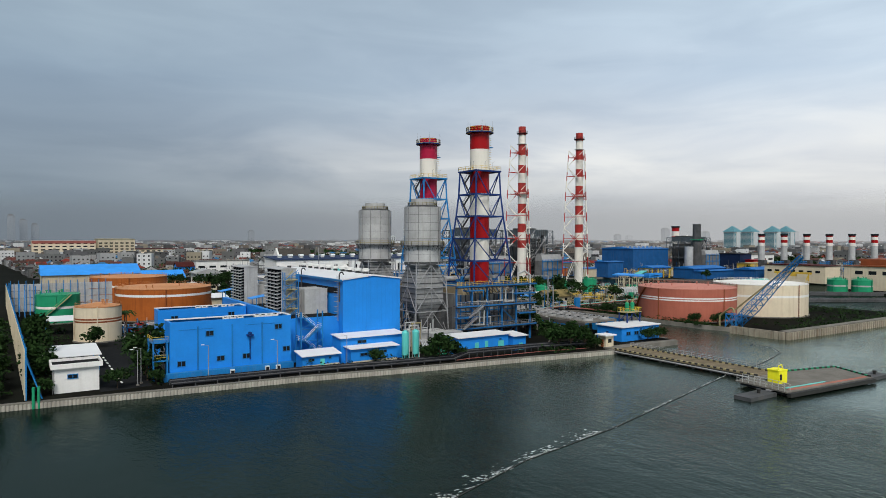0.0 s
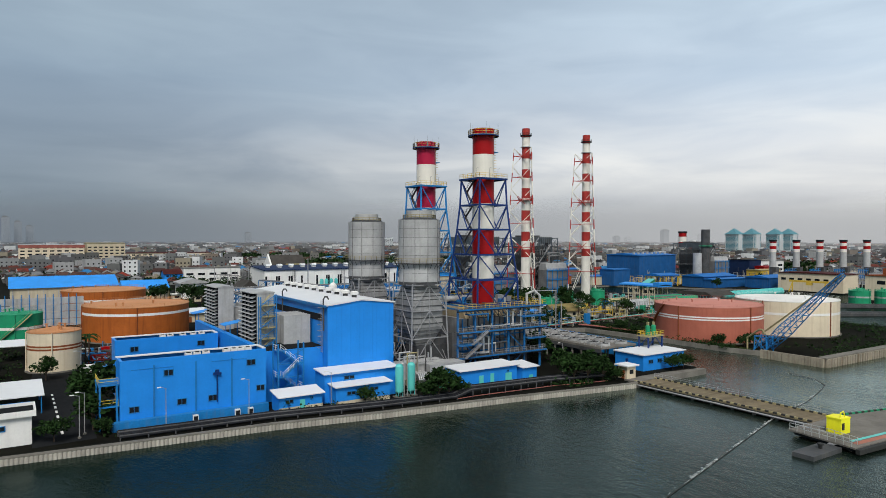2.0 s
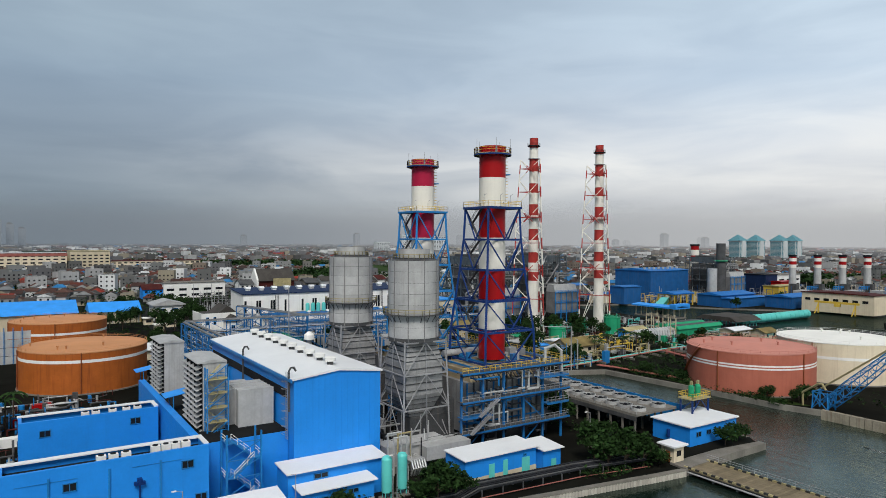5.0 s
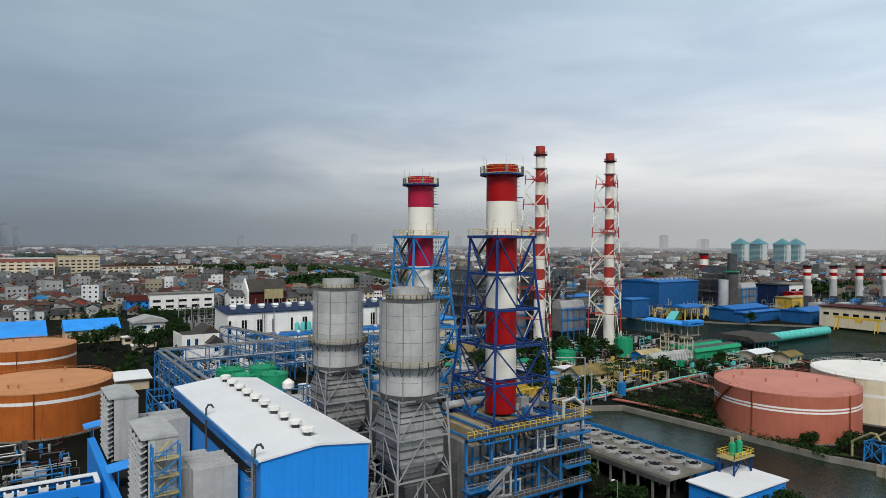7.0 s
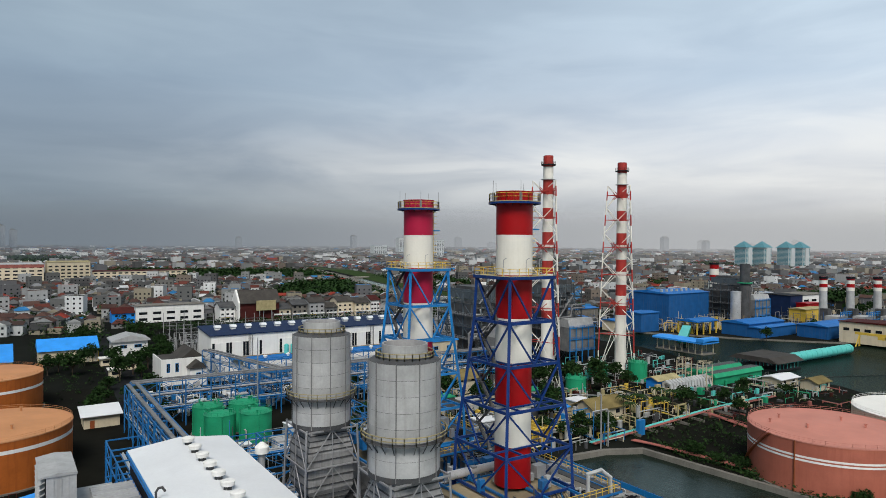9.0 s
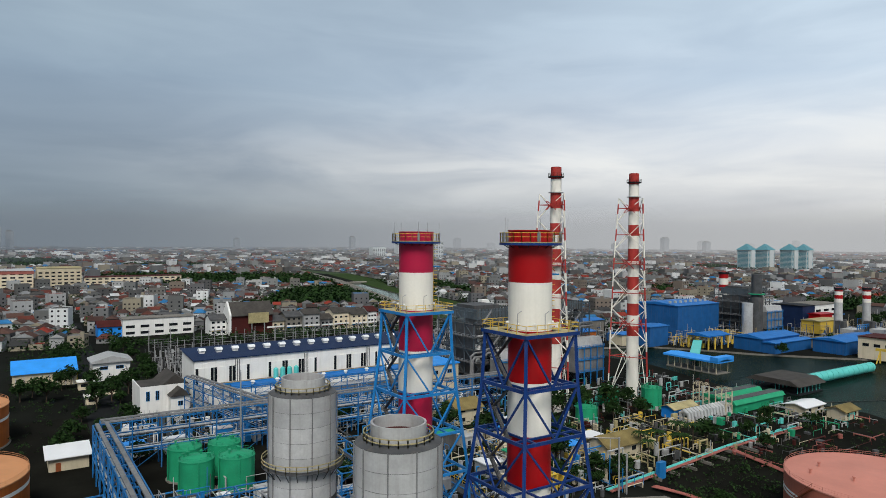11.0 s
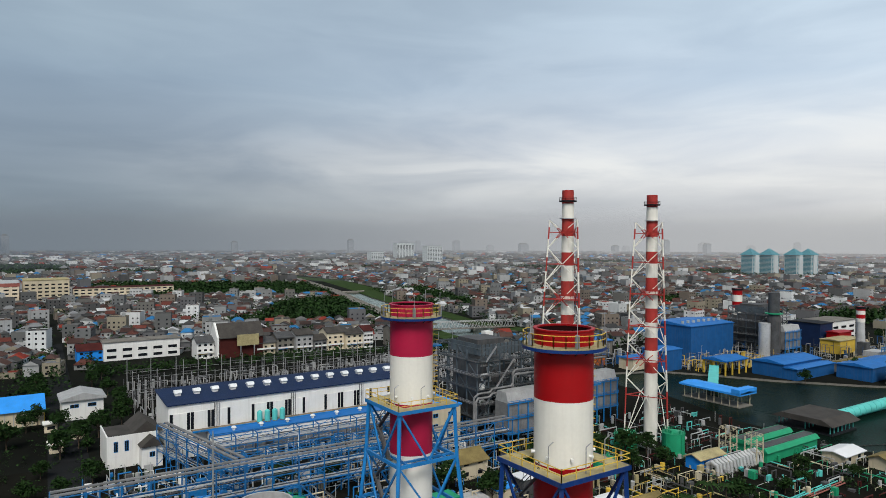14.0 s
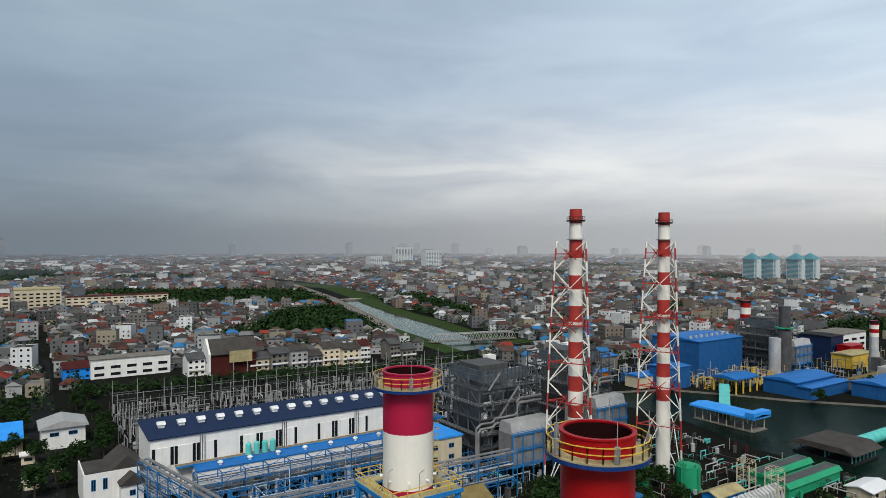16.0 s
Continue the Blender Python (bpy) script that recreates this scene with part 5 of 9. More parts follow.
def lattice_chimney(cx, cy):
    c = thing("lattice_chimney", cx, cy, 0, "tall slim red and white banded chimney in a lattice tower", "chimney", "lattice chimneys")
    edges = [0, 23.7, 27.5, 31.5, 36, 41.2, 46.1, 52, 56.7, 61.6, 65.7, 70.8, 76.5, 81, 85.2]
    for i, (a, b) in enumerate(zip(edges, edges[1:])):
        ra, rb_ = 2.35 - 0.006 * a, 2.35 - 0.006 * b
        part("chimney_band", S().cyl(cx, cy, a, b, ra, rb_, n=32, top=i == 13, low=i == 0), CHIM_RED if i % 2 else STACK_WHITE, c, "red painted band" if i % 2 else "white painted band")
    part("flue_mouth", S().cyl(cx, cy, 85.2, 85.25, 1.6, n=24), DARK, c)
    part("collar", S().tube(cx, cy, 81.6, 82.0, 2.75, 0.8, 24), DARK, c)
    part("collar_rail", S().ring_rail(cx, cy, 82.0, 2.7, 12, 1.0), DARK, c)
    # three-legged tower: one leg well clear of the flue, two close to it
    nodes, feet = (16.0, 28.5, 40.0, 51.0, 62.0, 72.0), (0.0, 22.0, 34.0, 45.5, 56.5, 67.0, 75.8)

    def corners(z):
        far_ = np.interp(z, (0, 22, 51, 75.8), (9.2, 8.5, 7.4, 5.7))
        near_ = np.interp(z, (0, 22, 51, 75.8), (3.7, 3.3, 2.5, 2.1))
        half = (far_ + near_) / 1.8
        o = Vector((cx, cy, z))
        return [o - RIGHT * far_, o + RIGHT * near_ - AHEAD * half, o + RIGHT * near_ + AHEAD * half]

    lv = sorted(nodes + feet)
    for a, b in zip(lv, lv[1:]):
        for p, q in zip(corners(a), corners(b)):
            red_low = a in nodes
            m = p.lerp(q, 0.42 if red_low else 0.58)
            part("tower_leg", S().beam(p, m, 0.4), CHIM_RED if red_low else STACK_WHITE, c)
            part("tower_leg", S().beam(m, q, 0.4), STACK_WHITE if red_low else CHIM_RED, c)
    for k, z in enumerate(nodes):
        n, lo, hi = corners(z), corners(feet[k]), corners(feet[k + 1])
        for i in range(3):
            g = (i + 1) % 3
            mid = (n[i] + n[g]) / 2
            part("tower_strut", S().beam(n[i], n[g], 0.26), CHIM_RED, c)
            for leg in (lo[i], lo[g], hi[i], hi[g]):
                h = mid.lerp(leg, 0.35)
                part("tower_brace", S().beam(mid, h, 0.24), CHIM_RED if k % 2 else STACK_WHITE, c)
                part("tower_brace", S().beam(h, leg, 0.24), STACK_WHITE, c)
            part("stay", S().beam(mid, (cx, cy, z), 0.22), CHIM_RED, c)
    part("collar", S().tube(cx, cy, 76.2, 76.45, 2.6, 0.6, 24), STEEL, c)
    for z in (51.0,):
        part("walkway", S().tube(cx, cy, z - 0.1, z + 0.1, 3.6, 1.4, 16), CHIM_RED, c)
        part("walkway_rail", S().ring_rail(cx, cy, z, 3.6, 12, 1.1, 0.1), CHIM_RED, c)
    return c


lattice_chimney(219.9, 265.8)
lattice_chimney(259.0, 264.9)


# ---- storage tanks ----
def tank(name, cx, cy, r, h, wall, top, band, band_z, label, group="", dome=0.6, two=True, rows=5, stair=None, stair_m=None):
    t = thing(name, cx, cy, 0, label, "storage tank", group)
    for i in range(rows):
        a, b = h * i / rows, h * (i + 1) / rows
        part("shell_course", S().cyl(cx, cy, a + (0.02 if i else 0), b - 0.02, r - 0.01 * (i % 2), n=72, low=False, top=False), wall, t)
    part("shell_lining", S().cyl(cx, cy, 0, h - 0.05, r - 0.06, n=64), wall, t)
    part("tank_roof", S().cyl(cx, cy, h, h + dome, r - 0.05, 0.4, n=72), top, t)
    part("rim_angle", S().tube(cx, cy, h - 0.18, h + 0.06, r + 0.10, 0.2, 72), top, t)
    if band:
        for k in (0, 1) if two else (0,):
            part("painted_band", S().tube(cx, cy, band_z - k * 0.75, band_z + (0.42 if two else 0.8) - k * 0.75, r + 0.02, 0.04, 72), band, t)
    part("rim_rail", S().ring_rail(cx, cy, h, r - 0.1, max(16, int(r * 2.6)), 0.9, 0.05), top, t)
    part("base_ring", S().cyl(cx, cy, 0, 0.35, r + 0.5, n=64), CONCRETE, t)
    if stair:
        sp_ = S()
        n = 26
        pts = []
        for i in range(n + 1):
            a = radians(stair[0] + (stair[1] - stair[0]) * i / n)
            pts.append((cx + (r + 0.45) * math.cos(a), cy + (r + 0.45) * math.sin(a), 0.3 + (h - 0.2) * i / n))
        for p, q in zip(pts, pts[1:]):
            sp_.beam(p, q, 0.7, 0.14)
            sp_.beam((p[0], p[1], p[2] + 1), (q[0], q[1], q[2] + 1), 0.07)
        part("spiral_stair", sp_, stair_m or wall, t)
    for a in (radians(185), radians(262)):
        x, y = cx + (r + 0.2) * math.cos(a), cy + (r + 0.2) * math.sin(a)
        part("downpipe", S().rod((x, y, 0), (x, y, h), 0.14), BROWN if r > 10 else wall, t)
    rn = random.Random(int(cx * 7))
    for i in range(5):
        a, k = rn.uniform(0, 6.28), rn.uniform(0.3, 0.85) * r
        x, y = cx + k * math.cos(a), cy + k * math.sin(a)
        part("roof_vent", S().cyl(x, y, h + dome * (1 - k / r) - 0.05, h + dome * (1 - k / r) + 0.8, 0.22, n=10).cyl(x, y, h + dome * (1 - k / r) + 0.8, h + dome * (1 - k / r) + 1.0, 0.4, n=10), top, t)
    return t


tank("fuel_tank_terracotta", 208, 157.5, 17.0, 11.3, REDTANK, REDTANK_TOP, WHITE, 7.9, "large terracotta painted oil storage tank with white bands", stair=(124, 166), stair_m=BROWN)
tank("fuel_tank_cream", 242.5, 150.5, 16.6, 11.8, CREAM, CREAM_TOP, WHITE, 7.2, "large cream painted oil storage tank with pale roof", two=False)
tank("fuel_tank_orange", 47.4, 259.5, 16.2, 11.1, ORANGE, ORANGE_TOP, WHITE, 8.4, "large orange painted oil storage tank with a white band", two=False)
tank("fuel_tank_orange", 44.8, 326, 15.6, 11.6, ORANGE, ORANGE_TOP, WHITE, 7.5, "large orange oil tank behind a screen fence", two=False)
tank("water_tank_cream", 21.4, 210.5, 5.9, 9.8, CREAM, ORANGE_TOP, BROWN, 6.2, "cream painted tank with brown band and orange roof", dome=0.9)
tank("fire_water_tank", 14.2, 262, 6.6, 9.6, GREEN, GREEN, WHITE, 5.0, "green painted water tank with a yellow stair", two=False, stair=(215, 300), stair_m=DULL_YELLOW)
for x, y, r in ((96.6, 266.4, 3.95), (106.1, 265.4, 4.0), (97.0, 256.0, 4.0), (105.7, 253.6, 4.2), (127.5, 262.0, 3.4)):
    tank("demineralised_water_tank", x, y, r, 7.9, GREEN, GREEN, None, 0, "bright green round water tank", "green tanks", 0.7, rows=3)
for x, y, r, h in ((252.5, 250.5, 3.6, 7.4), (243.5, 262.5, 3.8, 5.2), (219.5, 250, 3.6, 5.0)):
    tank("process_tank", x, y, r, h, GREEN, GREEN, None, 0, "green round tank beside the chimneys", "chimney yard tanks", 0.7, rows=3)


# ---- quay front: pipe bundle, lamps, pump house, jetty ----
qp = [Vector(p) for p in ((27, 138.2, 0), (52, 136.6, 0), (72, 133.2, 0), (88, 131.4, 0), (92, 131.6, 0), (112, 130, 0), (126, 127.2, 0))]
bundle = thing("quay_pipe_bundle", 76, 134, 0, "bundle of dark grey pipes on low trestles along the quay", "pipes")
for k in range(6):
    off = Vector((0, 0.42 * k - 1.2, 0.5 + 0.12 * k))
    part("pipe", S().pipe([p + off + Vector((0, 0, 0.9 if p.x > 91 else 0)) for p in qp], 0.15, 7), GALV_DARK if k % 3 == 1 else DARK, bundle)
for p, q in zip(qp, qp[1:]):
    n = max(1, int((q - p).length / 4))
    for i in range(n):
        c = p.lerp(q, i / n)
        part("trestle", S().box(c.x - 0.1, c.y - 1.5, 0, c.x + 0.1, c.y - 1.35, 0.5 + (0.9 if c.x > 91 else 0)).box(c.x - 0.1, c.y + 1.2, 0, c.x + 0.1, c.y + 1.35, 1.1 + (0.9 if c.x > 91 else 0)).beam((c.x, c.y - 1.5, 0.42 + (0.9 if c.x > 91 else 0)), (c.x, c.y + 1.3, 1.0 + (0.9 if c.x > 91 else 0)), 0.14), GALV_DARK, bundle)
part("fire_main", S().pipe([p + Vector((0, -1.9, 0.4)) for p in qp[3:]], 0.09, 6), RED_PIPE, bundle, "red fire water pipe")
kerb = thing("hazard_kerb", 60, 140, 0, "black and white painted kerb stones", "kerb", kind="structure")
for i in range(44):
    x = 30 + i * 1.2
    part("kerb_stone", S().box(x, 140.6 - max(0, (x - 50)) * 0.16, 0, x + 1.1, 140.9 - max(0, (x - 50)) * 0.16, 0.35), WHITE if i % 2 else HAZARD, kerb)


def lamp_post(x, y, h=7.0):
    l = thing("street_lamp", x, y, 0, "slim pale grey lamp post with a short arm", "street lamp", "lamp posts")
    part("pole", S().cyl(x, y, 0, h, 0.09, 0.06, n=8), STEEL, l)
    part("arm", S().rod((x, y, h - 0.1), (x - 0.9, y, h + 0.2), 0.04, 6), STEEL, l)
    part("lamp_head", S().box(x - 1.4, y - 0.12, h + 0.12, x - 0.8, y + 0.12, h + 0.26), WHITE, l)
    part("foot", S().box(x - 0.25, y - 0.25, 0, x + 0.25, y + 0.25, 0.3), CONCRETE, l)


for x, y in ((34.6, 140.5), (48.7, 139.8), (64.0, 137.9), (80.6, 137.4), (21.6, 142.0), (22.5, 144.0), (126.0, 140.0), (25.5, 190)):
    lamp_post(x, y)

ph = thing("pump_house", 150.6, 133.6, 0, "blue pump house with a white flat roof", "industrial building")
part("wall", S().box(142.8, 129.2, 0, 158.3, 138.3, 3.9), BLUE, ph)
part("roof", S().box(142.4, 128.8, 3.9, 158.7, 138.7, 4.15), WHITE_ROOF, ph)
for x in (145.5, 148.8, 152.0, 155.2):
    window(ph, x, 129.2, 2.2, 1.7, 1.1)
part("door", S().box(157.0, 129.1, 0, 158.0, 129.22, 2.1), BLUE_STEEL, ph)
part("wall_tank", S().cyl(142.3, 134.0, 1.0, 2.6, 0.35, n=12), BLUE_DARK, ph)
solid("pump_quay", S().prism([(130.8, 121), (144, 121.8), (157.4, 122.0), (157.4, 123.5), (145, 125.0), (131, 124.8)], -4, 0.35), CONCRETE, "pale concrete quay slab at the pump house", "quay", kind="structure")
ves = thing("dosing_platform", 154.4, 136.7, 4.15, "blue steel platform with two green vessels and yellow rails", "platform")
for x in (151.7, 157.1):
    for y in (135.2, 138.2):
        part("leg", S().box(x - 0.15, y - 0.15, 4.15, x + 0.15, y + 0.15, 7.0), BLUE_DARK, ves)
part("deck", S().box(151.2, 134.8, 7.0, 157.6, 138.6, 7.25), DULL_YELLOW, ves)
for p, q in (((151.7, 135.2, 4.3), (154.4, 135.2, 7)), ((157.1, 135.2, 4.3), (154.4, 135.2, 7)), ((151.7, 135.2, 7), (151.7, 138.2, 4.3))):
    part("brace", S().beam(p, q, 0.16), BLUE_DARK, ves)
part("deck_rail", S().rail([(151.3, 134.9, 7.25), (157.5, 134.9, 7.25), (157.5, 138.5, 7.25), (151.3, 138.5, 7.25)], 1.1, 0.09, 1.3, True), YELLOW, ves, "yellow deck rail")
for x in (153.3, 155.5):
    vv = part("vessel", S().cyl(x, 136.7, 7.3, 9.6, 0.62, n=18).cyl(x, 136.7, 9.6, 10.0, 0.62, 0.2, n=18), GREEN, ves, "bright green vessel")
    part("agitator", S().box(x - 0.25, 136.45, 9.9, x + 0.25, 136.95, 10.7), DULL_YELLOW, vv)
ki = thing("jetty_kiosk", 132.8, 125.6, 0, "small cream guard kiosk with a white roof", "kiosk")
part("wall", S().box(131.4, 124.2, 0.3, 134.2, 127.0, 3.2), CREAM, ki)
part("roof", S().box(130.8, 123.6, 3.2, 134.8, 127.6, 3.5), WHITE_ROOF, ki)
part("window", S().box(132.2, 124.12, 1.4, 133.4, 124.22, 2.4), GLASS_DARK, ki)
part("door", S().box(131.32, 125.0, 0.3, 131.42, 125.9, 2.3), BROWN, ki)

jetty = thing("jetty", 135, 104, 0, "long timber-decked jetty with striped kerbs on dark piles", "jetty")
jx0, jx1, jy0, jy1 = 131.3, 138.2, 82.0, 122.0
n = 66
for i in range(n):
    y = jy0 + (jy1 - jy0) * i / n
    part("plank", S().box(jx0, y, 0.0, jx1, y + (jy1 - jy0) / n - 0.04, 0.22), DECK, jetty)
for x in (jx0 + 0.4, 134.7, jx1 - 0.4):
    part("girder", S().box(x - 0.25, jy0, -0.7, x + 0.25, jy1, 0), GALV_DARK, jetty)
for side_x in (jx0 + 0.15, jx1 - 0.15):
    for i in range(50):
        y = jy0 + i * 0.8
        part("kerb_block", S().box(side_x - 0.16, y, 0.22, side_x + 0.16, y + 0.78, 0.52), DULL_YELLOW if i % 2 else HAZARD, jetty)
for i in range(9):
    y = jy0 + 2 + i * 4.6
    for x in (jx0 + 0.5, jx1 - 0.5):
        part("jetty_pile", S().cyl(x, y, -6, -0.6, 0.32, n=10), GALV_DARK, jetty)
part("jetty_rail", S().rail([(jx1 - 0.1, jy1, 0.5), (jx1 - 0.1, jy0 + 2, 0.5)], 0.9, 0.06, 2.4), STEEL, jetty)
part("jetty_pipe", S().pipe([(jx1 + 0.4, jy1 + 2, 0.1), (jx1 + 0.4, jy0, 0.1)], 0.16).pipe([(jx0 - 0.3, jy1 + 2, -0.3), (jx0 - 0.3, jy0, -0.3)], 0.14), GALV, jetty)
plat = thing("jetty_platform", 139, 75, 0, "concrete jetty head with red deck and striped edge", "jetty")
part("deck_slab", S().prism([(122.5, 70.6), (150.5, 68.6), (155.5, 78.6), (139.5, 82.0), (124, 82.2)], -0.1, 0.15), CONCRETE, plat)
# dark slab stands in for the shade below the open deck
part("under_beam", S().prism([(123.2, 71.2), (150.0, 69.3), (154.6, 78.0), (139, 81.2), (124.6, 81.4)], -0.7, -0.1), DARK, plat)
part("red_deck", S().prism([(124.6, 71.2), (150.0, 69.2), (150.4, 70.1), (124.9, 72.2)], 0.1, 0.17), RED_DECK, plat)
part("green_stripe", S().prism([(125.5, 72.4), (138, 71.4), (138.2, 72.0), (125.7, 73.0)], 0.1, 0.18), TEAL, plat)
part("fender", S().prism([(122.4, 69.8), (150.4, 67.8), (150.5, 68.5), (122.5, 70.5)], -0.75, 0.0), HAZARD, plat)
edge_l = [Vector((139.5, 82.0, 0.15)), Vector((155.3, 78.5, 0.15)), Vector((150.6, 69.0, 0.15))]
for p, q in zip(edge_l, edge_l[1:]):
    k = int((q - p).length / 0.8)
    for i in range(k):
        part("kerb_block", S().beam(p.lerp(q, i / k) + Vector((0, 0, 0.15)), p.lerp(q, (i + 0.95) / k) + Vector((0, 0, 0.15)), 0.3), GREEN if i % 2 else HAZARD, plat)
for i in range(8):
    for y in (72, 79.5):
        part("jetty_pile", S().cyl(124.5 + i * 3.7, y + (0 if y < 75 else 0), -6, -1.0, 0.4, n=10), GALV_DARK, plat)
for cx_, cy_, w, d in ((118.3, 74.2, 4.2, 3.4), (155.8, 71.0, 3.6, 3.2)):
    dol = thing("mooring_dolphin", cx_, cy_, 0, "dark concrete mooring dolphin beside the jetty head", "dolphin", "mooring dolphins")
    part("cap", S().box(cx_ - w, cy_ - d / 2, -1.2, cx_ + w, cy_ + d / 2, -0.3), GALV_DARK, dol)
    for dx in (-w + 0.8, 0, w - 0.8):
        part("dolphin_pile", S().cyl(cx_ + dx, cy_, -6, -1.4, 0.45, n=10), GALV_DARK, dol)
    part("bollard", S().cyl(cx_ + 1, cy_, -0.3, 0.3, 0.3, n=12).cyl(cx_ + 1, cy_, 0.3, 0.5, 0.5, n=12), HAZARD, dol)
    part("gangway", S().box(cx_ + (w if cx_ < 130 else -w - 2.5) - 0.2, cy_ - 0.5, -0.25, cx_ + (w if cx_ < 130 else -w - 2.5) + 3, cy_ + 0.5, -0.1), STEEL, dol)
yb = thing("mooring_winch", 129.2, 76.6, 0.15, "fluorescent yellow winch housing on the jetty head", "winch")
part("housing", S().prism([(128.0, 75.4), (130.6, 75.2), (130.9, 77.2), (130.5, 77.8), (128.1, 77.8)], 0.15, 2.6), BRIGHT_YELLOW, yb)
part("lid", S().prism([(127.9, 75.3), (130.7, 75.1), (131.0, 77.3), (130.5, 77.9), (128.0, 77.9)], 2.6, 2.8), BRIGHT_YELLOW, yb)
part("frame_hoop", S().pipe([(128.3, 75.7, 2.7), (128.5, 75.7, 3.7), (129.4, 75.7, 3.8), (129.9, 75.7, 2.7)], 0.1), BRIGHT_YELLOW, yb)
part("control_panel", S().box(128.3, 75.2, 0.9, 128.8, 75.38, 2.0), HAZARD, yb)
gr = thing("safety_rail", 124, 77, 0.15, "pale galvanised safety rail on the jetty head", "railing")
for k, pts in enumerate(([(122.8, 71.2, 0.1), (124.0, 81.8, 0.1)], [(124.6, 71.2, 0.1), (125.8, 76.5, 0.1), (125.8, 81.8, 0.1)])):
    part("rail_run", S().rail(pts, 1.2, 0.08, 1.3), PIPE, gr)

# floating boom and wake foam
boom = thing("floating_boom", 90, 78, SEA, "thin dark floating boom drawn across the water", "boom")
bp = [(40, 63), (48, 66), (59, 70), (69, 72), (81, 74.5), (100, 80), (117, 85), (136, 90.5), (150, 93), (160, 96), (169, 99), (174, 104), (176, 112)]
part("float_line", S().pipe([(x, y, SEA + 0.03) for x, y in bp], 0.07, 6), HAZARD, boom)
rn = random.Random(5)
fo = S()
for p, q in zip(bp, bp[1:]):
    L_ = math.hypot(q[0] - p[0], q[1] - p[1])
    for i in range(int(L_ * 16)):
        f = rn.random()
        spread = rn.gauss(0.0, 0.55) * (2.2 if p[0] < 75 and rn.random() < 0.5 else 0.5)
        x, y = p[0] + (q[0] - p[0]) * f, p[1] + (q[1] - p[1]) * f + abs(spread)
        if noise.noise(Vector((x * 0.13, y * 0.13, 2.0))) < 0.02 and rn.random() < 0.88:
            continue
        k = rn.uniform(0.03, 0.20) * (1.1 if p[0] < 75 else 0.8)
        m_ = 7
        fo.add([(x + k * rn.uniform(0.5, 3.4) * math.cos(2 * math.pi * j / m_), y + 0.5 * k * rn.uniform(0.5, 1.2) * math.sin(2 * math.pi * j / m_), SEA + 0.012) for j in range(m_)], [tuple(range(m_))])
tagged(part("wake_foam", fo, FOAM), "white streaks of foam along the boom", "foam", kind="stuff")

# ---- air-cooled condenser fans beside the canal ----
deck = thing("fan_deck", 146, 164, 0, "raised concrete deck with rows of round cooling fans", "cooler")
part("deck_slab", S().box(139, 139.5, 4.3, 152, 189, 4.8), CONCRETE, deck)
part("side_grille", S().box(138.9, 139.5, 3.4, 139.05, 189, 4.3), GALV_DARK, deck)
for i in range(15):
    y = 140 + i * 3.4
    for x in (139.2, 145.5, 151.8):
        part("column", S().box(x - 0.18, y - 0.18, 0, x + 0.18, y + 0.18, 4.3), CONCRETE, deck)
for i in range(13):
    y = 141.8 + i * 3.65
    for x in (142.3, 148.7):
        fn = part("fan_ring", S().tube(x, y, 4.8, 5.5, 1.65, 0.12, 24), GALV, deck)
        part("fan_cross", S().box(x - 1.6, y - 0.12, 5.2, x + 1.6, y + 0.12, 5.35).box(x - 0.12, y - 1.6, 5.2, x + 0.12, y + 1.6, 5.34).cyl(x, y, 4.9, 5.6, 0.35, n=10), DARK, fn)
        # dark disc on the closed slab paints the shade inside the ring
        part("fan_shade", S().cyl(x, y, 4.8, 4.86, 1.55, n=20), DARK, fn)
part("deck_rail", S().rail([(139.1, 139.6, 4.8), (139.1, 189, 4.8)], 1.0, 0.07, 2), STEEL, deck)
bf = thing("blue_screen_fence", 155, 164, 0, "blue corrugated screen fence along the canal", "fence")
for i in range(25):
    part("panel", S().box(154.9, 139.8 + i * 2, 0, 155.05, 141.7 + i * 2, 4.6), BLUE_STEEL, bf)
    part("post", S().box(155.05, 139.7 + i * 2, 0, 155.2, 139.85 + i * 2, 4.8), BLUE_DARK, bf)

# ---- derrick crane on the tank farm quay ----
cr = thing("derrick_crane", 196, 130.5, 0, "old blue lattice derrick crane on the quay", "crane")
foot, tip = Vector((196.0, 129.0, 1.6)), Vector((191.8, 106.5, 23.5))
d_ = (tip - foot).normalized()
a_ = d_.cross(Vector((0, 0, 1))).normalized()
b_ = a_.cross(d_)
prev = None
for i in range(13):
    f = i / 12
    w = 1.5 * (1 - abs(f - 0.25) * 1.0) + 0.15
    c = foot.lerp(tip, f)
    cur = [c + a_ * w * s + b_ * w * 0.8 * t for s, t in ((-1, -1), (1, -1), (1, 1), (-1, 1))]
    if prev:
        for k in range(4):
            part("boom_chord", S().beam(prev[k], cur[k], 0.2), BLUE_STEEL, cr)
            part("boom_lacing", S().beam(prev[k], cur[(k + 1) % 4], 0.12), BLUE_STEEL, cr)
            part("boom_strut", S().beam(cur[k], cur[(k + 1) % 4], 0.12), BLUE_STEEL, cr)
    prev = cur
bs_ = S()
for x in (194.4, 198.0):
    for y in (128.6, 132.4):
        bs_.beam((x, y, 0), (x * 0.9 + 19.6, y * 0.9 + 13.05, 4.6), 0.28)
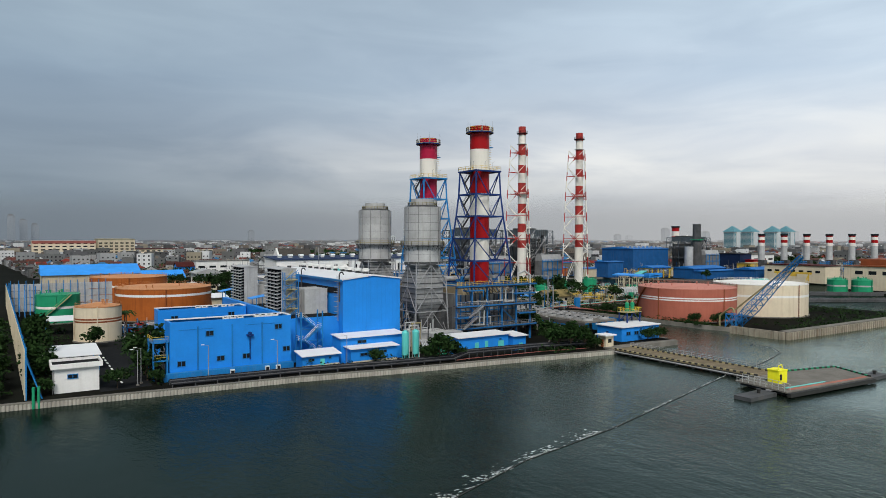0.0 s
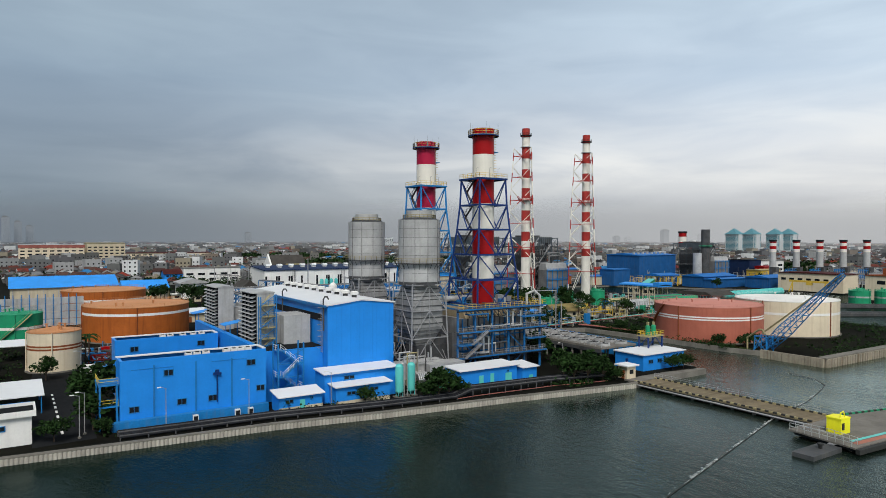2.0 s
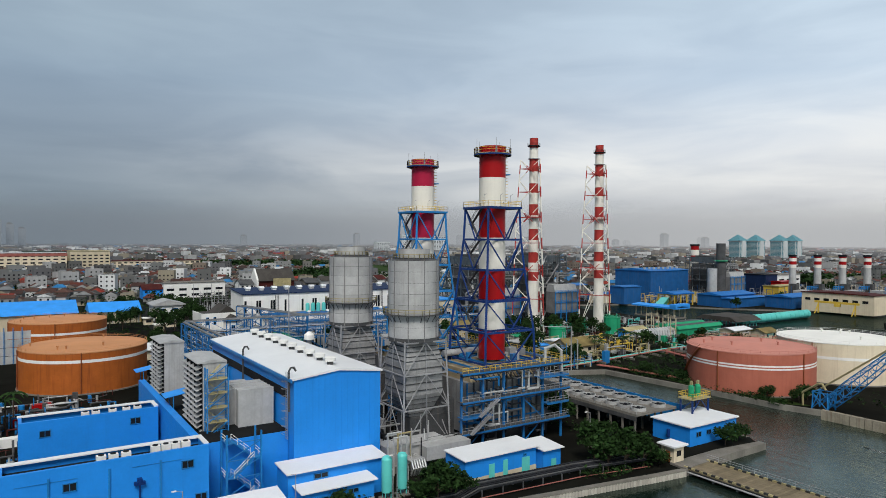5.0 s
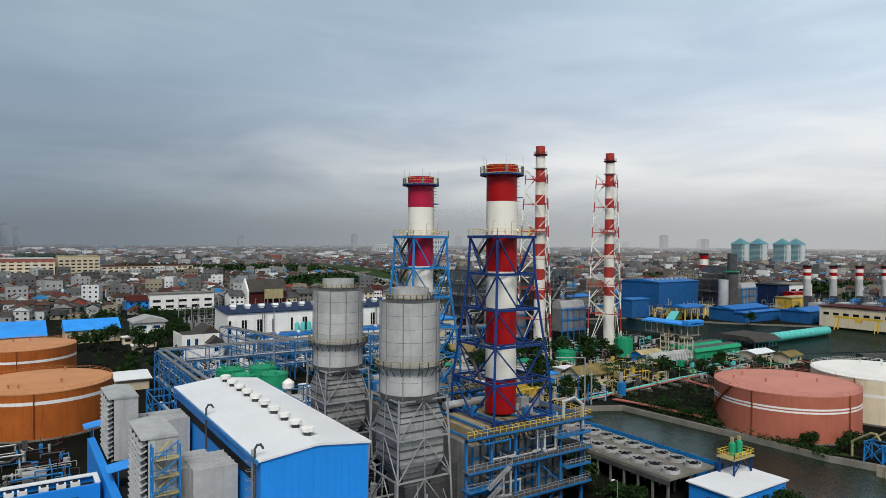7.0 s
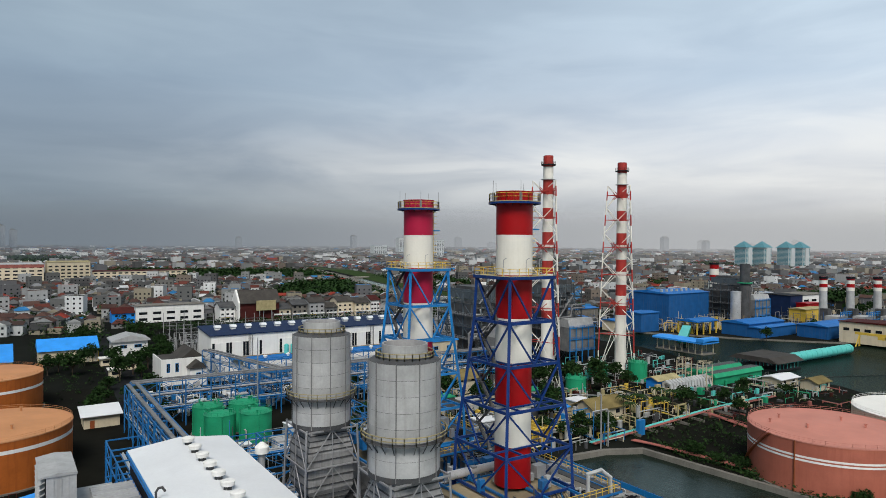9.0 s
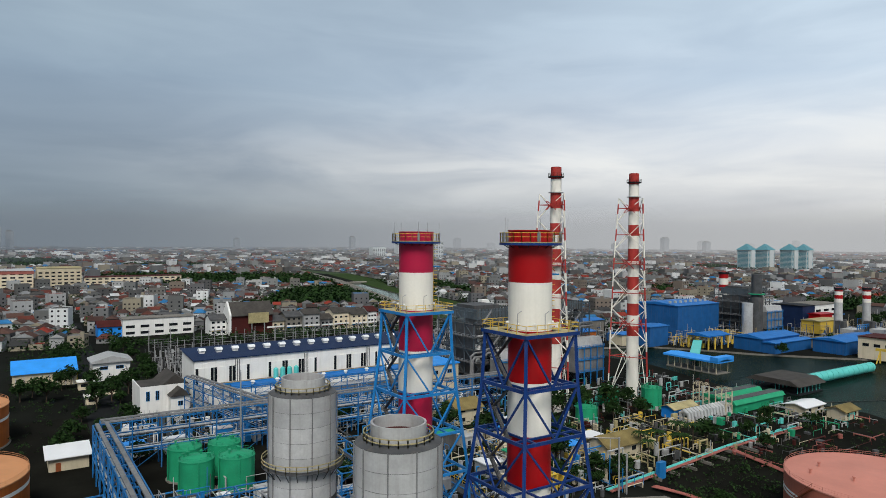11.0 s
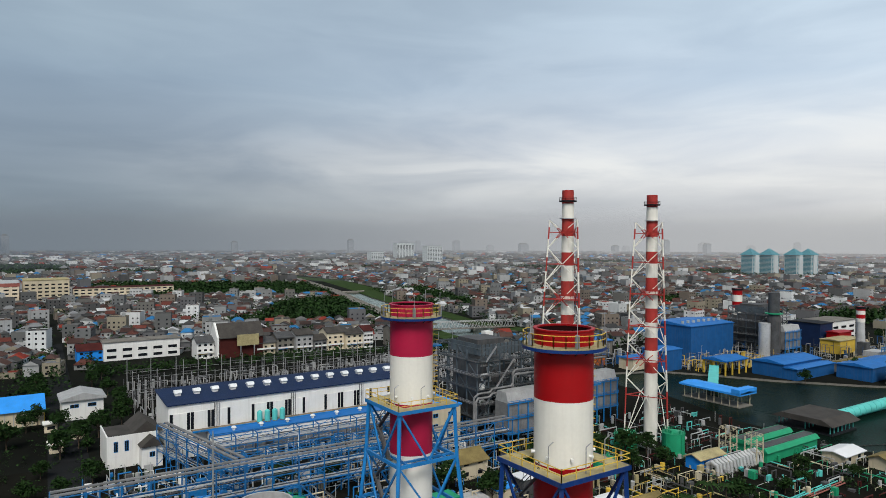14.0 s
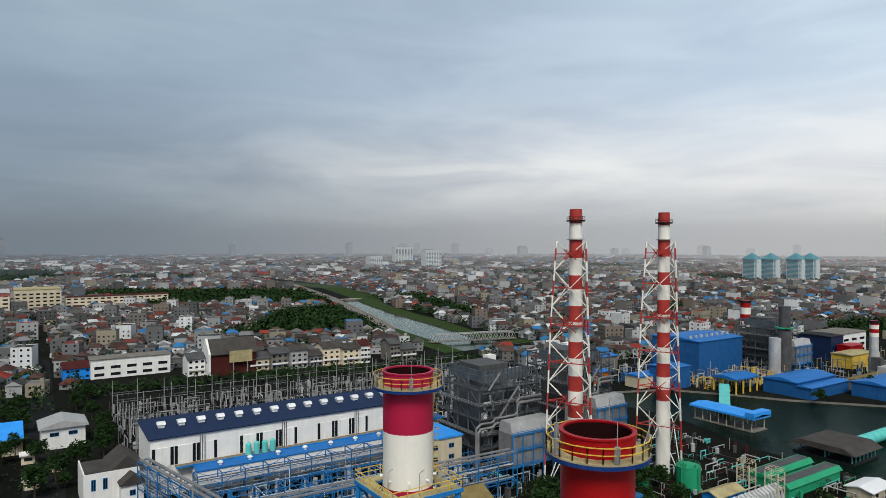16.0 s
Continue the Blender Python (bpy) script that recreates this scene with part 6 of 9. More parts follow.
for (xa, ya), (xb, yb_) in (((194.4, 128.6), (198, 128.6)), ((198, 128.6), (198, 132.4)), ((198, 132.4), (194.4, 132.4)), ((194.4, 132.4), (194.4, 128.6))):
    bs_.beam((xa, ya, 0.3), (xb, yb_, 4.2), 0.18).beam((xb, yb_, 0.3), (xa, ya, 4.2), 0.18).beam((xa, ya, 4.3), (xb, yb_, 4.3), 0.2)
part("base_frame", bs_, BLUE_STEEL, cr)
part("stay_boom", S().beam((197, 131.5, 5), tip, 0.35), DULL_YELLOW, cr, "rusty yellow stay")
part("gantry_pipe", S().pipe([(196, 135.5, 0.2), (196, 135.5, 3.4), (195.5, 131.5, 6.2), (195.3, 130.4, 6.3), (195.2, 129.6, 5.2)], 0.28), DULL_YELLOW, cr, "yellow loading pipe")

# ---- pipe racks behind the hall ----
def pipe_rack(name, p, q, w, levels, label, step=7.0, seed=1, tray=True, pipes=5):
    """Blue steel pipe bridge from p to q, with decks of pipes and a cable tray on top."""
    p, q = Vector((*p, 0)), Vector((*q, 0))
    d = (q - p).normalized()
    s_ = Vector((-d.y, d.x, 0)) * w / 2
    top_z = levels[-1]
    r = thing(name, *((p + q) / 2), label, "pipe rack", "pipe racks")
    n = max(1, round((q - p).length / step))
    rn_ = random.Random(seed)
    up_ = Vector((0, 0, 1))
    for i in range(n + 1):
        c = p.lerp(q, i / n)
        f = S()
        for k in (-1, 1):
            f.beam(c + k * s_, c + k * s_ + up_ * top_z, 0.3)
        for z in levels:
            f.beam(c - s_ + up_ * z, c + s_ + up_ * z, 0.26)
        part("portal_frame", f, BLUE_RACK, r)
        if i < n:
            e = p.lerp(q, (i + 1) / n)
            for k in (-1, 1):
                for z in levels:
                    part("stringer", S().beam(c + k * s_ + up_ * z, e + k * s_ + up_ * z, 0.22), BLUE_RACK, r)
                for z0_, z1_ in zip([0.3] + list(levels), levels):
                    za, zb = (z0_, z1_) if (i + round(z0_)) % 2 else (z1_, z0_)
                    part("brace", S().beam(c + k * s_ + up_ * za, e + k * s_ + up_ * zb, 0.12), BLUE_RACK, r)
    for z in levels[:-1]:
        for k in range(pipes):
            o = s_ * rn_.uniform(-0.85, 0.85) + up_ * (z + rn_.uniform(0.2, 0.45))
            part("pipe", S().pipe([p + o, q + o], rn_.choice((0.12, 0.16, 0.22)), 7), rn_.choice((PIPE, PIPE, GALV, GALV_DARK, BLUE_RACK)), r)
    if tray:
        t = S()
        for k in (-0.55, 0.55):
            t.beam(p + k * s_ + up_ * (top_z + 0.3), q + k * s_ + up_ * (top_z + 0.3), 0.9, 0.35)
        part("cable_tray", t, DUCT, r, "grey covered cable tray")
    return r


pipe_rack("pipe_rack", (79.5, 200), (79.5, 279), 4.0, (5.0, 9.0, 13.0), "long blue steel pipe rack with grey cable trays", seed=2)
pipe_rack("pipe_rack", (79.5, 281), (205, 277), 5.0, (5.0, 9.0, 13.0), "long blue steel pipe rack with white pipes", seed=3, pipes=8)
pipe_rack("pipe_rack", (122, 284), (112, 330), 3.5, (5.0, 9.5, 12.6), "blue steel pipe rack turning to the white building", seed=4)
pipe_rack("pipe_rack", (122, 303), (205, 299), 6.0, (4.5, 8.0), "low blue pipe rack before the white building", seed=5, tray=False, pipes=9)
pipe_rack("pipe_rack", (124, 320), (205, 318), 5.0, (3.0, 6.0, 9.0), "blue pipe rack along the white building", seed=15, tray=False, pipes=8)
pipe_rack("pipe_rack", (129, 168), (131, 270), 4.0, (4.5, 8.0), "blue steel pipe rack beside the boilers", seed=6, tray=False)
pipe_rack("pipe_rack", (71, 201), (71, 232), 7.0, (4.0, 8.0, 11.5), "blue steel rack behind the turbine hall", seed=7, tray=False)
pipe_rack("pipe_rack", (84, 200.5), (126, 200.5), 3.6, (6.0, 10.0), "blue steel rack behind the boilers", seed=8, tray=False, pipes=6)
pipe_rack("pipe_rack", (84, 230), (128, 228), 4.0, (4.0, 8.5), "blue pipe rack beside green tanks", seed=12, tray=False, pipes=7)
mast = thing("lightning_mast", 112, 271.5, 0, "tall pale grey mast at the pipe rack", "mast")
part("pole", S().cyl(112, 271.5, 0, 24, 0.3, 0.18, n=10), STEEL, mast)
part("cap", S().cyl(112, 271.5, 24, 24.6, 0.12, n=8), STEEL, mast)
wv = thing("vent_silencer", 84.5, 188, 0, "white round vent with a domed cap beside the hall", "vent")
part("vent_pipe", S().cyl(84.5, 184, 0, 19.2, 0.55, n=14), GALV, wv)
part("dome", S().cyl(84.5, 184, 19.2, 20.2, 1.1, 1.1, n=20).cyl(84.5, 184, 20.2, 20.9, 1.1, 0.3, n=20), WHITE, wv)
rn = random.Random(14)
for i in range(16):
    x, y = rn.uniform(84, 133), rn.choice((rn.uniform(203, 226), rn.uniform(234, 248), rn.uniform(286, 296)))
    w, d, h = rn.uniform(2, 6), rn.uniform(2, 5), rn.uniform(2, 4.6)
    m_ = rn.choice((GALV, BLUE_STEEL, WHITE, GALV_DARK, CONCRETE))
    e = thing("equipment_cabin", x, y, 0, "small plant equipment cabin between the racks", "cabin", "equipment cabins")
    part("cabin_body", S().box(x, y, 0, x + w, y + d, h), m_, e)
    part("roof", S().box(x - 0.2, y - 0.2, h, x + w + 0.2, y + d + 0.2, h + 0.2), rn.choice((WHITE_ROOF, GALV, BLUE_ROOF)), e)
    part("door", S().box(x + 0.5, y - 0.05, 0, x + 1.4, y + 0.02, min(h - 0.3, 2.1)), DARK, e)
    part("duct", S().pipe([(x + w, y + d / 2, h * 0.6), (x + w + 1.2, y + d / 2, h * 0.6), (x + w + 1.2, y + d / 2, 0.1)], 0.2), PIPE, e)

# ---- white building with the navy roof ----
wb = thing("steam_turbine_building", 160, 342, 0, "long white building with navy blue roof and slim windows", "industrial building")
part("wall", S().along_x([(332.9, 0), (352, 0), (352, 18.4), (332.9, 17.0)], 114.2, 206), WHITE, wb)
part("roof", S().along_x([(332.4, 17.05), (352.5, 18.45), (352.5, 18.85), (332.4, 17.4)], 113.7, 206.5), NAVY, wb, "navy blue sheet roof")
for i in range(15):
    x = 119 + i * 6.0
    v = part("roof_ventilator", S().box(x - 0.9, 341.6, 17.6, x + 0.9, 343.6, 19.0), WHITE, wb)
    part("hood", S().along_x([(341.2, 19.0), (344.0, 19.0), (343.2, 19.8), (342.0, 19.8)], x - 1.2, x + 1.2), WHITE_ROOF, v)
for g0 in (115.1, 141.0, 167.1, 192.6):
    for k in range(3):
        x = g0 + k * 6.35
        if x > 200:
            continue
        for dx in (0, 5.2):
            part("window_slot", S().box(x + dx - 0.45, 332.78, 8.9, x + dx + 0.45, 332.95, 14.3), GLASS_DARK, wb, "dark slim window")
        part("wall_panel", S().box(x + 0.55, 332.55, 8.7, x + 4.65, 332.92, 14.4), WHITE, wb)
    for k in range(3):
        part("downpipe", S().rod((g0 + 13.2 + k * 0.7, 332.4, 8.6), (g0 + 13.2 + k * 0.7, 332.4, 16.6), 0.12, 6), GALV_DARK, wb)
part("service_walk", S().box(121, 330.6, 8.45, 206, 332.6, 8.75), DECK, wb, "brown plank service walk")
part("walk_edge", S().box(121, 330.3, 8.2, 206, 330.6, 8.75), BLUE_STEEL, wb)
ax = thing("annex_hall", 165, 327, 0, "low white annex with a bright blue roof", "industrial building")
# wall toned darker than the fascia, painting in the recess's shade
part("wall", S().box(126, 325.6, 0, 206, 332.6, 5.6), DUCT, ax)
part("fascia", S().box(125.9, 325.4, 5.6, 206.1, 332.6, 7.6), WHITE, ax, "white fascia band")
part("roof", S().along_x([(325.2, 7.6), (332.6, 8.4), (332.6, 8.7), (325.2, 7.9)], 125.6, 206.4), FAR_BLUE_ROOF, ax)
for i in range(8):
    part("roof_vent", S().cyl(133 + i * 9, 327.5, 7.9, 8.9, 0.5, n=12).cyl(133 + i * 9, 327.5, 8.9, 9.4, 0.9, 0.5, n=12), WHITE, ax)
for i in range(4):
    x = 142.5 + i * 2.6
    v = thing("hydrogen_vessel", x, 331.0, 8.5, "turquoise upright gas vessel on the annex roof", "vessel", "turquoise gas vessels")
    part("shell", S().cyl(x, 330.6, 8.6, 12.0, 0.9, n=16).cyl(x, 330.6, 12.0, 12.5, 0.9, 0.3, n=16), TEAL, v)
    part("stand", S().box(x - 0.9, 329.8, 8.4, x + 0.9, 331.4, 8.75), CONCRETE, v)
of = thing("office_building", 105, 343, 0, "white two-storey office with dark gabled roofs", "office")
part("wall", S().box(97, 334, 0, 111.5, 350, 9.0), WHITE, of)
part("flat_roof", S().box(97.5, 334.5, 9.0, 111, 349.5, 9.15), ROOF_DARK, of)
part("parapet", S().box(97, 334, 9, 111.5, 334.4, 9.7).box(97, 334.4, 9, 97.4, 350, 9.7), WHITE, of)
part("gable_roof", S().along_y([(104, 8.8), (113.5, 8.8), (108.7, 12.4)], 337, 352), ROOF_DARK, of, "dark tiled gable roof")
part("porch", S().along_y([(105.5, 6.4), (112.5, 6.4), (109, 9.2)], 329, 334.2), ROOF_DARK, of, "dark gabled porch roof")
part("porch_wall", S().box(106, 329.6, 0, 112, 334, 6.4), WHITE, of)
for x in (99.5, 102.5):
    window(of, x, 334, 6.5, 1.2, 3.2)
window(of, 109, 329.6, 4.0, 1.6, 1.6)
hs = thing("canteen_building", 97, 408, 0, "white pitched-roof canteen among trees", "building")
part("wall", S().box(90, 402, 0, 104, 415, 7.6), WHITE, hs)
part("roof", S().along_y([(89, 7.6), (105, 7.6), (105, 8.2), (97, 10.4), (89, 8.2)], 401, 416), GALV, hs)
window(hs, 94, 402, 5.4, 3.0, 1.4)
window(hs, 100, 402, 5.4, 3.0, 1.4)
ws = thing("store_shed", 73, 293, 0, "low cream shed with a white sheet roof", "shed")
part("wall", S().box(68.5, 288.5, 0, 77.6, 296, 3.4), BEIGE, ws)
part("roof", S().along_x([(287.6, 3.4), (297, 4.6), (297, 4.8), (287.6, 3.6)], 67.6, 78.4), WHITE_ROOF, ws)
part("door", S().box(70, 288.4, 0, 71.2, 288.52, 2.2), BROWN, ws)
for x0_, y0_, x1_, y1_, h_ in ((12, 344, 52, 372, 12.0), (62, 402, 84, 420, 6.0)):
    bw = thing("blue_roof_warehouse", (x0_ + x1_) / 2, (y0_ + y1_) / 2, 0, "long warehouse with a bright blue sheet roof", "warehouse", "blue roof warehouses")
    part("wall", S().box(x0_, y0_, 0, x1_, y1_, h_), BEIGE, bw)
    part("roof", S().along_x([(y0_ - 0.8, h_ - 0.2), (y1_ + 0.8, h_ - 0.2), ((y0_ + y1_) / 2, h_ + 4.0)], x0_ - 0.6, x1_ + 0.6), BLUE_ROOF, bw)
    part("end_wall", S().box(x1_, y0_, 0, x1_ + 0.3, y1_, h_ - 0.3), YELLOW, bw, "ochre gable wall")
    for i in range(8):
        part("wall_post", S().box(x0_ + 1 + i * (x1_ - x0_ - 2) / 7 - 0.15, y0_ - 0.2, 0, x0_ + 1 + i * (x1_ - x0_ - 2) / 7 + 0.15, y0_, h_ - 0.3), GALV, bw)
for i in range(3):
    x = 85.5 + 7.5 * (i % 2)
    y = 362 + 14 * i
    g_ = thing("guard_house", x, y, 0, "small cream guard house by the gate road", "hut", "guard houses")
    part("wall", S().box(x - 2, y - 2, 0, x + 2, y + 2, 3), CREAM, g_)
    part("roof", S().box(x - 2.6, y - 2.6, 3, x + 2.6, y + 2.6, 3.4), CREAM_TOP, g_)
    part("window", S().box(x - 1.2, y - 2.06, 1.2, x + 1.2, y - 1.98, 2.3), GLASS_DARK, g_)

# ---- left edge of the plant ----
fen = thing("boundary_screen", 1.5, 240, 0, "tall weathered screen wall with blue steel props", "fence")
for i in range(40):
    y = 140 + i * 5
    x = 3.0 - (y - 140) * 0.022
    part("screen_panel", S().box(x - 0.1, y, 0, x + 0.05, y + 4.85, 8.6), BEIGE, fen)
    part("prop", S().box(x + 0.05, y - 0.15, 0, x + 0.3, y + 0.1, 9.4).beam((x + 0.2, y, 7.2), (x + 2.6, y, 0), 0.2), BLUE_STEEL, fen)
scr = thing("lattice_screen", 18, 304, 0, "grey panelled screen with blue posts behind the tanks", "fence")
for i in range(14):
    x = 0.5 + i * 2.5
    for k in range(4):
        part("panel", S().box(x + 0.1, 303.9, 0.1 + k * 2.7, x + 2.4, 304.05, 2.65 + k * 2.7), GALV, scr)
    part("post", S().box(x - 0.12, 303.6, 0, x + 0.12, 303.9, 12.0), BLUE_STEEL, scr)
for i in range(7):
    part("raker", S().beam((0 + i * 1.6, 296 - i * 5, 0), (0 + i * 1.6, 303 - i * 5, 9.5), 0.25).box(-0.15 + i * 1.6, 302.8 - i * 5, 0, 0.15 + i * 1.6, 303.1 - i * 5, 11.5), BLUE_STEEL, scr)
hut = thing("gate_house", 11.4, 145.2, 0, "small white flat-roofed gate house by the quay", "hut")
part("wall", S().box(7.6, 142.6, 0, 15.0, 148.2, 4.6), WHITE, hut)
part("roof_slab", S().box(7.0, 142.0, 4.6, 15.6, 148.8, 4.9), WHITE, hut)
part("parapet", S().box(7.0, 142.0, 4.9, 15.6, 142.3, 5.5).box(7.0, 148.5, 4.9, 15.6, 148.8, 5.5).box(7.0, 142.3, 4.9, 7.3, 148.5, 5.5).box(15.3, 142.3, 4.9, 15.6, 148.5, 5.5), WHITE, hut)
part("roof_felt", S().box(7.3, 142.3, 4.9, 15.3, 148.5, 5.0), ASPHALT, hut, "dark felt roof")
window(hut, 10.6, 142.6, 3.0, 1.8, 0.9)
part("ladder", S().box(7.3, 142.3, 0, 7.4, 142.5, 5.4).box(7.3, 142.9, 0, 7.4, 143.1, 5.4), STEEL, hut)
for x0_, y0_, x1_, y1_, z, m_ in ((6.5, 163, 17.5, 176, 3.4, WHITE_ROOF), (9, 226, 20, 234, 4.2, WHITE_ROOF), (8, 152, 15, 156, 3.2, BLUE_ROOF)):
    cp = thing("carport", (x0_ + x1_) / 2, (y0_ + y1_) / 2, 0, "open carport with a pale sheet roof", "carport", "carports")
    part("roof", S().along_x([(y0_, z), (y1_, z + 0.7), (y1_, z + 0.85), (y0_, z + 0.15)], x0_, x1_), m_, cp)
    for x in (x0_ + 0.5, x1_ - 0.5):
        for y in (y0_ + 0.5, y1_ - 0.5):
            part("post", S().box(x - 0.1, y - 0.1, 0, x + 0.1, y + 0.1, z + 0.05 + (0.62 if y > y0_ + 1 else 0)), BLUE_STEEL, cp)
gp = thing("green_fender_post", 4.2, 137.0, 0, "pair of green painted posts at the quay", "post")
for dx in (0, 0.8):
    part("post", S().cyl(4.2 + dx, 137.0, -4, 2.8, 0.24, n=12), GREEN, gp)
pr = thing("manifold", 36, 200, 0, "pipes and machinery between the tanks and blue building", "machinery")
rn = random.Random(8)
for i in range(14):
    x, y, z = rn.uniform(26, 48), rn.uniform(195, 238), rn.uniform(0.4, 2.4)
    part("pipe", S().pipe([(x, y, 0.1), (x, y, z), (x + rn.uniform(3, 9), y, z), (x + rn.uniform(3, 9), y + 3, z)], rn.choice((0.12, 0.2, 0.3)), 7), rn.choice((PIPE, GALV_DARK, RED_PIPE, STEEL)), pr)
for i in range(5):
    x, y = rn.uniform(27, 46), rn.uniform(196, 230)
    part("pump_skid", S().box(x, y, 0, x + 4, y + 2, 1.8), rn.choice((STACK_RED, WHITE, GALV)), pr)

# ---- gas yard, sheds and huts between the boilers and the tank farm ----
gy = thing("gas_metering_yard", 196, 222, 0, "yellow gas pipes and valves in a planted yard", "pipework")
rn = random.Random(21)
for i in range(34):
    x, y = rn.uniform(170, 226), rn.uniform(206, 244)
    z = rn.choice((0.6, 1.0, 1.6, 2.4, 3.2))
    l = rn.uniform(3, 10)
    pts = [(x, y, 0.05), (x, y, z), (x + l, y, z), (x + l, y, 0.05)] if i % 2 else [(x, y, z), (x, y + l, z), (x, y + l, 0.05)]
    part("pipe", S().pipe(pts, rn.choice((0.14, 0.2, 0.28)), 8), rn.choice((YELLOW, YELLOW, DULL_YELLOW, PIPE)), gy)
for i in range(7):
    x, y = rn.uniform(172, 222), rn.uniform(208, 240)
    part("filter_vessel", S().cyl(x, y, 0.4, rn.uniform(2.5, 5.0), 0.7, n=14), rn.choice((PIPE, GALV, YELLOW)), gy)
ys = thing("yellow_valve_skid", 166, 214, 0, "bright yellow steel skid with valves", "skid")
for i in range(6):
    part("skid_frame", S().box(160 + i * 2.2, 210, 0, 160.3 + i * 2.2, 218, 4.2).box(160 + i * 2.2, 210, 4, 162.2 + i * 2.2, 210.3, 4.3).box(160 + i * 2.2, 217.7, 4, 162.2 + i * 2.2, 218, 4.3), YELLOW, ys)


def gable_house(name, x0, y0, x1, y1, h, rise, wall, roofm, label, cat="house", group="", wins=2):
    b = thing(name, (x0 + x1) / 2, (y0 + y1) / 2, 0, label, cat, group)
    part("wall", S().along_x([(y0, 0), (y1, 0), (y1, h), ((y0 + y1) / 2, h + rise), (y0, h)], x0, x1), wall, b)
    part("roof", S().along_x([(y0 - 0.7, h - 0.25), ((y0 + y1) / 2, h + rise + 0.1), (y1 + 0.7, h - 0.25), (y1 + 0.7, h), ((y0 + y1) / 2, h + rise + 0.4), (y0 - 0.7, h)], x0 - 0.6, x1 + 0.6), roofm, b)
    for i in range(wins):
        x = x0 + (i + 0.5) * (x1 - x0) / wins
        for z in ([1.8] if h < 5 else [1.8, 4.8] if h < 8.5 else [1.8, 5.0, 8.0]):
            part("window", S().box(x - 0.8, y0 - 0.06, z - 0.6, x + 0.8, y0 + 0.02, z + 0.6), GLASS_DARK, b)
    return b


gable_house("metering_house", 196, 219, 210, 227, 3.2, 2.2, BEIGE, OCHRE_ROOF, "cream metering house with a mossy ochre roof", "hut")
gable_house("workshop_hut", 180, 268, 190, 277, 5.2, 2.2, BEIGE, OCHRE_ROOF, "two-storey hut with a brown tiled roof", "hut")
gable_house("relay_hut", 246, 236, 258, 241, 3.4, 0.9, BLUE, DULL_YELLOW, "blue cabin with a tan sheet roof", "hut")
gable_house("store_hut", 287, 214, 299, 221, 3.2, 0.6, BEIGE, WHITE_ROOF, "low hut with a white sheet roof by the inlet", "hut")
gable_house("store_hut", 293, 204, 302, 210, 3.0, 1.2, BEIGE, OCHRE_ROOF, "low hut with a brown roof by the inlet", "hut")
for k in range(2):
    y0 = 229 + k * 9
    gs = thing("intake_screen_shed", 285, y0 + 3, 0, "long green ridged shed by the inlet", "shed", "green sheds")
    part("wall", S().box(270 + k * 3, y0, 0, 300, y0 + 5.5, 3.2), GREEN, gs)
    part("roof", S().along_x([(y0 - 0.6, 3.1), (y0 + 6.1, 3.1), (y0 + 5, 4.4), (y0 + 0.5, 4.4)], 269.5 + k * 3, 300.5), GREEN, gs)
    part("ridge_sheet", S().box(270 + k * 3, y0 + 1, 4.4, 300, y0 + 4.5, 4.5), GALV_DARK, gs)
    tw = S()
    for x in (266, 269.5):
        for y in (y0 + 1, y0 + 5):
            tw.box(x - 0.15, y - 0.15, 0, x + 0.15, y + 0.15, 8)
    for z in (2.7, 5.4, 8):
        tw.rail([(266, y0 + 1, z), (269.5, y0 + 1, z), (269.5, y0 + 5, z), (266, y0 + 5, z)], 1.0, 0.1, 1.5, True)
    part("screen_tower", tw, BEIGE, gs)
for i in range(14):
    cd = thing("condenser_pipe", 249 + i * 1.6, 230, 0, "silver bent duct in a row", "duct", "silver ducts")
    x = 247 + i * 1.7
    part("duct", S().pipe([(x, 234, 0.1), (x, 234, 2.6), (x, 232.6, 3.6), (x, 231, 2.8), (x, 230.4, 0.1)], 0.6, 10), PIPE, cd)
    part("foot", S().box(x - 0.7, 229.6, 0, x + 0.7, 234.8, 0.2), CONCRETE, cd)
rp = thing("red_pipeline", 195, 205, 0, "dull red pipelines on low supports round the tank bund", "pipes")
for k in range(4):
    part("pipe", S().pipe([(188.5 + k * 0.5, 198, 0.9), (190.5 + k * 0.5, 192 - k, 0.9), (195 + k * 0.6, 160, 0.9)], 0.2), RED_PIPE, rp)
    part("pipe", S().pipe([(178, 201 + k * 0.6, 0.9), (232, 206 + k * 0.6, 0.9), (270, 206 + k, 0.9)], 0.2), RED_PIPE if k < 2 else TEAL, rp)
    part("pipe", S().pipe([(231 + k * 0.5, 206, 0.7), (222 + k * 0.5, 172, 0.7)], 0.18), RED_PIPE, rp)
for i in range(9):
    part("support", S().box(188 + i * 7, 200.6, 0, 188.4 + i * 7, 208, 0.75), CONCRETE, rp)
for x, y in ((178.5, 199.5), (181.5, 199.8)):
    fm = thing("flare_mast", x, y, 0, "slim grey mast with lattice arm at the canal head", "mast", "canal masts")
    part("pole", S().cyl(x, y, 0, 14 if x < 180 else 9.5, 0.22, n=10), STEEL, fm)
    part("arm", S().rod((x, y, 13.8 if x < 180 else 9.4), (x - 7, y + 5, 13.8) if x < 180 else (x - 0.8, y, 9.8), 0.12), STEEL, fm)

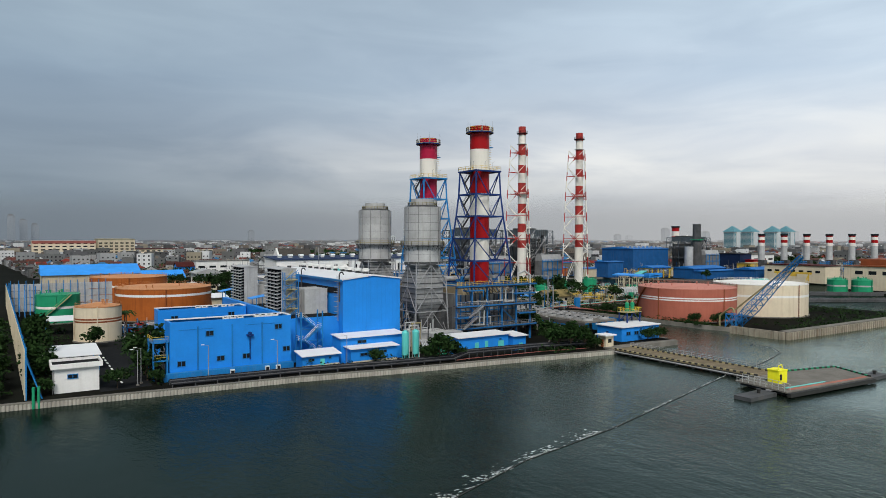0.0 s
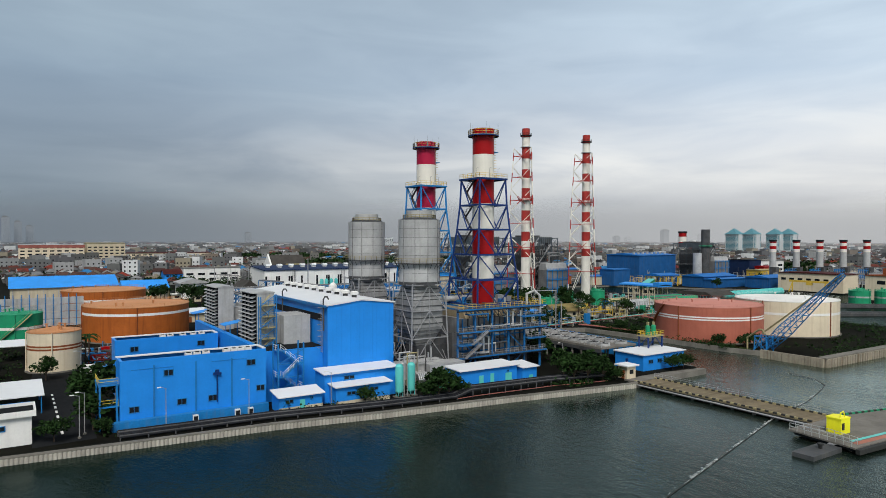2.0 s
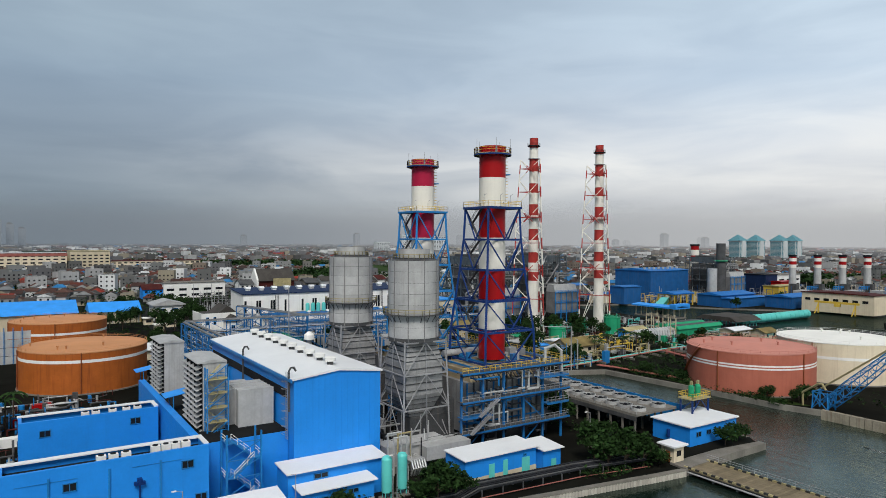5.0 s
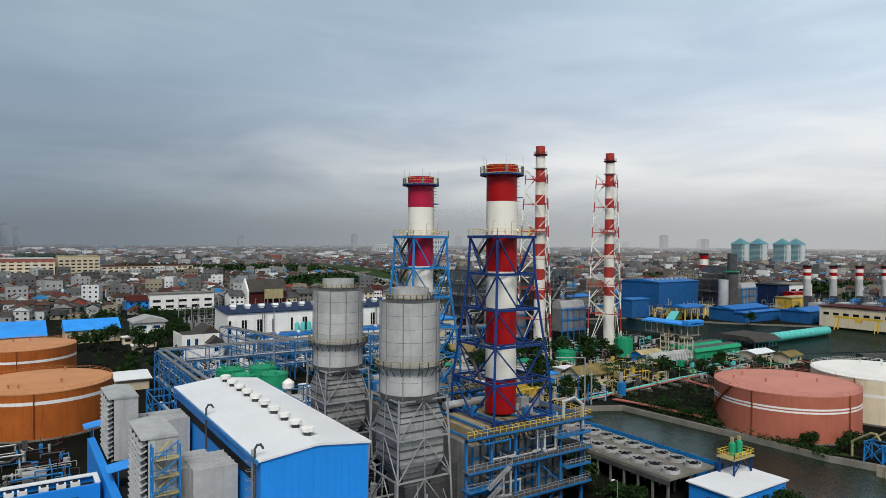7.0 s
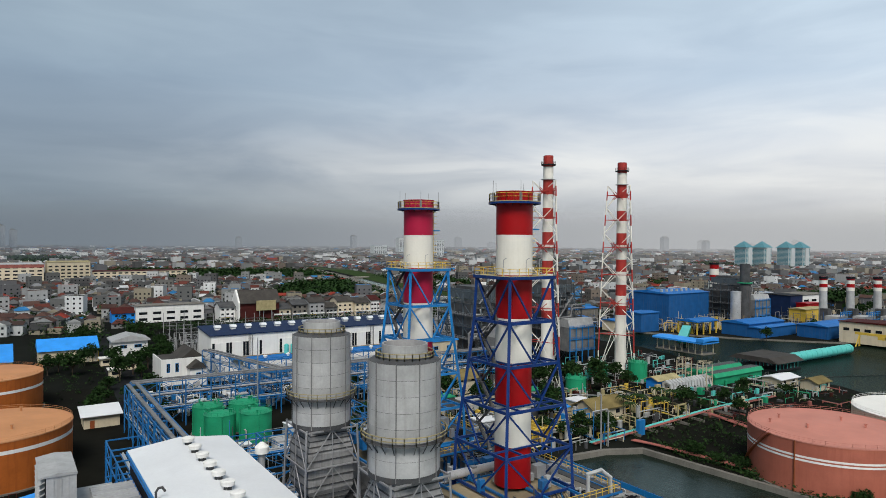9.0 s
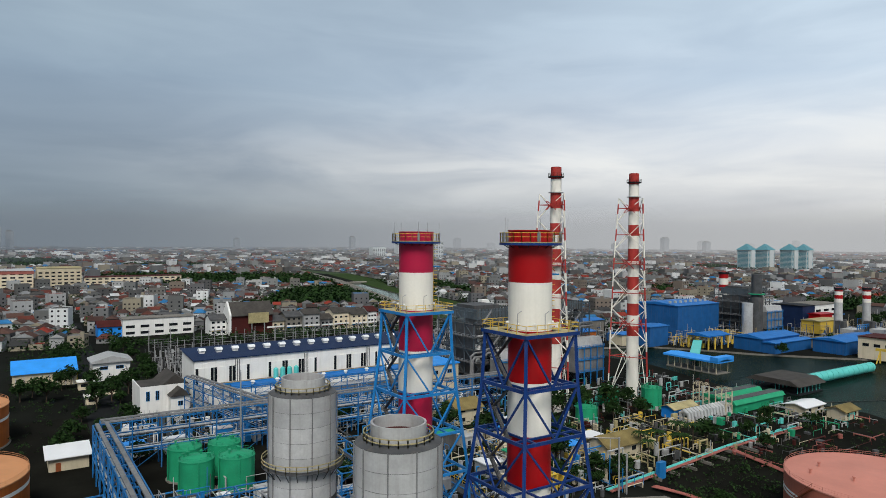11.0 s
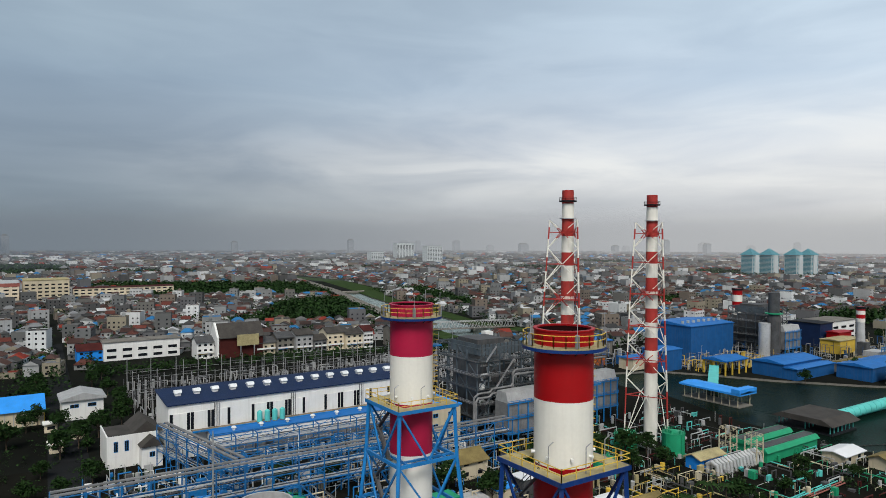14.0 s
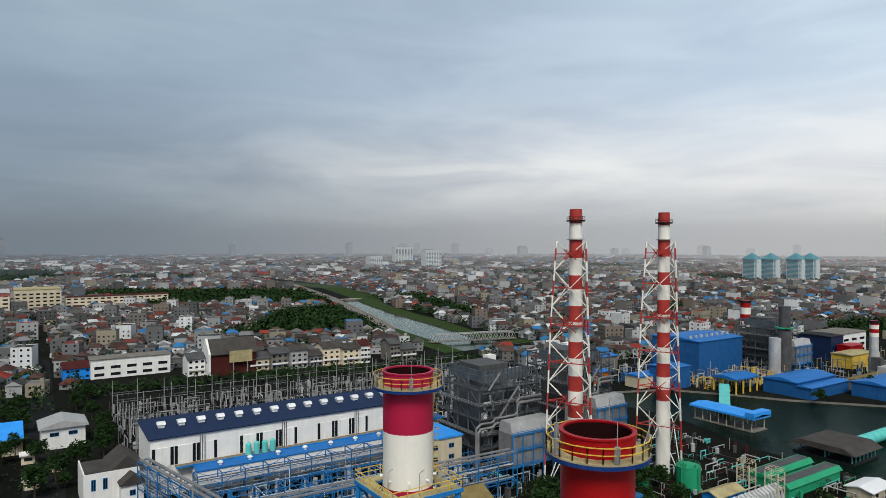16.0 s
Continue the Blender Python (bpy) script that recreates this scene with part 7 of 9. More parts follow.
# ---- older boiler house behind the chimneys ----
def old_boiler(x0, y0, x1, y1, h, seed):
    b = thing("steel_boiler_house", (x0 + x1) / 2, (y0 + y1) / 2, 0, "grey open steel boiler structure with platforms and ducts", "boiler house", "old boiler houses")
    rn_ = random.Random(seed)
    nx, ny, nz = 6, 5, 7
    xs = [x0 + (x1 - x0) * i / (nx - 1) for i in range(nx)]
    ys = [y0 + (y1 - y0) * j / (ny - 1) for j in range(ny)]
    zs = [h * k / nz for k in range(nz + 1)]
    for i, x in enumerate(xs):
        for j, y in enumerate(ys):
            if i in (0, nx - 1) or j in (0, ny - 1):
                part("column", S().box(x - 0.2, y - 0.2, 0, x + 0.2, y + 0.2, h - (4.5 if (i + j) % 3 == 0 else 0)), BLUE_GREY, b)
    for k in range(1, nz + 1):
        z = zs[k]
        out = 1.4 if k % 2 else 0.5
        part("floor_frame", S().rail([(x0, y0, z - 0.5), (x1, y0, z - 0.5), (x1, y1, z - 0.5), (x0, y1, z - 0.5)], 0.4, 0.26, 40, True), BLUE_GREY, b)
        if k < nz:
            part("platform", S().box(x0 - out, y0 - out, z - 0.1, x1 + 0.8, y0 + 1.0, z + 0.05).box(x0 - out, y0 + 1.0, z - 0.1, x0 + 1.0, y1, z + 0.05), GALV_DARK, b)
            part("platform_rail", S().rail([(x0 - out, y1, z), (x0 - out, y0 - out, z), (x1 + 0.8, y0 - out, z)], 1.1, 0.08, 1.8), STEEL if k % 2 else BLUE_GREY, b)
    for k in range(nz):
        for i in range(nx - 1):
            if (i + k) % 2 == 0:
                part("brace", S().beam((xs[i], y0, zs[k]), (xs[i + 1], y0, zs[k + 1]), 0.18).beam((xs[i + 1], y0, zs[k]), (xs[i], y0, zs[k + 1]), 0.18), BLUE_GREY, b)
        for j in range(ny - 1):
            if (j + k) % 2:
                part("brace", S().beam((x0, ys[j], zs[k]), (x0, ys[j + 1], zs[k + 1]), 0.18), BLUE_GREY, b)
        xa = x0 + 3 + (k % 3) * 4
        part("stair_flight", S().beam((xa, y0 - 1.0, zs[k]), (xa + 4.2, y0 - 1.0, zs[k + 1]), 0.7, 0.14).rail([(xa, y0 - 1.4, zs[k]), (xa + 4.2, y0 - 1.4, zs[k + 1])], 1.0, 0.06, 1.5), STEEL, b)
    part("furnace", S().box(x0 + 4.5, y0 + 4, 6, x1 - 4.5, y1 - 3, h - 5), GALV_DARK, b)
    for k in range(5):
        z = 9 + k * 4.2
        part("furnace_band", S().box(x0 + 4.3, y0 + 3.8, z, x1 - 4.3, y0 + 4.0, z + 0.5), DUCT, b)
    part("louvre_wall", S().box(x0 + 4, y0 + 3.6, h - 3.4, x1 - 1, y0 + 3.9, h + 0.4).box(x0 + 4, y0 + 3.9, h - 3.4, x0 + 4.3, y1 - 2, h + 0.4), BLUE_GREY, b, "blue-grey louvre band under the roof")
    for k in range(12):
        x = x0 + 4.5 + k * (x1 - x0 - 6) / 11
        part("louvre_post", S().box(x - 0.12, y0 + 3.35, h - 3.6, x + 0.12, y0 + 3.6, h + 0.7), GALV_DARK, b)
    part("roof_house", S().box(x0 + 6, y0 + 8, h - 2, x1 - 6, y1 - 4, h + 1.4), GALV_DARK, b)
    part("vent_hut", S().box(x1 - 6, y1 - 5, h - 1, x1 - 2.5, y1 - 2, h + 2.2), WHITE, b)
    # precipitator casing before the frame
    part("duct_box", S().box(x0 + 6, y0 - 9, 5, x1 - 1, y0 - 2.2, 15.5), DUCT, b)
    part("duct_hood", S().along_x([(y0 - 9, 15.5), (y0 - 2.2, 15.5), (y0 - 3.4, 19), (y0 - 7.8, 19)], x0 + 6, x1 - 1), GALV, b, "pale grey bevelled casing hood")
    for z in (5.2, 10.2, 15.2):
        part("duct_frame", S().rail([(x0 + 5.6, y0 - 9.5, z), (x1 - 0.6, y0 - 9.5, z)], 1.0, 0.12, 2.4).beam((x0 + 5.6, y0 - 9.3, z), (x1 - 0.6, y0 - 9.3, z), 0.3), BLUE_STEEL, b, "blue walkway frame")
    for k in range(5):
        x = x0 + 6 + k * (x1 - x0 - 7) / 4
        part("duct_column", S().box(x - 0.18, y0 - 9.5, 0, x + 0.18, y0 - 9.15, 15.5), BLUE_STEEL, b)
    for r_, dz in ((0.42, 0), (0.36, 1.6)):
        part("main_pipe", S().pipe([(x0 - 1.8 - dz * 0.5, y0 - 1.8, 0.2), (x0 - 1.8 - dz * 0.5, y0 - 1.8, 15.5 + dz), (x0 - 0.8, y0 - 1.8, 16.6 + dz), (x0 + 4, y0 - 1.8, 16.6 + dz), (x0 + 5, y0 - 1.8, 17.6 + dz), (x0 + 13, y0 - 1.8, 17.6 + dz), (x0 + 14, y0 - 1.8, 18.6 + dz), (x0 + 14, y0 - 1.8, 22 + dz), (x0 + 15, y0 - 1.8, 23 + dz), (x1, y0 - 1.8, 23 + dz)], r_, 10), DUCT, b, "thick silver bent pipe")
    for k in range(26):
        x, y, z = rn_.uniform(x0 + 0.5, x1 - 3), y0 + rn_.uniform(0.6, 3.4), rn_.uniform(3, h - 4)
        part("pipe", S().pipe([(x, y, z - rn_.uniform(1, 4)), (x, y, z), (x + rn_.uniform(1.5, 5), y, z), (x + rn_.uniform(1.5, 5), y + 1, z + rn_.uniform(1, 3))], rn_.choice((0.12, 0.18, 0.28, 0.4)), 7), rn_.choice((PIPE, GALV, STEEL, GALV_DARK, BLUE_GREY)), b)
    for k in range(10):
        x, z, w = rn_.uniform(x0 + 1, x1 - 3), zs[rn_.randint(1, nz - 1)], rn_.uniform(0.8, 2.0)
        part("valve_box", S().box(x, y0 + 0.4, z + 0.05, x + w, y0 + 0.4 + w * 0.7, z + rn_.uniform(0.9, 2.2)), rn_.choice((GALV, DUCT, DARK, WHITE)), b)
    return b


old_boiler(204, 292, 228, 316, 33, 3)
old_boiler(250, 300, 272, 322, 33, 6)
pbh = thing("turbine_store", 188, 300, 0, "plain beige rendered plant building", "industrial building")
part("wall", S().box(186, 296, 0, 200, 312, 14), BEIGE, pbh)
part("roof", S().box(185.6, 295.6, 14, 200.4, 312.4, 14.5), BLUE_ROOF, pbh)
for z in (4, 8, 11.5):
    window(pbh, 190, 296, z, 2.0, 1.4)
    window(pbh, 196, 296, z, 2.0, 1.4)
for i in range(10):
    x, y = 160 + (i % 5) * 9, 226 + (i // 5) * 22
    cb = thing("plant_cabin", x, y, 0, "grey plant cabin with a flat roof", "cabin", "plant cabins")
    part("cabin_body", S().box(x, y, 0, x + 6, y + 5, 3.2 + (i % 3)), (GALV, BEIGE, GALV_DARK)[i % 3], cb)
    part("roof", S().box(x - 0.3, y - 0.3, 3.2 + (i % 3), x + 6.3, y + 5.3, 3.5 + (i % 3)), (WHITE_ROOF, GREEN, GALV, BLUE_ROOF)[i % 4], cb)
    part("door", S().box(x + 1, y - 0.06, 0, x + 2, y + 0.02, 2.1), DARK, cb)


# ---- switchyard ----
for j in range(6):
    y = 366 + j * 15
    for i in range(9):
        x = 118 + i * 21
        gtr = thing("switchyard_gantry", x, y, 0, "grey switchyard gantry with insulators", "gantry", "switchyard gantries")
        for dx in (0, 10):
            h = 12.5 + ((i * 7 + j * 3) % 4)
            part("mast", S().cyl(x + dx, y, 0, h, 0.24, 0.14, n=7), STEEL, gtr)
        part("cross_beam", S().box(x - 1, y - 0.14, 9.9, x + 11, y + 0.14, 10.2), GALV_DARK, gtr)
        for k in range(4):
            part("insulator", S().cyl(x + 1.5 + k * 2.5, y, 8.2, 9.8, 0.16, n=6), GALV_DARK, gtr)
            part("breaker", S().box(x + 1 + k * 2.5, y + 5, 0, x + 1.5 + k * 2.5, y + 5.5, 4.0), GALV, gtr)
        part("busbar", S().rod((x, y + 5.2, 8.0), (x + 21, y + 5.2, 8.0), 0.07, 5), GALV, gtr)

# ---- inlet: landing stage, floating canopy, conveyors ----
ls = thing("landing_stage", 334, 290, SEA, "landing stage on piles with a bright blue canopy", "landing stage")
part("stage_deck", S().box(329, 276, -1.3, 339, 304, -0.6), CONCRETE, ls)
for i in range(8):
    for x in (329.6, 338.4):
        part("pile", S().cyl(x, 277 + i * 3.75, -6, -1.2, 0.35, n=8), GALV_DARK, ls)
        part("canopy_post", S().box(x - 0.15, 276.9 + i * 3.75, -0.6, x + 0.15, 277.2 + i * 3.75, 4.6), BEIGE, ls)
part("canopy_roof", S().along_y([(327.8, 4.4), (340, 4.4), (340, 5.2), (334, 5.9), (327.8, 5.2)], 275, 305), BLUE_ROOF, ls)
part("canopy_end", S().box(327.8, 275, 5, 340, 279, 7), BLUE_ROOF, ls)
cv = thing("green_gangway", 352, 304, SEA, "green covered gangway to the far bank", "gangway")
part("gangway_hull", S().beam((337, 294, 3.2), (376, 320, 4.0), 4.2, 2.6), GREEN, cv)
part("gangway_roof", S().beam((337, 294, 4.7), (376, 320, 5.5), 4.6, 0.3), TEAL, cv)
for i in range(4):
    x, y = 342 + i * 9, 297.5 + i * 6
    part("pile", S().cyl(x, y, -6, 2.2, 0.35, n=8), GALV_DARK, cv)
fc = thing("floating_pier", 329, 244, SEA, "dark canopied floating pier on the inlet", "pier")
part("pontoon", S().box(320, 234, SEA - 0.5, 338, 255, SEA + 0.6), DARK, fc)
part("canopy_roof", S().along_x([(233, 2.6), (256, 2.6), (252, 4.6), (237, 4.6)], 318.5, 339), ROOF_DARK, fc)
for i in range(7):
    for y in (235, 244, 254):
        part("canopy_post", S().box(320.5 + i * 2.8, y - 0.12, SEA + 0.5, 320.8 + i * 2.8, y + 0.12, 2.8), TEAL, fc)
tb = thing("covered_conveyor", 366, 240, SEA, "long turquoise ribbed conveyor cover over the inlet", "conveyor")
for i in range(28):
    p, q = Vector((336 + i * 2.2, 243 - i * 0.02, 1.4)), Vector((338.1 + i * 2.2, 243 - i * 0.02, 1.4))
    part("cover_rib", S().rod(p, q, 2.3 if i % 2 else 2.2, 14), TEAL, tb)
for i in range(6):
    part("pile", S().cyl(340 + i * 11, 243, -6, 0, 0.5, n=8), GALV_DARK, tb)
bl = thing("inlet_boom", 330, 215, SEA, "line of small dark floats on the inlet", "boom")
for i in range(40):
    part("float", S().cyl(311 + i * 2.5, 226 - i * 1.1, SEA - 0.2, SEA + 0.25, 0.45, n=8), HAZARD, bl)
part("line", S().pipe([(311, 226, SEA + 0.05), (411, 182, SEA + 0.05)], 0.1, 6), HAZARD, bl)


# ---- small works: mazes of low pipes, cables and crates ----
def maze(name, x0, y0, x1, y1, n, top, mats, label, seed):
    """Low orthogonal pipes and boxes too small to tell apart, in one mesh a colour."""
    rn_ = random.Random(seed)
    shs = [S() for _ in mats]
    for _ in range(n):
        sh = rn_.choice(shs)
        x, y, z = rn_.uniform(x0, x1), rn_.uniform(y0, y1), rn_.uniform(0.2, top)
        l = rn_.uniform(1.5, 9)
        k = rn_.random()
        r = rn_.choice((0.08, 0.12, 0.2))
        if k < 0.36:
            sh.pipe([(x, y, 0.0), (x, y, z), (min(x + l, x1), y, z), (min(x + l, x1), y, 0.0)], r, 6)
        elif k < 0.66:
            sh.pipe([(x, y, 0.0), (x, y, z), (x, min(y + l, y1), z), (x, min(y + l, y1), 0.0)], r, 6)
        elif k < 0.80:
            sh.cyl(x, y, 0, z * 0.8 + 0.6, rn_.uniform(0.3, 0.8), n=10)
        elif k < 0.9:
            sh.beam((x, y, 0), (x, y, top * rn_.uniform(1, 1.7)), 0.16)
        else:
            w, d, h = rn_.uniform(0.6, 2.4), rn_.uniform(0.6, 2.2), rn_.uniform(0.6, top)
            sh.box(x, y, 0, x + w, y + d, h)
    for sh, m_ in zip(shs, mats):
        tagged(part(name, sh, m_), label, "pipework", kind="stuff")


maze("gas_pipe_maze", 168, 204, 244, 246, 230, 2.6, (YELLOW, DULL_YELLOW, PIPE, BEIGE, GALV_DARK), "low yellow and grey pipes of the gas yard", 2)
maze("chimney_yard_pipes", 200, 244, 300, 292, 260, 3.0, (GALV, GALV_DARK, TEAL, PIPE, RUST), "low grey pipes and crates round the chimneys", 3)
maze("inlet_yard_pipes", 244, 198, 303, 244, 200, 2.4, (GALV, BEIGE, GREEN, GALV_DARK, TEAL), "pipes and crates in the inlet yard", 4)
maze("rack_yard_pipes", 84, 202, 134, 252, 260, 4.5, (BLUE_STEEL, GALV, PIPE, GALV_DARK), "dense blue and grey pipes behind the boilers", 5)
maze("rack_yard_pipes", 88, 286, 204, 324, 420, 4.5, (BLUE_STEEL, GALV, PIPE, GALV_DARK, WHITE), "dense blue and grey pipes before the white building", 6)
maze("boiler_yard_pipes", 135, 200, 200, 296, 420, 4.5, (BLUE_STEEL, GALV, BEIGE, GALV_DARK, PIPE), "dense plant pipework beside the boilers", 7)
maze("turbine_foot_pipes", 83.5, 146, 101, 200, 240, 5.0, (GALV, GALV_DARK, PIPE, DARK), "dark pipework at the foot of the silencers", 8)
maze("tank_bund_pipes", 27, 182, 52, 240, 150, 2.2, (GALV_DARK, PIPE, RUST, BLUE_STEEL), "pipes and pumps beside the orange tank", 9)
maze("switchyard_gear", 114, 358, 328, 452, 900, 5.0, (GALV_DARK, STEEL, GALV), "dense switchgear and cable posts", 10)
maze("far_station_gear", 378, 322, 470, 350, 320, 6.0, (GALV_DARK, BEIGE, FAR_BLUE, YELLOW, GALV), "machinery between the far halls", 11)
maze("far_station_gear", 446, 232, 620, 330, 700, 7.0, (GALV_DARK, BEIGE, FAR_BLUE, GALV, STEEL), "machinery round the far stacks", 12)
maze("far_station_gear", 335, 364, 640, 400, 520, 5.0, (GALV_DARK, CONCRETE, FAR_BLUE, GALV), "yards behind the far halls", 13)
maze("bund_gear", 226, 168, 300, 204, 120, 1.4, (RED_PIPE, GALV_DARK, RUST), "low red pipes in the tank bund", 14)

# ---- the far power station ----
def block(name, x0, y0, x1, y1, h, wall, roofm, label, rise=1.0, wins=0, cat="industrial building", group=""):
    b = thing(name, (x0 + x1) / 2, (y0 + y1) / 2, 0, label, cat, group)
    part("wall", S().box(x0, y0, 0, x1, y1, h), wall, b)
    part("roof", S().along_x([(y0 - 0.5, h), (y1 + 0.5, h), (y1 + 0.5, h + 0.3), ((y0 + y1) / 2, h + rise + 0.3), (y0 - 0.5, h + 0.3)], x0 - 0.5, x1 + 0.5), roofm, b)
    for i in range(wins):
        x = x0 + (i + 0.5) * (x1 - x0) / wins
        for k in range(max(1, int(h / 4))):
            part("window", S().box(x - (x1 - x0) / wins * 0.3, y0 - 0.08, 1.4 + k * 3.8, x + (x1 - x0) / wins * 0.3, y0 + 0.02, 3.0 + k * 3.8), GLASS_DARK, b)
    return b


b1 = block("generator_hall", 401, 352, 442, 384, 20, FAR_BLUE, FAR_BLUE_ROOF, "large blue clad generator hall of the far station", 1.5)
for i in range(8):
    part("roof_vent", S().cyl(404 + i * 5.0, 360, 20.5, 22.5, 0.9, n=10), GALV, b1)
block("blue_store", 362, 341, 378, 354, 11, FAR_BLUE, FAR_BLUE_ROOF, "blue clad cube-shaped store", 0.5)
block("blue_workshop", 400, 297, 436, 314, 7.0, FAR_BLUE, FAR_BLUE_ROOF, "blue workshop with a bright blue roof", 1.6)
block("blue_workshop_annex", 400, 290, 436, 296.8, 5.5, FAR_BLUE, FAR_BLUE_ROOF, "low blue annex at the bank", 0.6)
block("blue_workshop", 428, 268, 470, 285, 6.8, FAR_BLUE, FAR_BLUE_ROOF, "blue workshop by the inlet", 1.4)
block("pale_workshop", 440, 284, 470, 294, 5.0, CONCRETE, OCHRE_ROOF, "pale workshop with a dull roof", 1.0)
yb2 = block("station_office", 428, 222, 446, 262, 11, CREAM, RUST, "cream station building with a brown roof band", 0.6)
for i in range(7):
    part("window", S().box(427.9, 225 + i * 5.3, 6.5, 428.05, 228 + i * 5.3, 8.0), GLASS_DARK, yb2)
yg = thing("yellow_gantry_crane", 420, 236, 0, "yellow gantry crane on the far quay", "crane")
for y in (228, 248):
    part("crane_leg", S().beam((420, y, 0), (420, y, 6), 0.6).beam((416, y, 0), (420, y, 6), 0.4), YELLOW, yg)
part("crane_girder", S().box(419.5, 226, 6, 420.6, 250, 7.2), YELLOW, yg)
part("crane_cab", S().box(419, 236, 4.4, 421, 239, 6), YELLOW, yg)
cn = thing("loading_canopy", 388, 325, 0, "bright blue canopy over yellow steel frames", "canopy")
part("canopy_roof", S().along_x([(316, 7.2), (330, 7.2), (330, 7.8), (323, 9), (316, 7.8)], 380, 400), FAR_BLUE_ROOF, cn)
for x in (381, 387, 393, 399):
    part("canopy_frame", S().box(x - 0.3, 316.5, 0, x + 0.3, 317.1, 7.3).box(x - 0.3, 329, 0, x + 0.3, 329.6, 7.3).box(x - 0.3, 316.5, 6.6, x + 0.3, 329.6, 7.3), YELLOW, cn)
for i, (x0, y0, x1, y1, h) in enumerate(((352, 352, 372, 362, 6), (330, 372, 352, 384, 6), (344, 392, 380, 404, 9))):
    block("blue_canopy_shed", x0, y0, x1, y1, h, (BEIGE, ORANGE, CONCRETE)[i], FAR_BLUE_ROOF, "shed with a bright blue sheet roof", 0.8, group="far sheds")


fq = block("quay_warehouse", 398, 150, 440, 196, 13.0, CREAM, BROWN, "beige quay warehouse with a brown upper storey", 0.6)
part("upper_storey", S().box(404, 156, 13.6, 436, 190, 17.0), BROWN, fq, "brown clad upper storey")
for i in range(5):
    part("window", S().box(397.9, 158 + i * 7, 8.6, 398.05, 162 + i * 7, 10.6), GLASS_DARK, fq)
for x, y in ((371, 186), (378, 177), (388, 164)):
    tank("quay_tank", x, y, 4.9, 6.6, GREEN, GREEN, GALV, 3.2, "bright green round tank on the far quay", "quay tanks", 1.3, two=False, rows=3)


def banded_stack(x, y, h, r, body, label, bands=4, span=9.0, flare=0.0):
    s = thing("banded_stack", x, y, 0, label, "chimney", "far stacks")
    part("shaft", S().cyl(x, y, 0, h - span, r + flare, r, n=24, top=False), body, s)
    for k in range(bands):
        part("stack_band", S().cyl(x, y, h - span + k * span / bands, h - span + (k + 1) * span / bands, r + 0.12, n=24, low=False, top=k == bands - 1), STACK_RED if (bands - k) % 2 else STACK_WHITE, s)
    part("rim", S().tube(x, y, h - 1.2, h + 0.1, r + 0.5, 0.4, 24), DARK, s)
    return s


for k in range(7):
    banded_stack(486 + 14.5 * k, 300 - 9.5 * k, 31.8, 2.2, GALV, "grey stack with red and white bands at the top", flare=0.5)
    gx, gy_ = 482 + 14.5 * k, 296 - 9.5 * k
    u = thing("gas_turbine_unit", gx, gy_, 0, "grey gas turbine unit with blue frames", "turbine unit", "far turbine units")
    part("unit_casing", S().box(gx - 6, gy_ - 10, 0, gx + 6, gy_ - 2, 8), GALV, u)
    part("unit_duct", S().box(gx - 2, gy_ - 2, 3, gx + 2, gy_ + 3, 12), GALV_DARK, u)
    part("unit_frame", S().rail([(gx - 7, gy_ - 12, 4), (gx + 7, gy_ - 12, 4), (gx + 7, gy_ - 12, 8.5), (gx - 7, gy_ - 12, 8.5)], 2.5, 0.4, 3), BLUE_STEEL, u)
banded_stack(473.7, 369.9, 38.5, 3.0, GALV_DARK, "tall stack with broad red and white bands", 4, 17)
os_ = thing("steel_stack", 444.2, 326, 0, "dark grey steel stack of the far station", "chimney", "far stacks")
part("shaft", S().cyl(448, 330, 0, 26, 3.6, n=24).cyl(448, 330, 26, 39.5, 3.1, n=24), GALV_DARK, os_)
part("platform", S().tube(448, 330, 27, 27.6, 4.8, 1.6, 20), GREEN, os_)
part("silencer", S().cyl(440, 331, 0, 22, 3.2, n=20), PIPE, os_)
old_boiler(452, 338, 476, 362, 29, 12)
block("station_admin", 536, 346, 580, 366, 14, WHITE, CONCRETE, "pale administration building with dark glass", 0.4, 4)
block("dark_glass_hall", 520, 340, 536, 362, 15, NAVY, DARK, "dark blue glazed hall", 0.3)
block("yellow_store", 500, 318, 526, 330, 8, YELLOW, DULL_YELLOW, "yellow painted store building by stacks", 0.6)
block("red_store", 524, 330, 540, 338, 10, STACK_RED, STACK_RED, "red clad flat-roofed store building", 0.4)
solid("far_station_ground", S().prism([(330, 362), (366, 348), (384, 321), (396, 300), (422, 269), (472, 218), (640, 200), (640, 400), (330, 410)], -0.5, 0.04), CITY_GROUND, "grey ground of the far station", "yard", kind="structure")


# ---- trees ----
def leaf_cloud(sh, rn_, c, r, n, size):
    """Many small leaf blades scattered through a lump of the crown."""
    for _ in range(n):
        d = Vector((rn_.gauss(0, 1), rn_.gauss(0, 1), rn_.gauss(0, 0.8)))
        d = d.normalized() * r * (rn_.random() ** 0.4)
        p = c + d
        a = Vector((rn_.gauss(0, 1), rn_.gauss(0, 1), rn_.gauss(0, 0.6))).normalized()
        b = a.cross(Vector((rn_.gauss(0, 1), rn_.gauss(0, 1), rn_.gauss(0, 1)))).normalized()
        s = size * rn_.uniform(0.6, 1.3)
        sh.add([p - a * s, p - b * s * 0.5, p + a * s, p + b * s * 0.5], [(0, 1, 2, 3)])


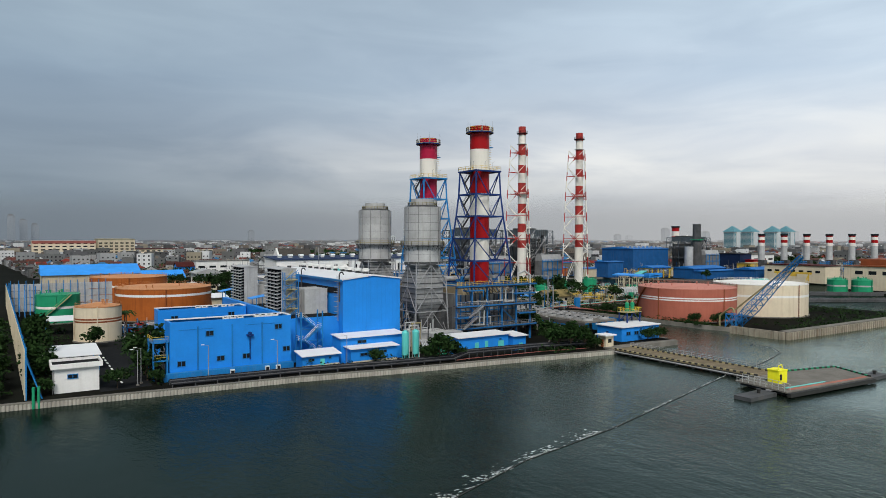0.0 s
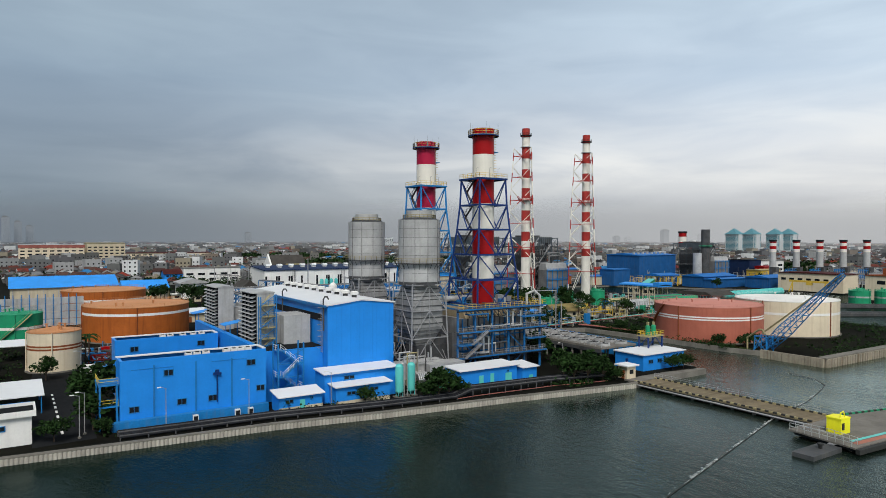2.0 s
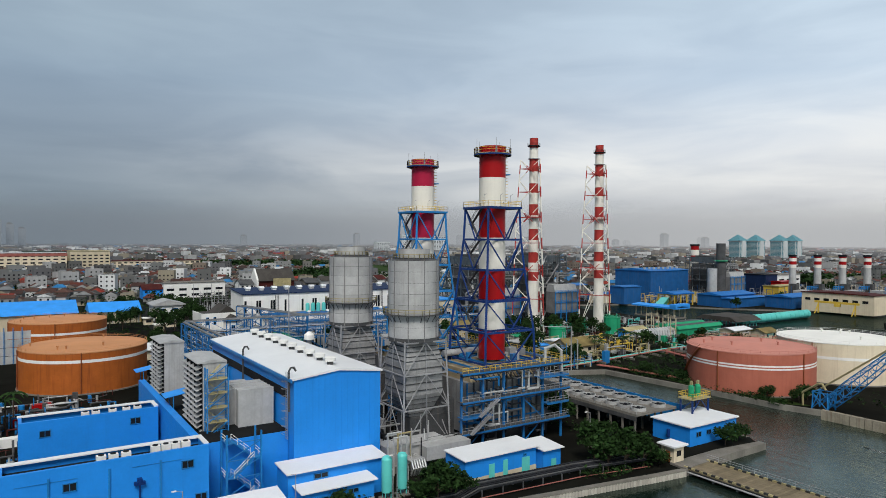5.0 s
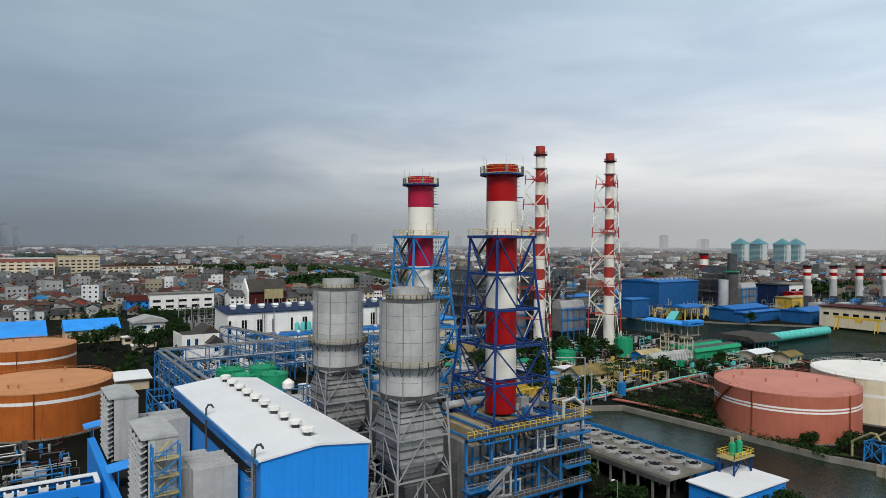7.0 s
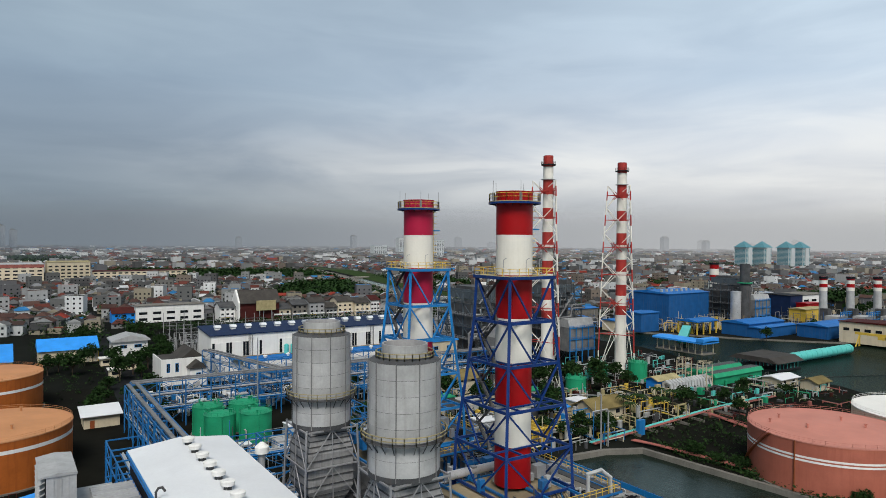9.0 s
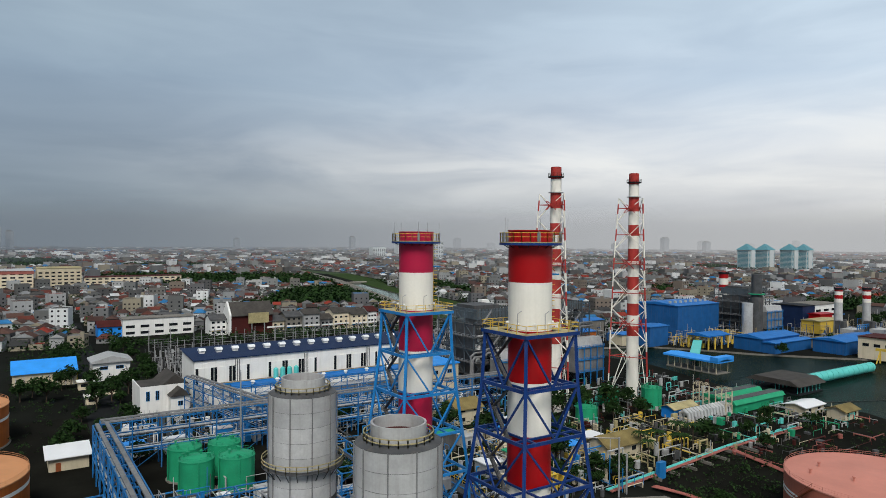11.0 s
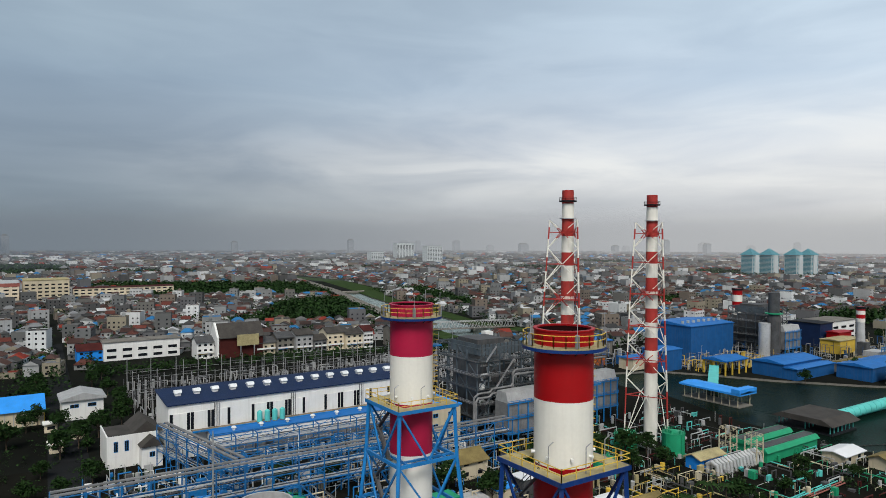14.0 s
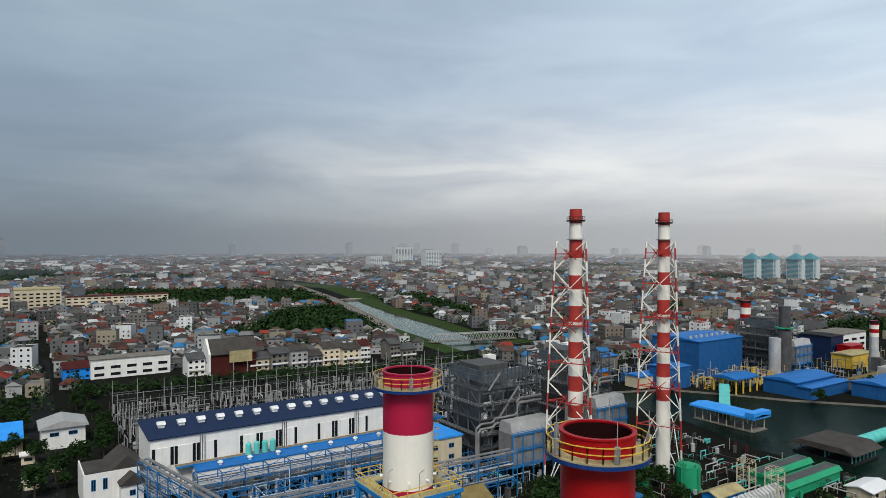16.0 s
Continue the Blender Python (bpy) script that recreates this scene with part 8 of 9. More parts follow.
def make_tree(seed, h, spread, label, name="tree"):
    rn_ = random.Random(seed)
    t = thing(name, 0, 0, 0, label, "tree", "trees")
    tk = S()
    tk.cyl(0, 0, 0, h * 0.45, 0.05 * h * 0.6, 0.03 * h * 0.6, n=8)
    lumps = []
    for i in range(7):
        a = i * 0.9 + rn_.random()
        e = Vector((math.cos(a) * spread * rn_.uniform(0.3, 0.75), math.sin(a) * spread * rn_.uniform(0.3, 0.75), h * rn_.uniform(0.55, 0.88)))
        tk.rod((0, 0, h * rn_.uniform(0.25, 0.42)), e, 0.014 * h, 6)
        lumps.append(e)
    lumps.append(Vector((0, 0, h * 0.86)))
    part("trunk", tk, BARK, t)
    cr_ = S()
    for e in lumps:
        leaf_cloud(cr_, rn_, e, spread * rn_.uniform(0.38, 0.55), 75, 0.055 * h + 0.12)
    part("crown", cr_, LEAF, t)
    return t


def make_palm(seed):
    rn_ = random.Random(seed)
    t = thing("palm_tree", 0, 0, 0, "tall palm with drooping green fronds", "palm", "palms")
    part("trunk", S().cyl(0, 0, 0, 6.5, 0.2, 0.14, n=8), BARK, t)
    for i in range(11):
        a = i * 0.571 + rn_.uniform(-0.2, 0.2)
        f = S()
        for k in range(5):
            r0, r1 = k * 0.6, (k + 1) * 0.6
            z0, z1 = 6.5 + 0.8 * math.sin(r0 * 0.9) - 0.10 * r0 * r0, 6.5 + 0.8 * math.sin(r1 * 0.9) - 0.10 * r1 * r1
            w0, w1 = 0.42 - 0.07 * k, 0.36 - 0.07 * k
            c, s_ = math.cos(a), math.sin(a)
            f.add([(r0 * c - w0 * s_, r0 * s_ + w0 * c, z0 - 0.2), (r0 * c, r0 * s_, z0), (r1 * c, r1 * s_, z1), (r1 * c - w1 * s_, r1 * s_ + w1 * c, z1 - 0.2), (r0 * c + w0 * s_, r0 * s_ - w0 * c, z0 - 0.2), (r1 * c + w1 * s_, r1 * s_ - w1 * c, z1 - 0.2)],
                  [(0, 1, 2, 3), (1, 4, 5, 2)])
        part("frond", f, LEAF, t)
    return t


kinds = [make_tree(1, 6.0, 3.2, "leafy green tree with a dense dark crown"), make_tree(2, 8.5, 4.2, "broad dark green tree with an uneven crown"), make_tree(3, 3.0, 2.2, "low dense green bush", "bush"), make_palm(4)]
spots = [(0, 85, 132.3), (0, 88, 133.0), (2, 83, 133.6), (2, 90.6, 132.8), (2, 71, 137.4), (0, 122, 127.4), (0, 126, 126.6), (0, 118.5, 128.2), (2, 128.5, 125.0), (1, 120, 133), (2, 150, 126.2), (2, 154.5, 126.4),
         (0, 24, 146), (2, 25, 142.4), (1, 24.5, 153), (0, 5.6, 152), (0, 5.4, 160), (1, 5.6, 170), (0, 19, 196), (3, 28.5, 214), (3, 30, 222), (0, 5.5, 186), (2, 18, 142), (2, 5.5, 142.4), (0, 25.5, 162), (1, 6, 200), (1, 6, 215),
         (1, 129.5, 152), (2, 133, 146), (2, 135, 143.5), (0, 134, 160), (0, 135.5, 172), (0, 134.5, 184),
         (1, 168, 222), (0, 176, 210), (0, 184, 212), (1, 190, 232), (3, 204, 212), (3, 210, 214), (3, 216, 212), (3, 221, 216), (3, 226, 214), (3, 208, 218), (0, 232, 214), (2, 238, 212), (0, 186, 206), (2, 196, 212), (1, 222, 256), (1, 230, 262), (1, 236, 256), (1, 212, 258), (0, 246, 256), (1, 205, 262), (0, 240, 244), (0, 228, 246), (1, 198, 256),
         (2, 193.5, 176), (2, 194.5, 170), (2, 194.3, 164), (2, 193.2, 182), (2, 195.5, 156), (2, 196, 150), (2, 194.5, 144), (2, 197, 137), (2, 203, 138), (0, 240, 200), (0, 250, 212), (2, 262, 214), (0, 270, 218), (2, 280, 208),
         (1, 86, 352), (1, 92, 362), (1, 106, 358), (1, 99, 372), (1, 108, 384), (1, 88, 386), (1, 110, 398), (1, 82, 402), (1, 112, 420), (0, 94, 356), (0, 80, 336), (0, 76, 316), (1, 72, 372), (1, 68, 384), (1, 78, 392), (1, 64, 378), (1, 84, 430), (1, 80, 445), (1, 110, 440), (1, 106, 462), (1, 112, 480), (1, 84, 470), (0, 72, 300),
         (0, 132, 230), (0, 136, 250), (1, 136, 290), (0, 128, 240), (0, 89, 284), (0, 84, 318), (1, 92, 322), (0, 150, 288), (1, 160, 262), (1, 172, 262), (1, 178, 250), (0, 152, 240),
         (1, -3.5, 150), (0, -2.8, 160), (1, -4, 171), (0, -3, 184), (1, -4.5, 198), (1, -4, 215), (2, -2, 143),
         (1, 396, 284), (1, 440, 282), (1, 500, 352), (1, 516, 368), (1, 490, 372), (1, 580, 330), (1, 600, 322), (1, 560, 312)]
rn = random.Random(33)
for i, (k, x, y) in enumerate(spots):
    base = kinds[k]
    m = pose(x, y, 0.0, 0, 0, rn.uniform(0, 360)) @ Matrix.Scale(rn.uniform(0.8, 1.2), 4)
    o = copy_thing(base, m)
    sc = m.to_scale()[0]
    o.scale = (sc, sc, sc)
# the four patterns themselves stand in the plant's garden
for ob, (x, y) in zip(kinds, ((172, 214), (182, 224), (180, 208), (214, 209))):
    ob.location = (x, y, 0)


# ---- the town ----
def bulk(name, verts, faces, slots, materials, label, category):
    """One mesh out of arrays of corners; slots gives the material of each face."""
    me_ = bpy.data.meshes.new(name)
    me_.from_pydata(verts, [], faces)
    for m_ in materials:
        me_.materials.append(m_)
    me_.polygons.foreach_set("material_index", slots)
    me_.update()
    return tagged(new(name, me_), label, category, kind="stuff")


def inside(poly, x, y):
    odd = False
    for (xa, ya), (xb, yb_) in zip(poly, poly[1:] + poly[:1]):
        if (ya > y) != (yb_ > y) and x < (xb - xa) * (y - ya) / (yb_ - ya) + xa:
            odd = not odd
    return odd


KEEP_OUT = [[(-80, 0), (345, 0), (345, 492), (-80, 492)], [(315, 100), (660, 100), (660, 402), (315, 412)],
            [(318, 480), (340, 606), (358, 672), (383, 767), (420, 904), (474, 1168), (500, 1547), (506, 1888), (540, 1888), (560, 1330), (565, 1150), (522, 960), (474, 841), (450, 734), (434, 645), (420, 505), (420, 480)],
            [(94, 480), (106, 480), (112, 900), (100, 900)], [(108, 496), (320, 484), (320, 520), (108, 548)],
            [(70, 915), (210, 975), (200, 1015), (70, 960)], [(1310, 800), (1460, 800), (1440, 960), (1310, 960)]]
WOODS = [[(205, 940), (304, 930), (392, 840), (425, 905), (460, 1060), (375, 1130), (255, 1190), (195, 1090)], [(350, 560), (362, 640), (346, 650), (322, 590)], [(240, 650), (330, 620), (350, 690), (270, 720)], [(640, 380), (760, 340), (800, 400), (660, 440)], [(455, 640), (480, 630), (560, 900), (530, 930)]]


def free(x, y):
    return not any(inside(p, x, y) for p in KEEP_OUT)


rn = random.Random(77)
HV, HF, HS = [], [], []
WV, WF = [], []
TV, TF = [], []


def add_house(x, y, w, d, h, kind, turn, near):
    c, s = math.cos(turn), math.sin(turn)

    def P(a, b, z):
        return (x + a * c - b * s, y + a * s + b * c, z)
    n = len(HV)
    w2, d2 = w / 2, d / 2
    HV.extend([P(-w2, -d2, 0), P(w2, -d2, 0), P(w2, d2, 0), P(-w2, d2, 0), P(-w2, -d2, h), P(w2, -d2, h), P(w2, d2, h), P(-w2, d2, h)])
    HF.extend([(n, n + 1, n + 5, n + 4), (n + 1, n + 2, n + 6, n + 5), (n + 2, n + 3, n + 7, n + 6), (n + 3, n, n + 4, n + 7)])
    HS.extend([0] * 4)
    n = len(HV)
    if kind == 0:
        o, q = 0.5, h + min(w, d) * 0.32
        HV.extend([P(-w2 - o, -d2 - o, h - 0.1), P(w2 + o, -d2 - o, h - 0.1), P(w2 + o, d2 + o, h - 0.1), P(-w2 - o, d2 + o, h - 0.1), P(-w2 * 0.45, 0, q), P(w2 * 0.45, 0, q)])
        HF.extend([(n, n + 1, n + 5, n + 4), (n + 2, n + 3, n + 4, n + 5), (n + 1, n + 2, n + 5), (n + 3, n, n + 4)])
        HS.extend([1] * 4)
    elif kind == 1:
        o, q = 0.5, h + min(w, d) * 0.30
        HV.extend([P(-w2 - o, -d2 - o, h - 0.1), P(w2 + o, -d2 - o, h - 0.1), P(w2 + o, d2 + o, h - 0.1), P(-w2 - o, d2 + o, h - 0.1), P(-w2 - o, 0, q), P(w2 + o, 0, q)])
        HF.extend([(n, n + 1, n + 5, n + 4), (n + 2, n + 3, n + 4, n + 5), (n + 1, n + 2, n + 5), (n + 3, n, n + 4)])
        HS.extend([1, 1, 0, 0])
    else:
        HV.extend([P(-w2, -d2, h - 0.4), P(w2, -d2, h - 0.4), P(w2, d2, h - 0.4), P(-w2, d2, h - 0.4)])
        HF.append((n, n + 1, n + 2, n + 3))
        HS.append(1)
        n = len(HV)
        a, b, k = rn.uniform(-w2 + 1, w2 - 2.5), rn.uniform(-d2 + 1, d2 - 2.5), rn.uniform(1.2, 2.4)
        HV.extend([P(a + i * k, b + j * k, h - 0.4 + z) for z in (0, k) for i, j in ((0, 0), (1, 0), (1, 1), (0, 1))])
        HF.extend([(n, n + 1, n + 5, n + 4), (n + 1, n + 2, n + 6, n + 5), (n + 2, n + 3, n + 7, n + 6), (n + 3, n, n + 4, n + 7), (n + 4, n + 5, n + 6, n + 7)])
        HS.extend([0] * 5)
    if near:
        for fl in range(max(1, int(h / 3.1))):
            z = fl * 3.1 + 1.0
            for k in range(max(1, int(w / 3))):
                a = -w2 + (k + 0.5) * w / max(1, int(w / 3))
                n = len(WV)
                WV.extend([P(a - 0.6, -d2 - 0.05, z), P(a + 0.6, -d2 - 0.05, z), P(a + 0.6, -d2 - 0.05, z + 1.2), P(a - 0.6, -d2 - 0.05, z + 1.2)])
                WF.append((n, n + 1, n + 2, n + 3))
            for k in range(max(1, int(d / 4))):
                b = -d2 + (k + 0.5) * d / max(1, int(d / 4))
                n = len(WV)
                WV.extend([P(-w2 - 0.05, b + 0.6, z), P(-w2 - 0.05, b - 0.6, z), P(-w2 - 0.05, b - 0.6, z + 1.2), P(-w2 - 0.05, b + 0.6, z + 1.2)])
                WF.append((n, n + 1, n + 2, n + 3))


def add_foliage(x, y, r, h, blades):
    for _ in range(blades):
        a, b = rn.uniform(0, 6.28), rn.random() ** 0.5 * r
        px_, py_, pz_ = x + b * math.cos(a), y + b * math.sin(a), rn.uniform(h * 0.25, h) * (1 - 0.35 * (b / r) ** 2)
        s = rn.uniform(0.5, 1.1) * (0.28 * r)
        t1, t2 = rn.uniform(0, 6.28), rn.uniform(-0.7, 0.7)
        ux, uy, uz = math.cos(t1) * s, math.sin(t1) * s, t2 * s * 0.6
        vx, vy, vz = -math.sin(t1) * s * 0.6, math.cos(t1) * s * 0.6, rn.uniform(0.2, 0.9) * s
        n = len(TV)
        TV.extend([(px_ - ux, py_ - uy, pz_ - uz), (px_ + vx, py_ + vy, pz_ + vz), (px_ + ux, py_ + uy, pz_ + uz), (px_ - vx, py_ - vy, pz_ - vz)])
        TF.append((n, n + 1, n + 2, n + 3))


# rows of houses along lanes; the plots grow coarser with the distance
eye0 = (40.0, 80.0)
dist = 430.0
while dist < 3900:
    plot = 8.6 if dist < 900 else 10.5 if dist < 1500 else 15.0 if dist < 2400 else 24.0
    arc = radians(-4.0)
    while arc < radians(72):
        arc += plot * rn.uniform(0.85, 1.2) / dist
        rr = dist + rn.uniform(-0.3, 0.3) * plot
        x, y = eye0[0] + rr * math.sin(arc), eye0[1] + rr * math.cos(arc)
        if not free(x, y):
            continue
        lane = noise.noise(Vector((x * 0.004, y * 0.004, 3.0)))
        if any(inside(p, x, y) for p in WOODS) or (lane > 0.30 and dist > 600):
            add_foliage(x, y, plot * 0.62, rn.uniform(6, 11), 30 if dist < 1300 else 14)
            continue
        roll = rn.random()
        if roll < 0.23:
            add_foliage(x, y, plot * 0.5, rn.uniform(5, 9), 18 if dist < 1300 else 9)
            continue
        if roll < 0.255:
            continue
        big = rn.random() < (0.05 if dist < 1500 else 0.09)
        w, d = plot * rn.uniform(0.72, 1.05), plot * rn.uniform(0.68, 1.0)
        h = rn.choice((2.8, 3.2, 3.6, 4.2, 5.8, 6.4, 7.0)) if not big else rn.uniform(9, 16)
        if big:
            w, d = w * 1.7, d * 1.5
        kind = rn.choice((0, 0, 1, 1, 1, 1, 2)) if not big else 2
        grid = 0.12 if noise.noise(Vector((x * 0.002, y * 0.002, 9.0))) > 0 else -0.35
        add_house(x, y, w, d, h, kind, grid + rn.choice((0, math.pi / 2)) + rn.gauss(0, 0.04), dist < 1000)
    dist += plot * (0.95 if dist < 900 else 1.0)
bulk("town_houses", HV, HF, HS, [WALLS, ROOFS], "dense low town houses with grey and red-brown roofs", "houses")
bulk("town_windows", WV, WF, [0] * len(WF), [GLASS_DARK], "dark windows of the town houses", "windows")
for _ in range(420):
    x = rn.uniform(108, 335)
    add_foliage(x, 487 - (x - 165) * 0.12 + rn.gauss(0, 7), rn.uniform(1.8, 3.4), rn.uniform(3, 6.5), 12)
for _ in range(900):
    x, y = rn.uniform(60, 330), rn.uniform(455, 560)
    if free(x, y) or (x < 96 and y < 900):
        add_foliage(x, y, rn.uniform(1.6, 3.2), rn.uniform(3, 7), 9)
for i in range(160):
    f = i / 160
    add_foliage(424 + 75 * f + rn.gauss(0, 4), 560 + 370 * f + rn.gauss(0, 5), 3.0, 6, 12)
for i in range(240):
    add_foliage(rn.choice((92, 110)) + (i * 0.03) + rn.gauss(0, 2), 480 + i * 1.7, 3.2, 7, 10)
bulk("town_trees", TV, TF, [0] * len(TF), [LEAF], "dark green tree crowns among the houses", "trees")

UV, UF = TV, TF
TV, TF = [], []
for x0, y0, x1, y1, n in ((166, 203, 262, 250, 420), (196, 250, 268, 290, 330), (190.8, 138, 195, 192, 420), (192, 166, 234, 204, 330), (130, 142, 138, 190, 90), (4, 141, 14, 300, 190), (-14, 139, 0.5, 260, 420), (24, 140, 27, 240, 90), (80, 283, 112, 330, 120), (60, 300, 112, 480, 520), (54, 137.5, 92, 138.6, 36), (113, 125.5, 131, 132, 90), (268, 200, 304, 228, 120), (233, 170, 300, 200, 160), (150, 240, 205, 275, 260), (130, 205, 165, 240, 120), (197, 113, 284, 116, 260), (205, 116, 283, 131, 150), (262, 130, 283, 160, 160)):
    for _ in range(n):
        add_foliage(rn.uniform(x0, x1), rn.uniform(y0, y1), rn.uniform(0.5, 1.5), rn.uniform(0.5, 2.4), 9)
bulk("undergrowth", TV, TF, [0] * len(TF), [LEAF], "low dark green shrubs and weeds between the works", "shrubs")

# shop houses along the street behind the switchyard
rn = random.Random(50)
tones = [WHITE, BEIGE, CREAM, CONCRETE, GALV, CONCRETE, DUCT, WHITE]
x = 165.0
while x < 300:
    w = rn.uniform(7, 13)
    if not 268 < x < 274:
        y = 512 - (x - 165) * 0.16 + rn.uniform(-2, 2)
        hh = rn.choice((7.2, 9.6, 9.6, 11))
        g_ = gable_house("shop_house", x, y, x + w - 0.5, y + 13, hh, 2.6, rn.choice(tones), rn.choice((ROOF_DARK, RUST, GALV_DARK, ROOF_DARK)), "two to three storey shop house with many windows", "house", "shop houses", wins=3)
        part("balcony", S().box(x + 0.3, y - 1.0, 3.2, x + w - 0.8, y, 3.4).box(x + 0.3, y - 1.0, 3.4, x + w - 0.8, y - 0.9, 4.2), WHITE, g_)
        part("shop_sign", S().box(x + 0.8, y - 0.15, 2.6, x + w * 0.6, y, 3.1), rn.choice((YELLOW, BLUE_ROOF, STACK_RED)), g_)
    x += w
tall = thing("gabled_hall", 188, 512, 0, "tall hall with white gable wall and dark roof", "building")
part("wall", S().along_x([(506, 0), (520, 0), (520, 12), (513, 19), (506, 12)], 176, 202), RUST, tall)
part("gable_wall", S().along_x([(505.5, 0), (520.5, 0), (520.5, 12.5), (513, 20.5), (505.5, 12.5)], 174.8, 176), WHITE, tall, "white gable wall")
part("roof", S().along_x([(505, 11.6), (513, 19.4), (521, 11.6), (521, 12.0), (513, 19.9), (505, 12.0)], 176, 202.6), ROOF_DARK, tall)
part("billboard", S().box(186, 503.8, 7, 199, 504.2, 13.5), DULL_YELLOW, tall, "faded blank yellow billboard")
for i in range(2):
    part("billboard_post", S().box(188 + i * 8, 503.9, 0, 188.5 + i * 8, 504.3, 7), STEEL, tall)
wlb = block("school_building", 119, 532, 160, 546, 10.5, WHITE, CONCRETE, "long white school building with ribbon windows", 0.3, 5, "building")
bhs = gable_house("blue_house", 106, 536, 120, 548, 6.5, 2.8, BLUE, RUST, "bright blue house with a red tiled roof", "house", "", 3)
mall = block("shopping_mall", 20, 915, 86, 985, 24, CREAM, GALV, "large pale shopping mall with rows of windows", 0.5, 9, "mall")
part("roof_band", S().box(19.5, 914.5, 21, 86.5, 915, 24.5), RED_PIPE, mall)
ml2 = block("yellow_apartment_house", 90, 930, 132, 975, 26, BEIGE, DULL_YELLOW, "yellow apartment house with balconies", 0.5, 7, "apartment")
block("arcade_row", 140, 990, 250, 1008, 12, CREAM, RUST, "long cream arcade row", 1.0, 16, "building")
for x, y, w, h in ((1205, 2110, 70, 58), (1085, 1723, 52, 52), (990, 1885, 44, 34)):
    block("slab_tower", x, y, x + w, y + 26, h, FAR_WALLS, FAR_WALLS, "pale slab tower far over the town", 0.3, 6, "tower", "far towers")


TOWERS = [(1347, 900), (1379, 879), (1423, 852), (1448, 836)]


def high_rise(x, y, h):
    t = thing("residential_tower", x, y, 0, "pale residential tower with a teal hipped roof", "tower", "residential towers")
    w = 13
    part("wall", S().box(x - w, y - w, 0, x + w, y + w, h).box(x - w * 0.5, y - w - 2, 0, x + w * 0.5, y + w + 2, h), FAR_WALLS, t)
    part("roof", S().add([(x - w - 2, y - w - 2, h), (x + w + 2, y - w - 2, h), (x + w + 2, y + w + 2, h), (x - w - 2, y + w + 2, h), (x - 2, y, h + 13), (x + 2, y, h + 13)], [(0, 1, 5, 4), (2, 3, 4, 5), (1, 2, 5), (3, 0, 4), (3, 2, 1, 0)]), TEAL_ROOF, t)
    for k in range(14):
        part("window_band", S().box(x - w - 0.3, y - w * 0.9, 4 + k * (h - 6) / 14, x - w, y + w * 0.9, 5.6 + k * (h - 6) / 14).box(x - w * 0.95, y - w - 0.3, 4 + k * (h - 6) / 14, x - w * 0.55, y - w, 5.6 + k * (h - 6) / 14).box(x + w * 0.55, y - w - 0.3, 4 + k * (h - 6) / 14, x + w * 0.95, y - w, 5.6 + k * (h - 6) / 14), TEAL_ROOF, t)
    return t


for x, y in TOWERS:
    high_rise(x, y, 42)
rn = random.Random(91)
for i in range(18):
    a, d = radians(rn.uniform(12, 64)), rn.uniform(3250, 4100)
    x, y = 40 + d * math.sin(a), 80 + d * math.cos(a)
    h, w = rn.uniform(28, 72), rn.uniform(24, 50)
    b = thing("distant_tower", x, y, 0, "grey tower block far off in the haze", "tower", "distant towers")
    part("wall", S().box(x, y, 0, x + w, y + 24, h), FAR_TOWER, b)
    part("roof_plant", S().box(x + 4, y + 4, h, x + w - 6, y + 18, h + 5), CONCRETE, b)
for i in range(3):
    x, y, h = -20 + i * 45, 3400 + i * 60, 120 - i * 18
    b = thing("distant_tower", x, y, 0, "pale grey tower block on the skyline", "tower", "distant towers")
    part("wall", S().box(x, y, 0, x + 30, y + 24, h), FAR_TOWER, b)
    part("roof_plant", S().box(x + 4, y + 4, h, x + 22, y + 18, h + 6), CONCRETE, b)


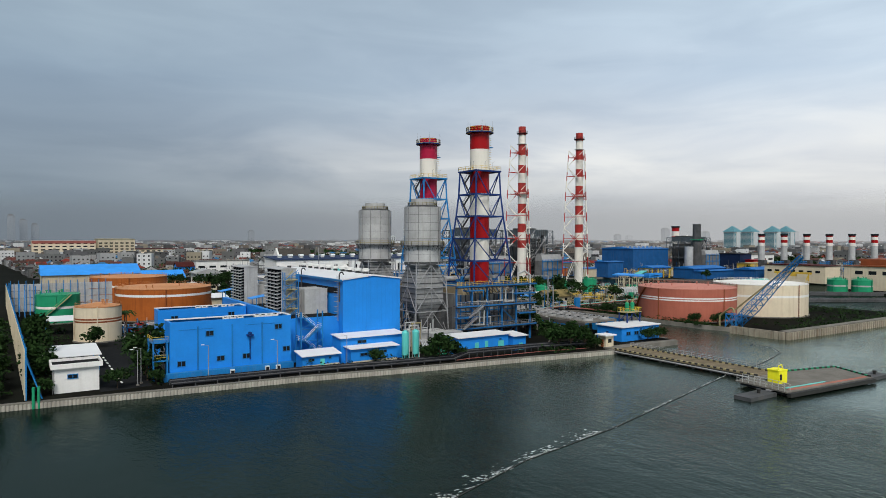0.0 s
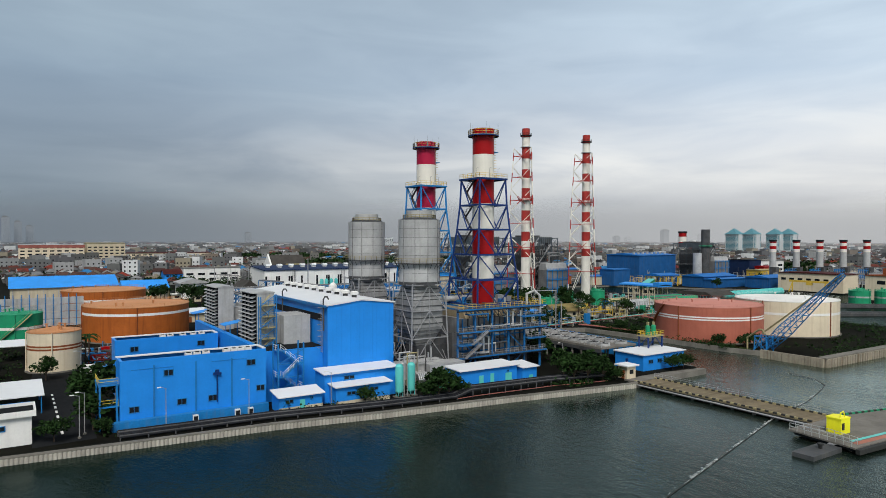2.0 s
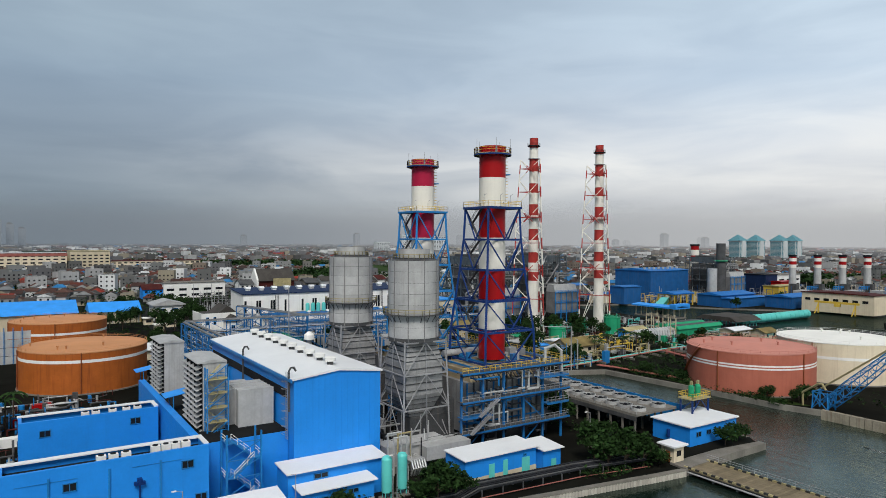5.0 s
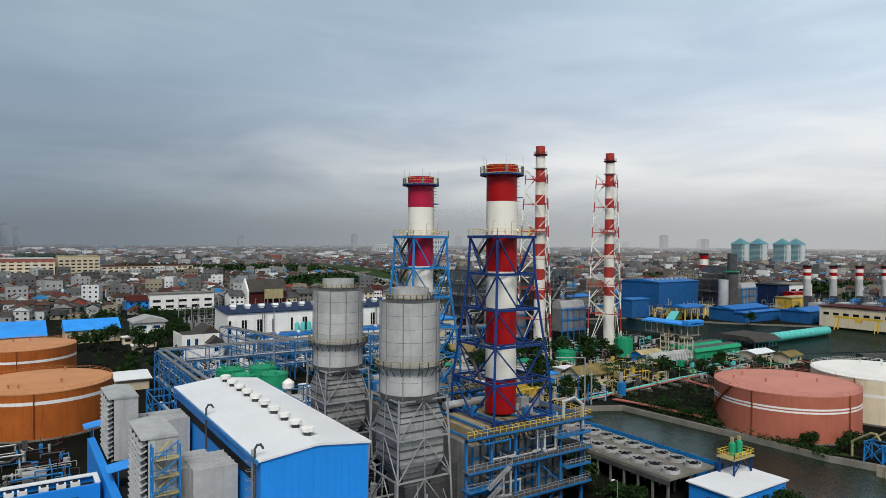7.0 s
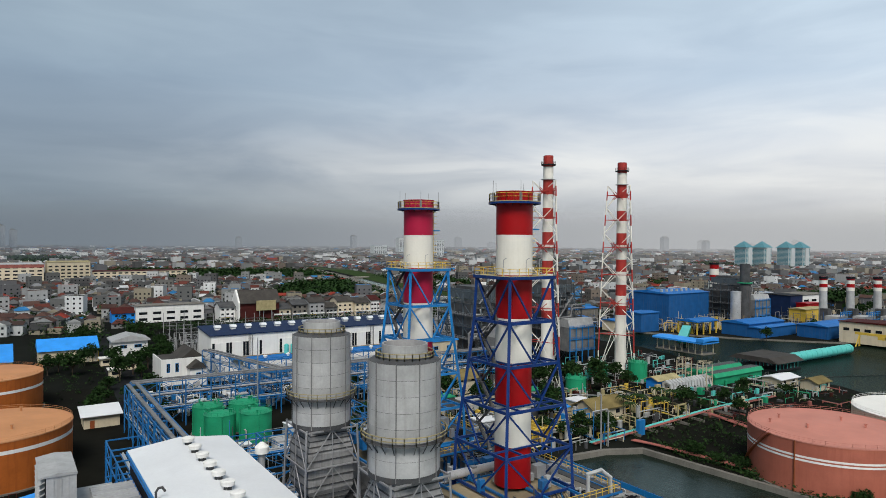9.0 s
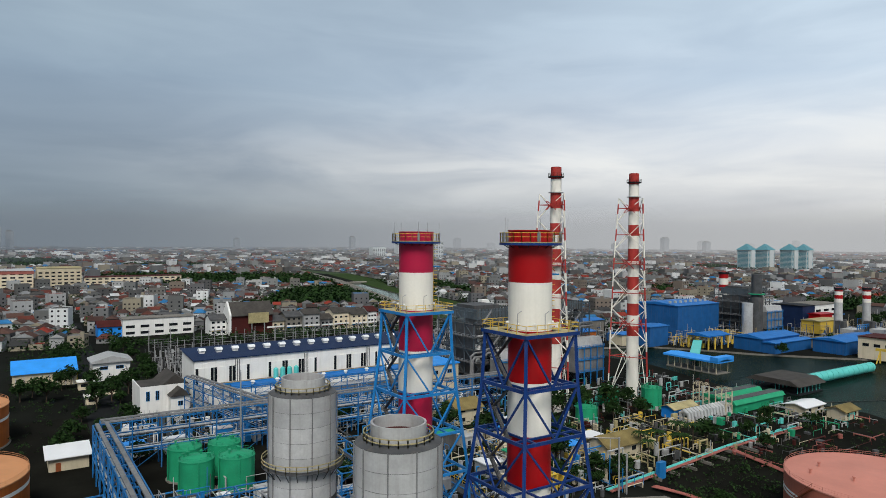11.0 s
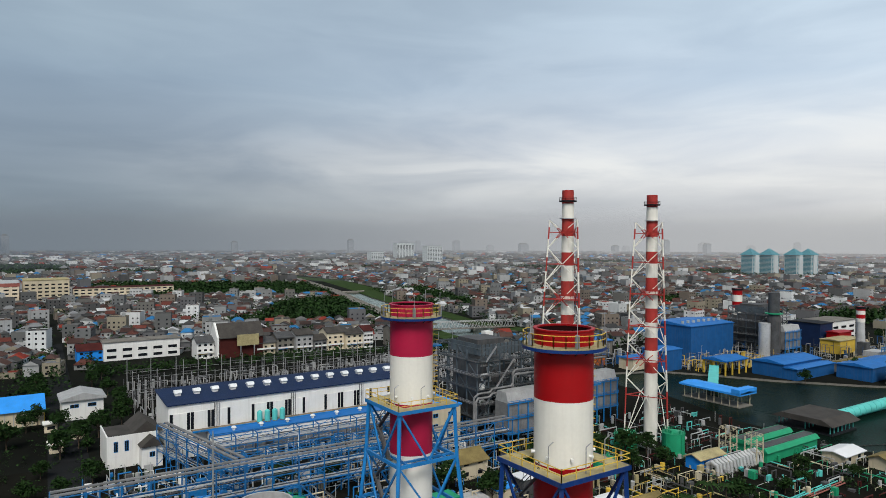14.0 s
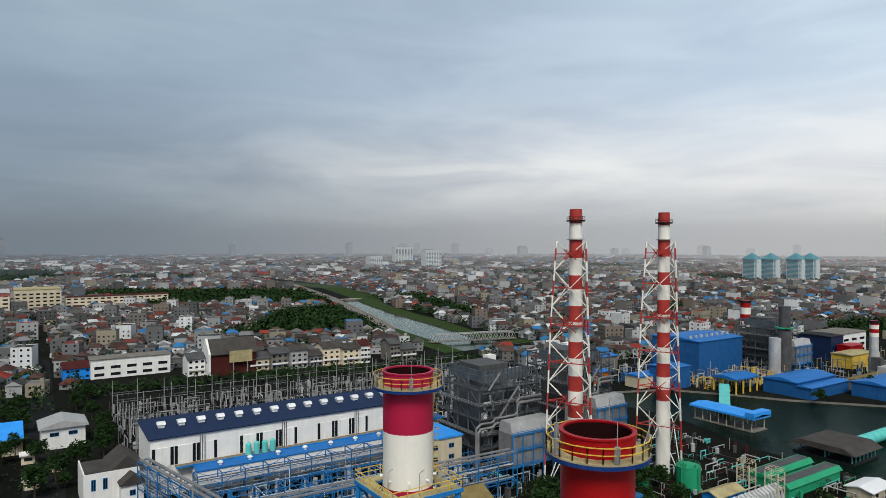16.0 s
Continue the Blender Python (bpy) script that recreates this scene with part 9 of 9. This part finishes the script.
# ---- haze over the far town, painted on glowing see-through shells ----
def haze_material(name, thick, top):
    m = bpy.data.materials.new(name)
    m.use_nodes = True
    N, L = m.node_tree.nodes, m.node_tree.links
    N.remove(N["Principled BSDF"])
    out = N["Material Output"]
    g = N.new("ShaderNodeNewGeometry")
    sep = N.new("ShaderNodeSeparateXYZ")
    L.new(g.outputs["Position"], sep.inputs[0])
    al = N.new("ShaderNodeMapRange")
    al.interpolation_type = "SMOOTHSTEP"
    L.new(sep.outputs[2], al.inputs[0])
    for i, v in ((1, 0.0), (2, top), (3, thick), (4, 0.0)):
        al.inputs[i].default_value = v
    nor = N.new("ShaderNodeVectorMath")
    nor.operation = "NORMALIZE"
    L.new(g.outputs["Position"], nor.inputs[0])
    dot = N.new("ShaderNodeVectorMath")
    dot.operation = "DOT_PRODUCT"
    L.new(nor.outputs[0], dot.inputs[0])
    dot.inputs[1].default_value = (0.80, -0.30, 0)
    mr = N.new("ShaderNodeMapRange")
    mr.interpolation_type = "SMOOTHSTEP"
    L.new(dot.outputs["Value"], mr.inputs[0])
    mr.inputs[1].default_value, mr.inputs[2].default_value = -0.32, 0.62
    mx_ = N.new("ShaderNodeMix")
    mx_.data_type = "RGBA"
    L.new(mr.outputs[0], mx_.inputs[0])
    mx_.inputs[6].default_value, mx_.inputs[7].default_value = (0.178, 0.212, 0.248, 1), (0.46, 0.47, 0.48, 1)
    em, tr2, ms = N.new("ShaderNodeEmission"), N.new("ShaderNodeBsdfTransparent"), N.new("ShaderNodeMixShader")
    L.new(mx_.outputs[2], em.inputs[0])
    L.new(al.outputs[0], ms.inputs[0])
    L.new(tr2.outputs[0], ms.inputs[1])
    L.new(em.outputs[0], ms.inputs[2])
    L.new(ms.outputs[0], out.inputs[0])
    return m


# added shells glow in the horizon's grey and stand in for distance haze
for k, (r, a, top) in enumerate(((1150, 0.07, 120), (1700, 0.14, 150), (2350, 0.26, 190), (3050, 0.40, 235), (3750, 0.62, 280), (4400, 0.96, 330))):
    ring = S().cyl(60, 100, -1.5, top, r, n=96, low=False, top=False)
    solid("mist_bank", ring, haze_material("painted_glowing_haze", a, top), "thin glowing see-through shell with grey haze painted on, before the skyline", "backdrop", kind="structure")
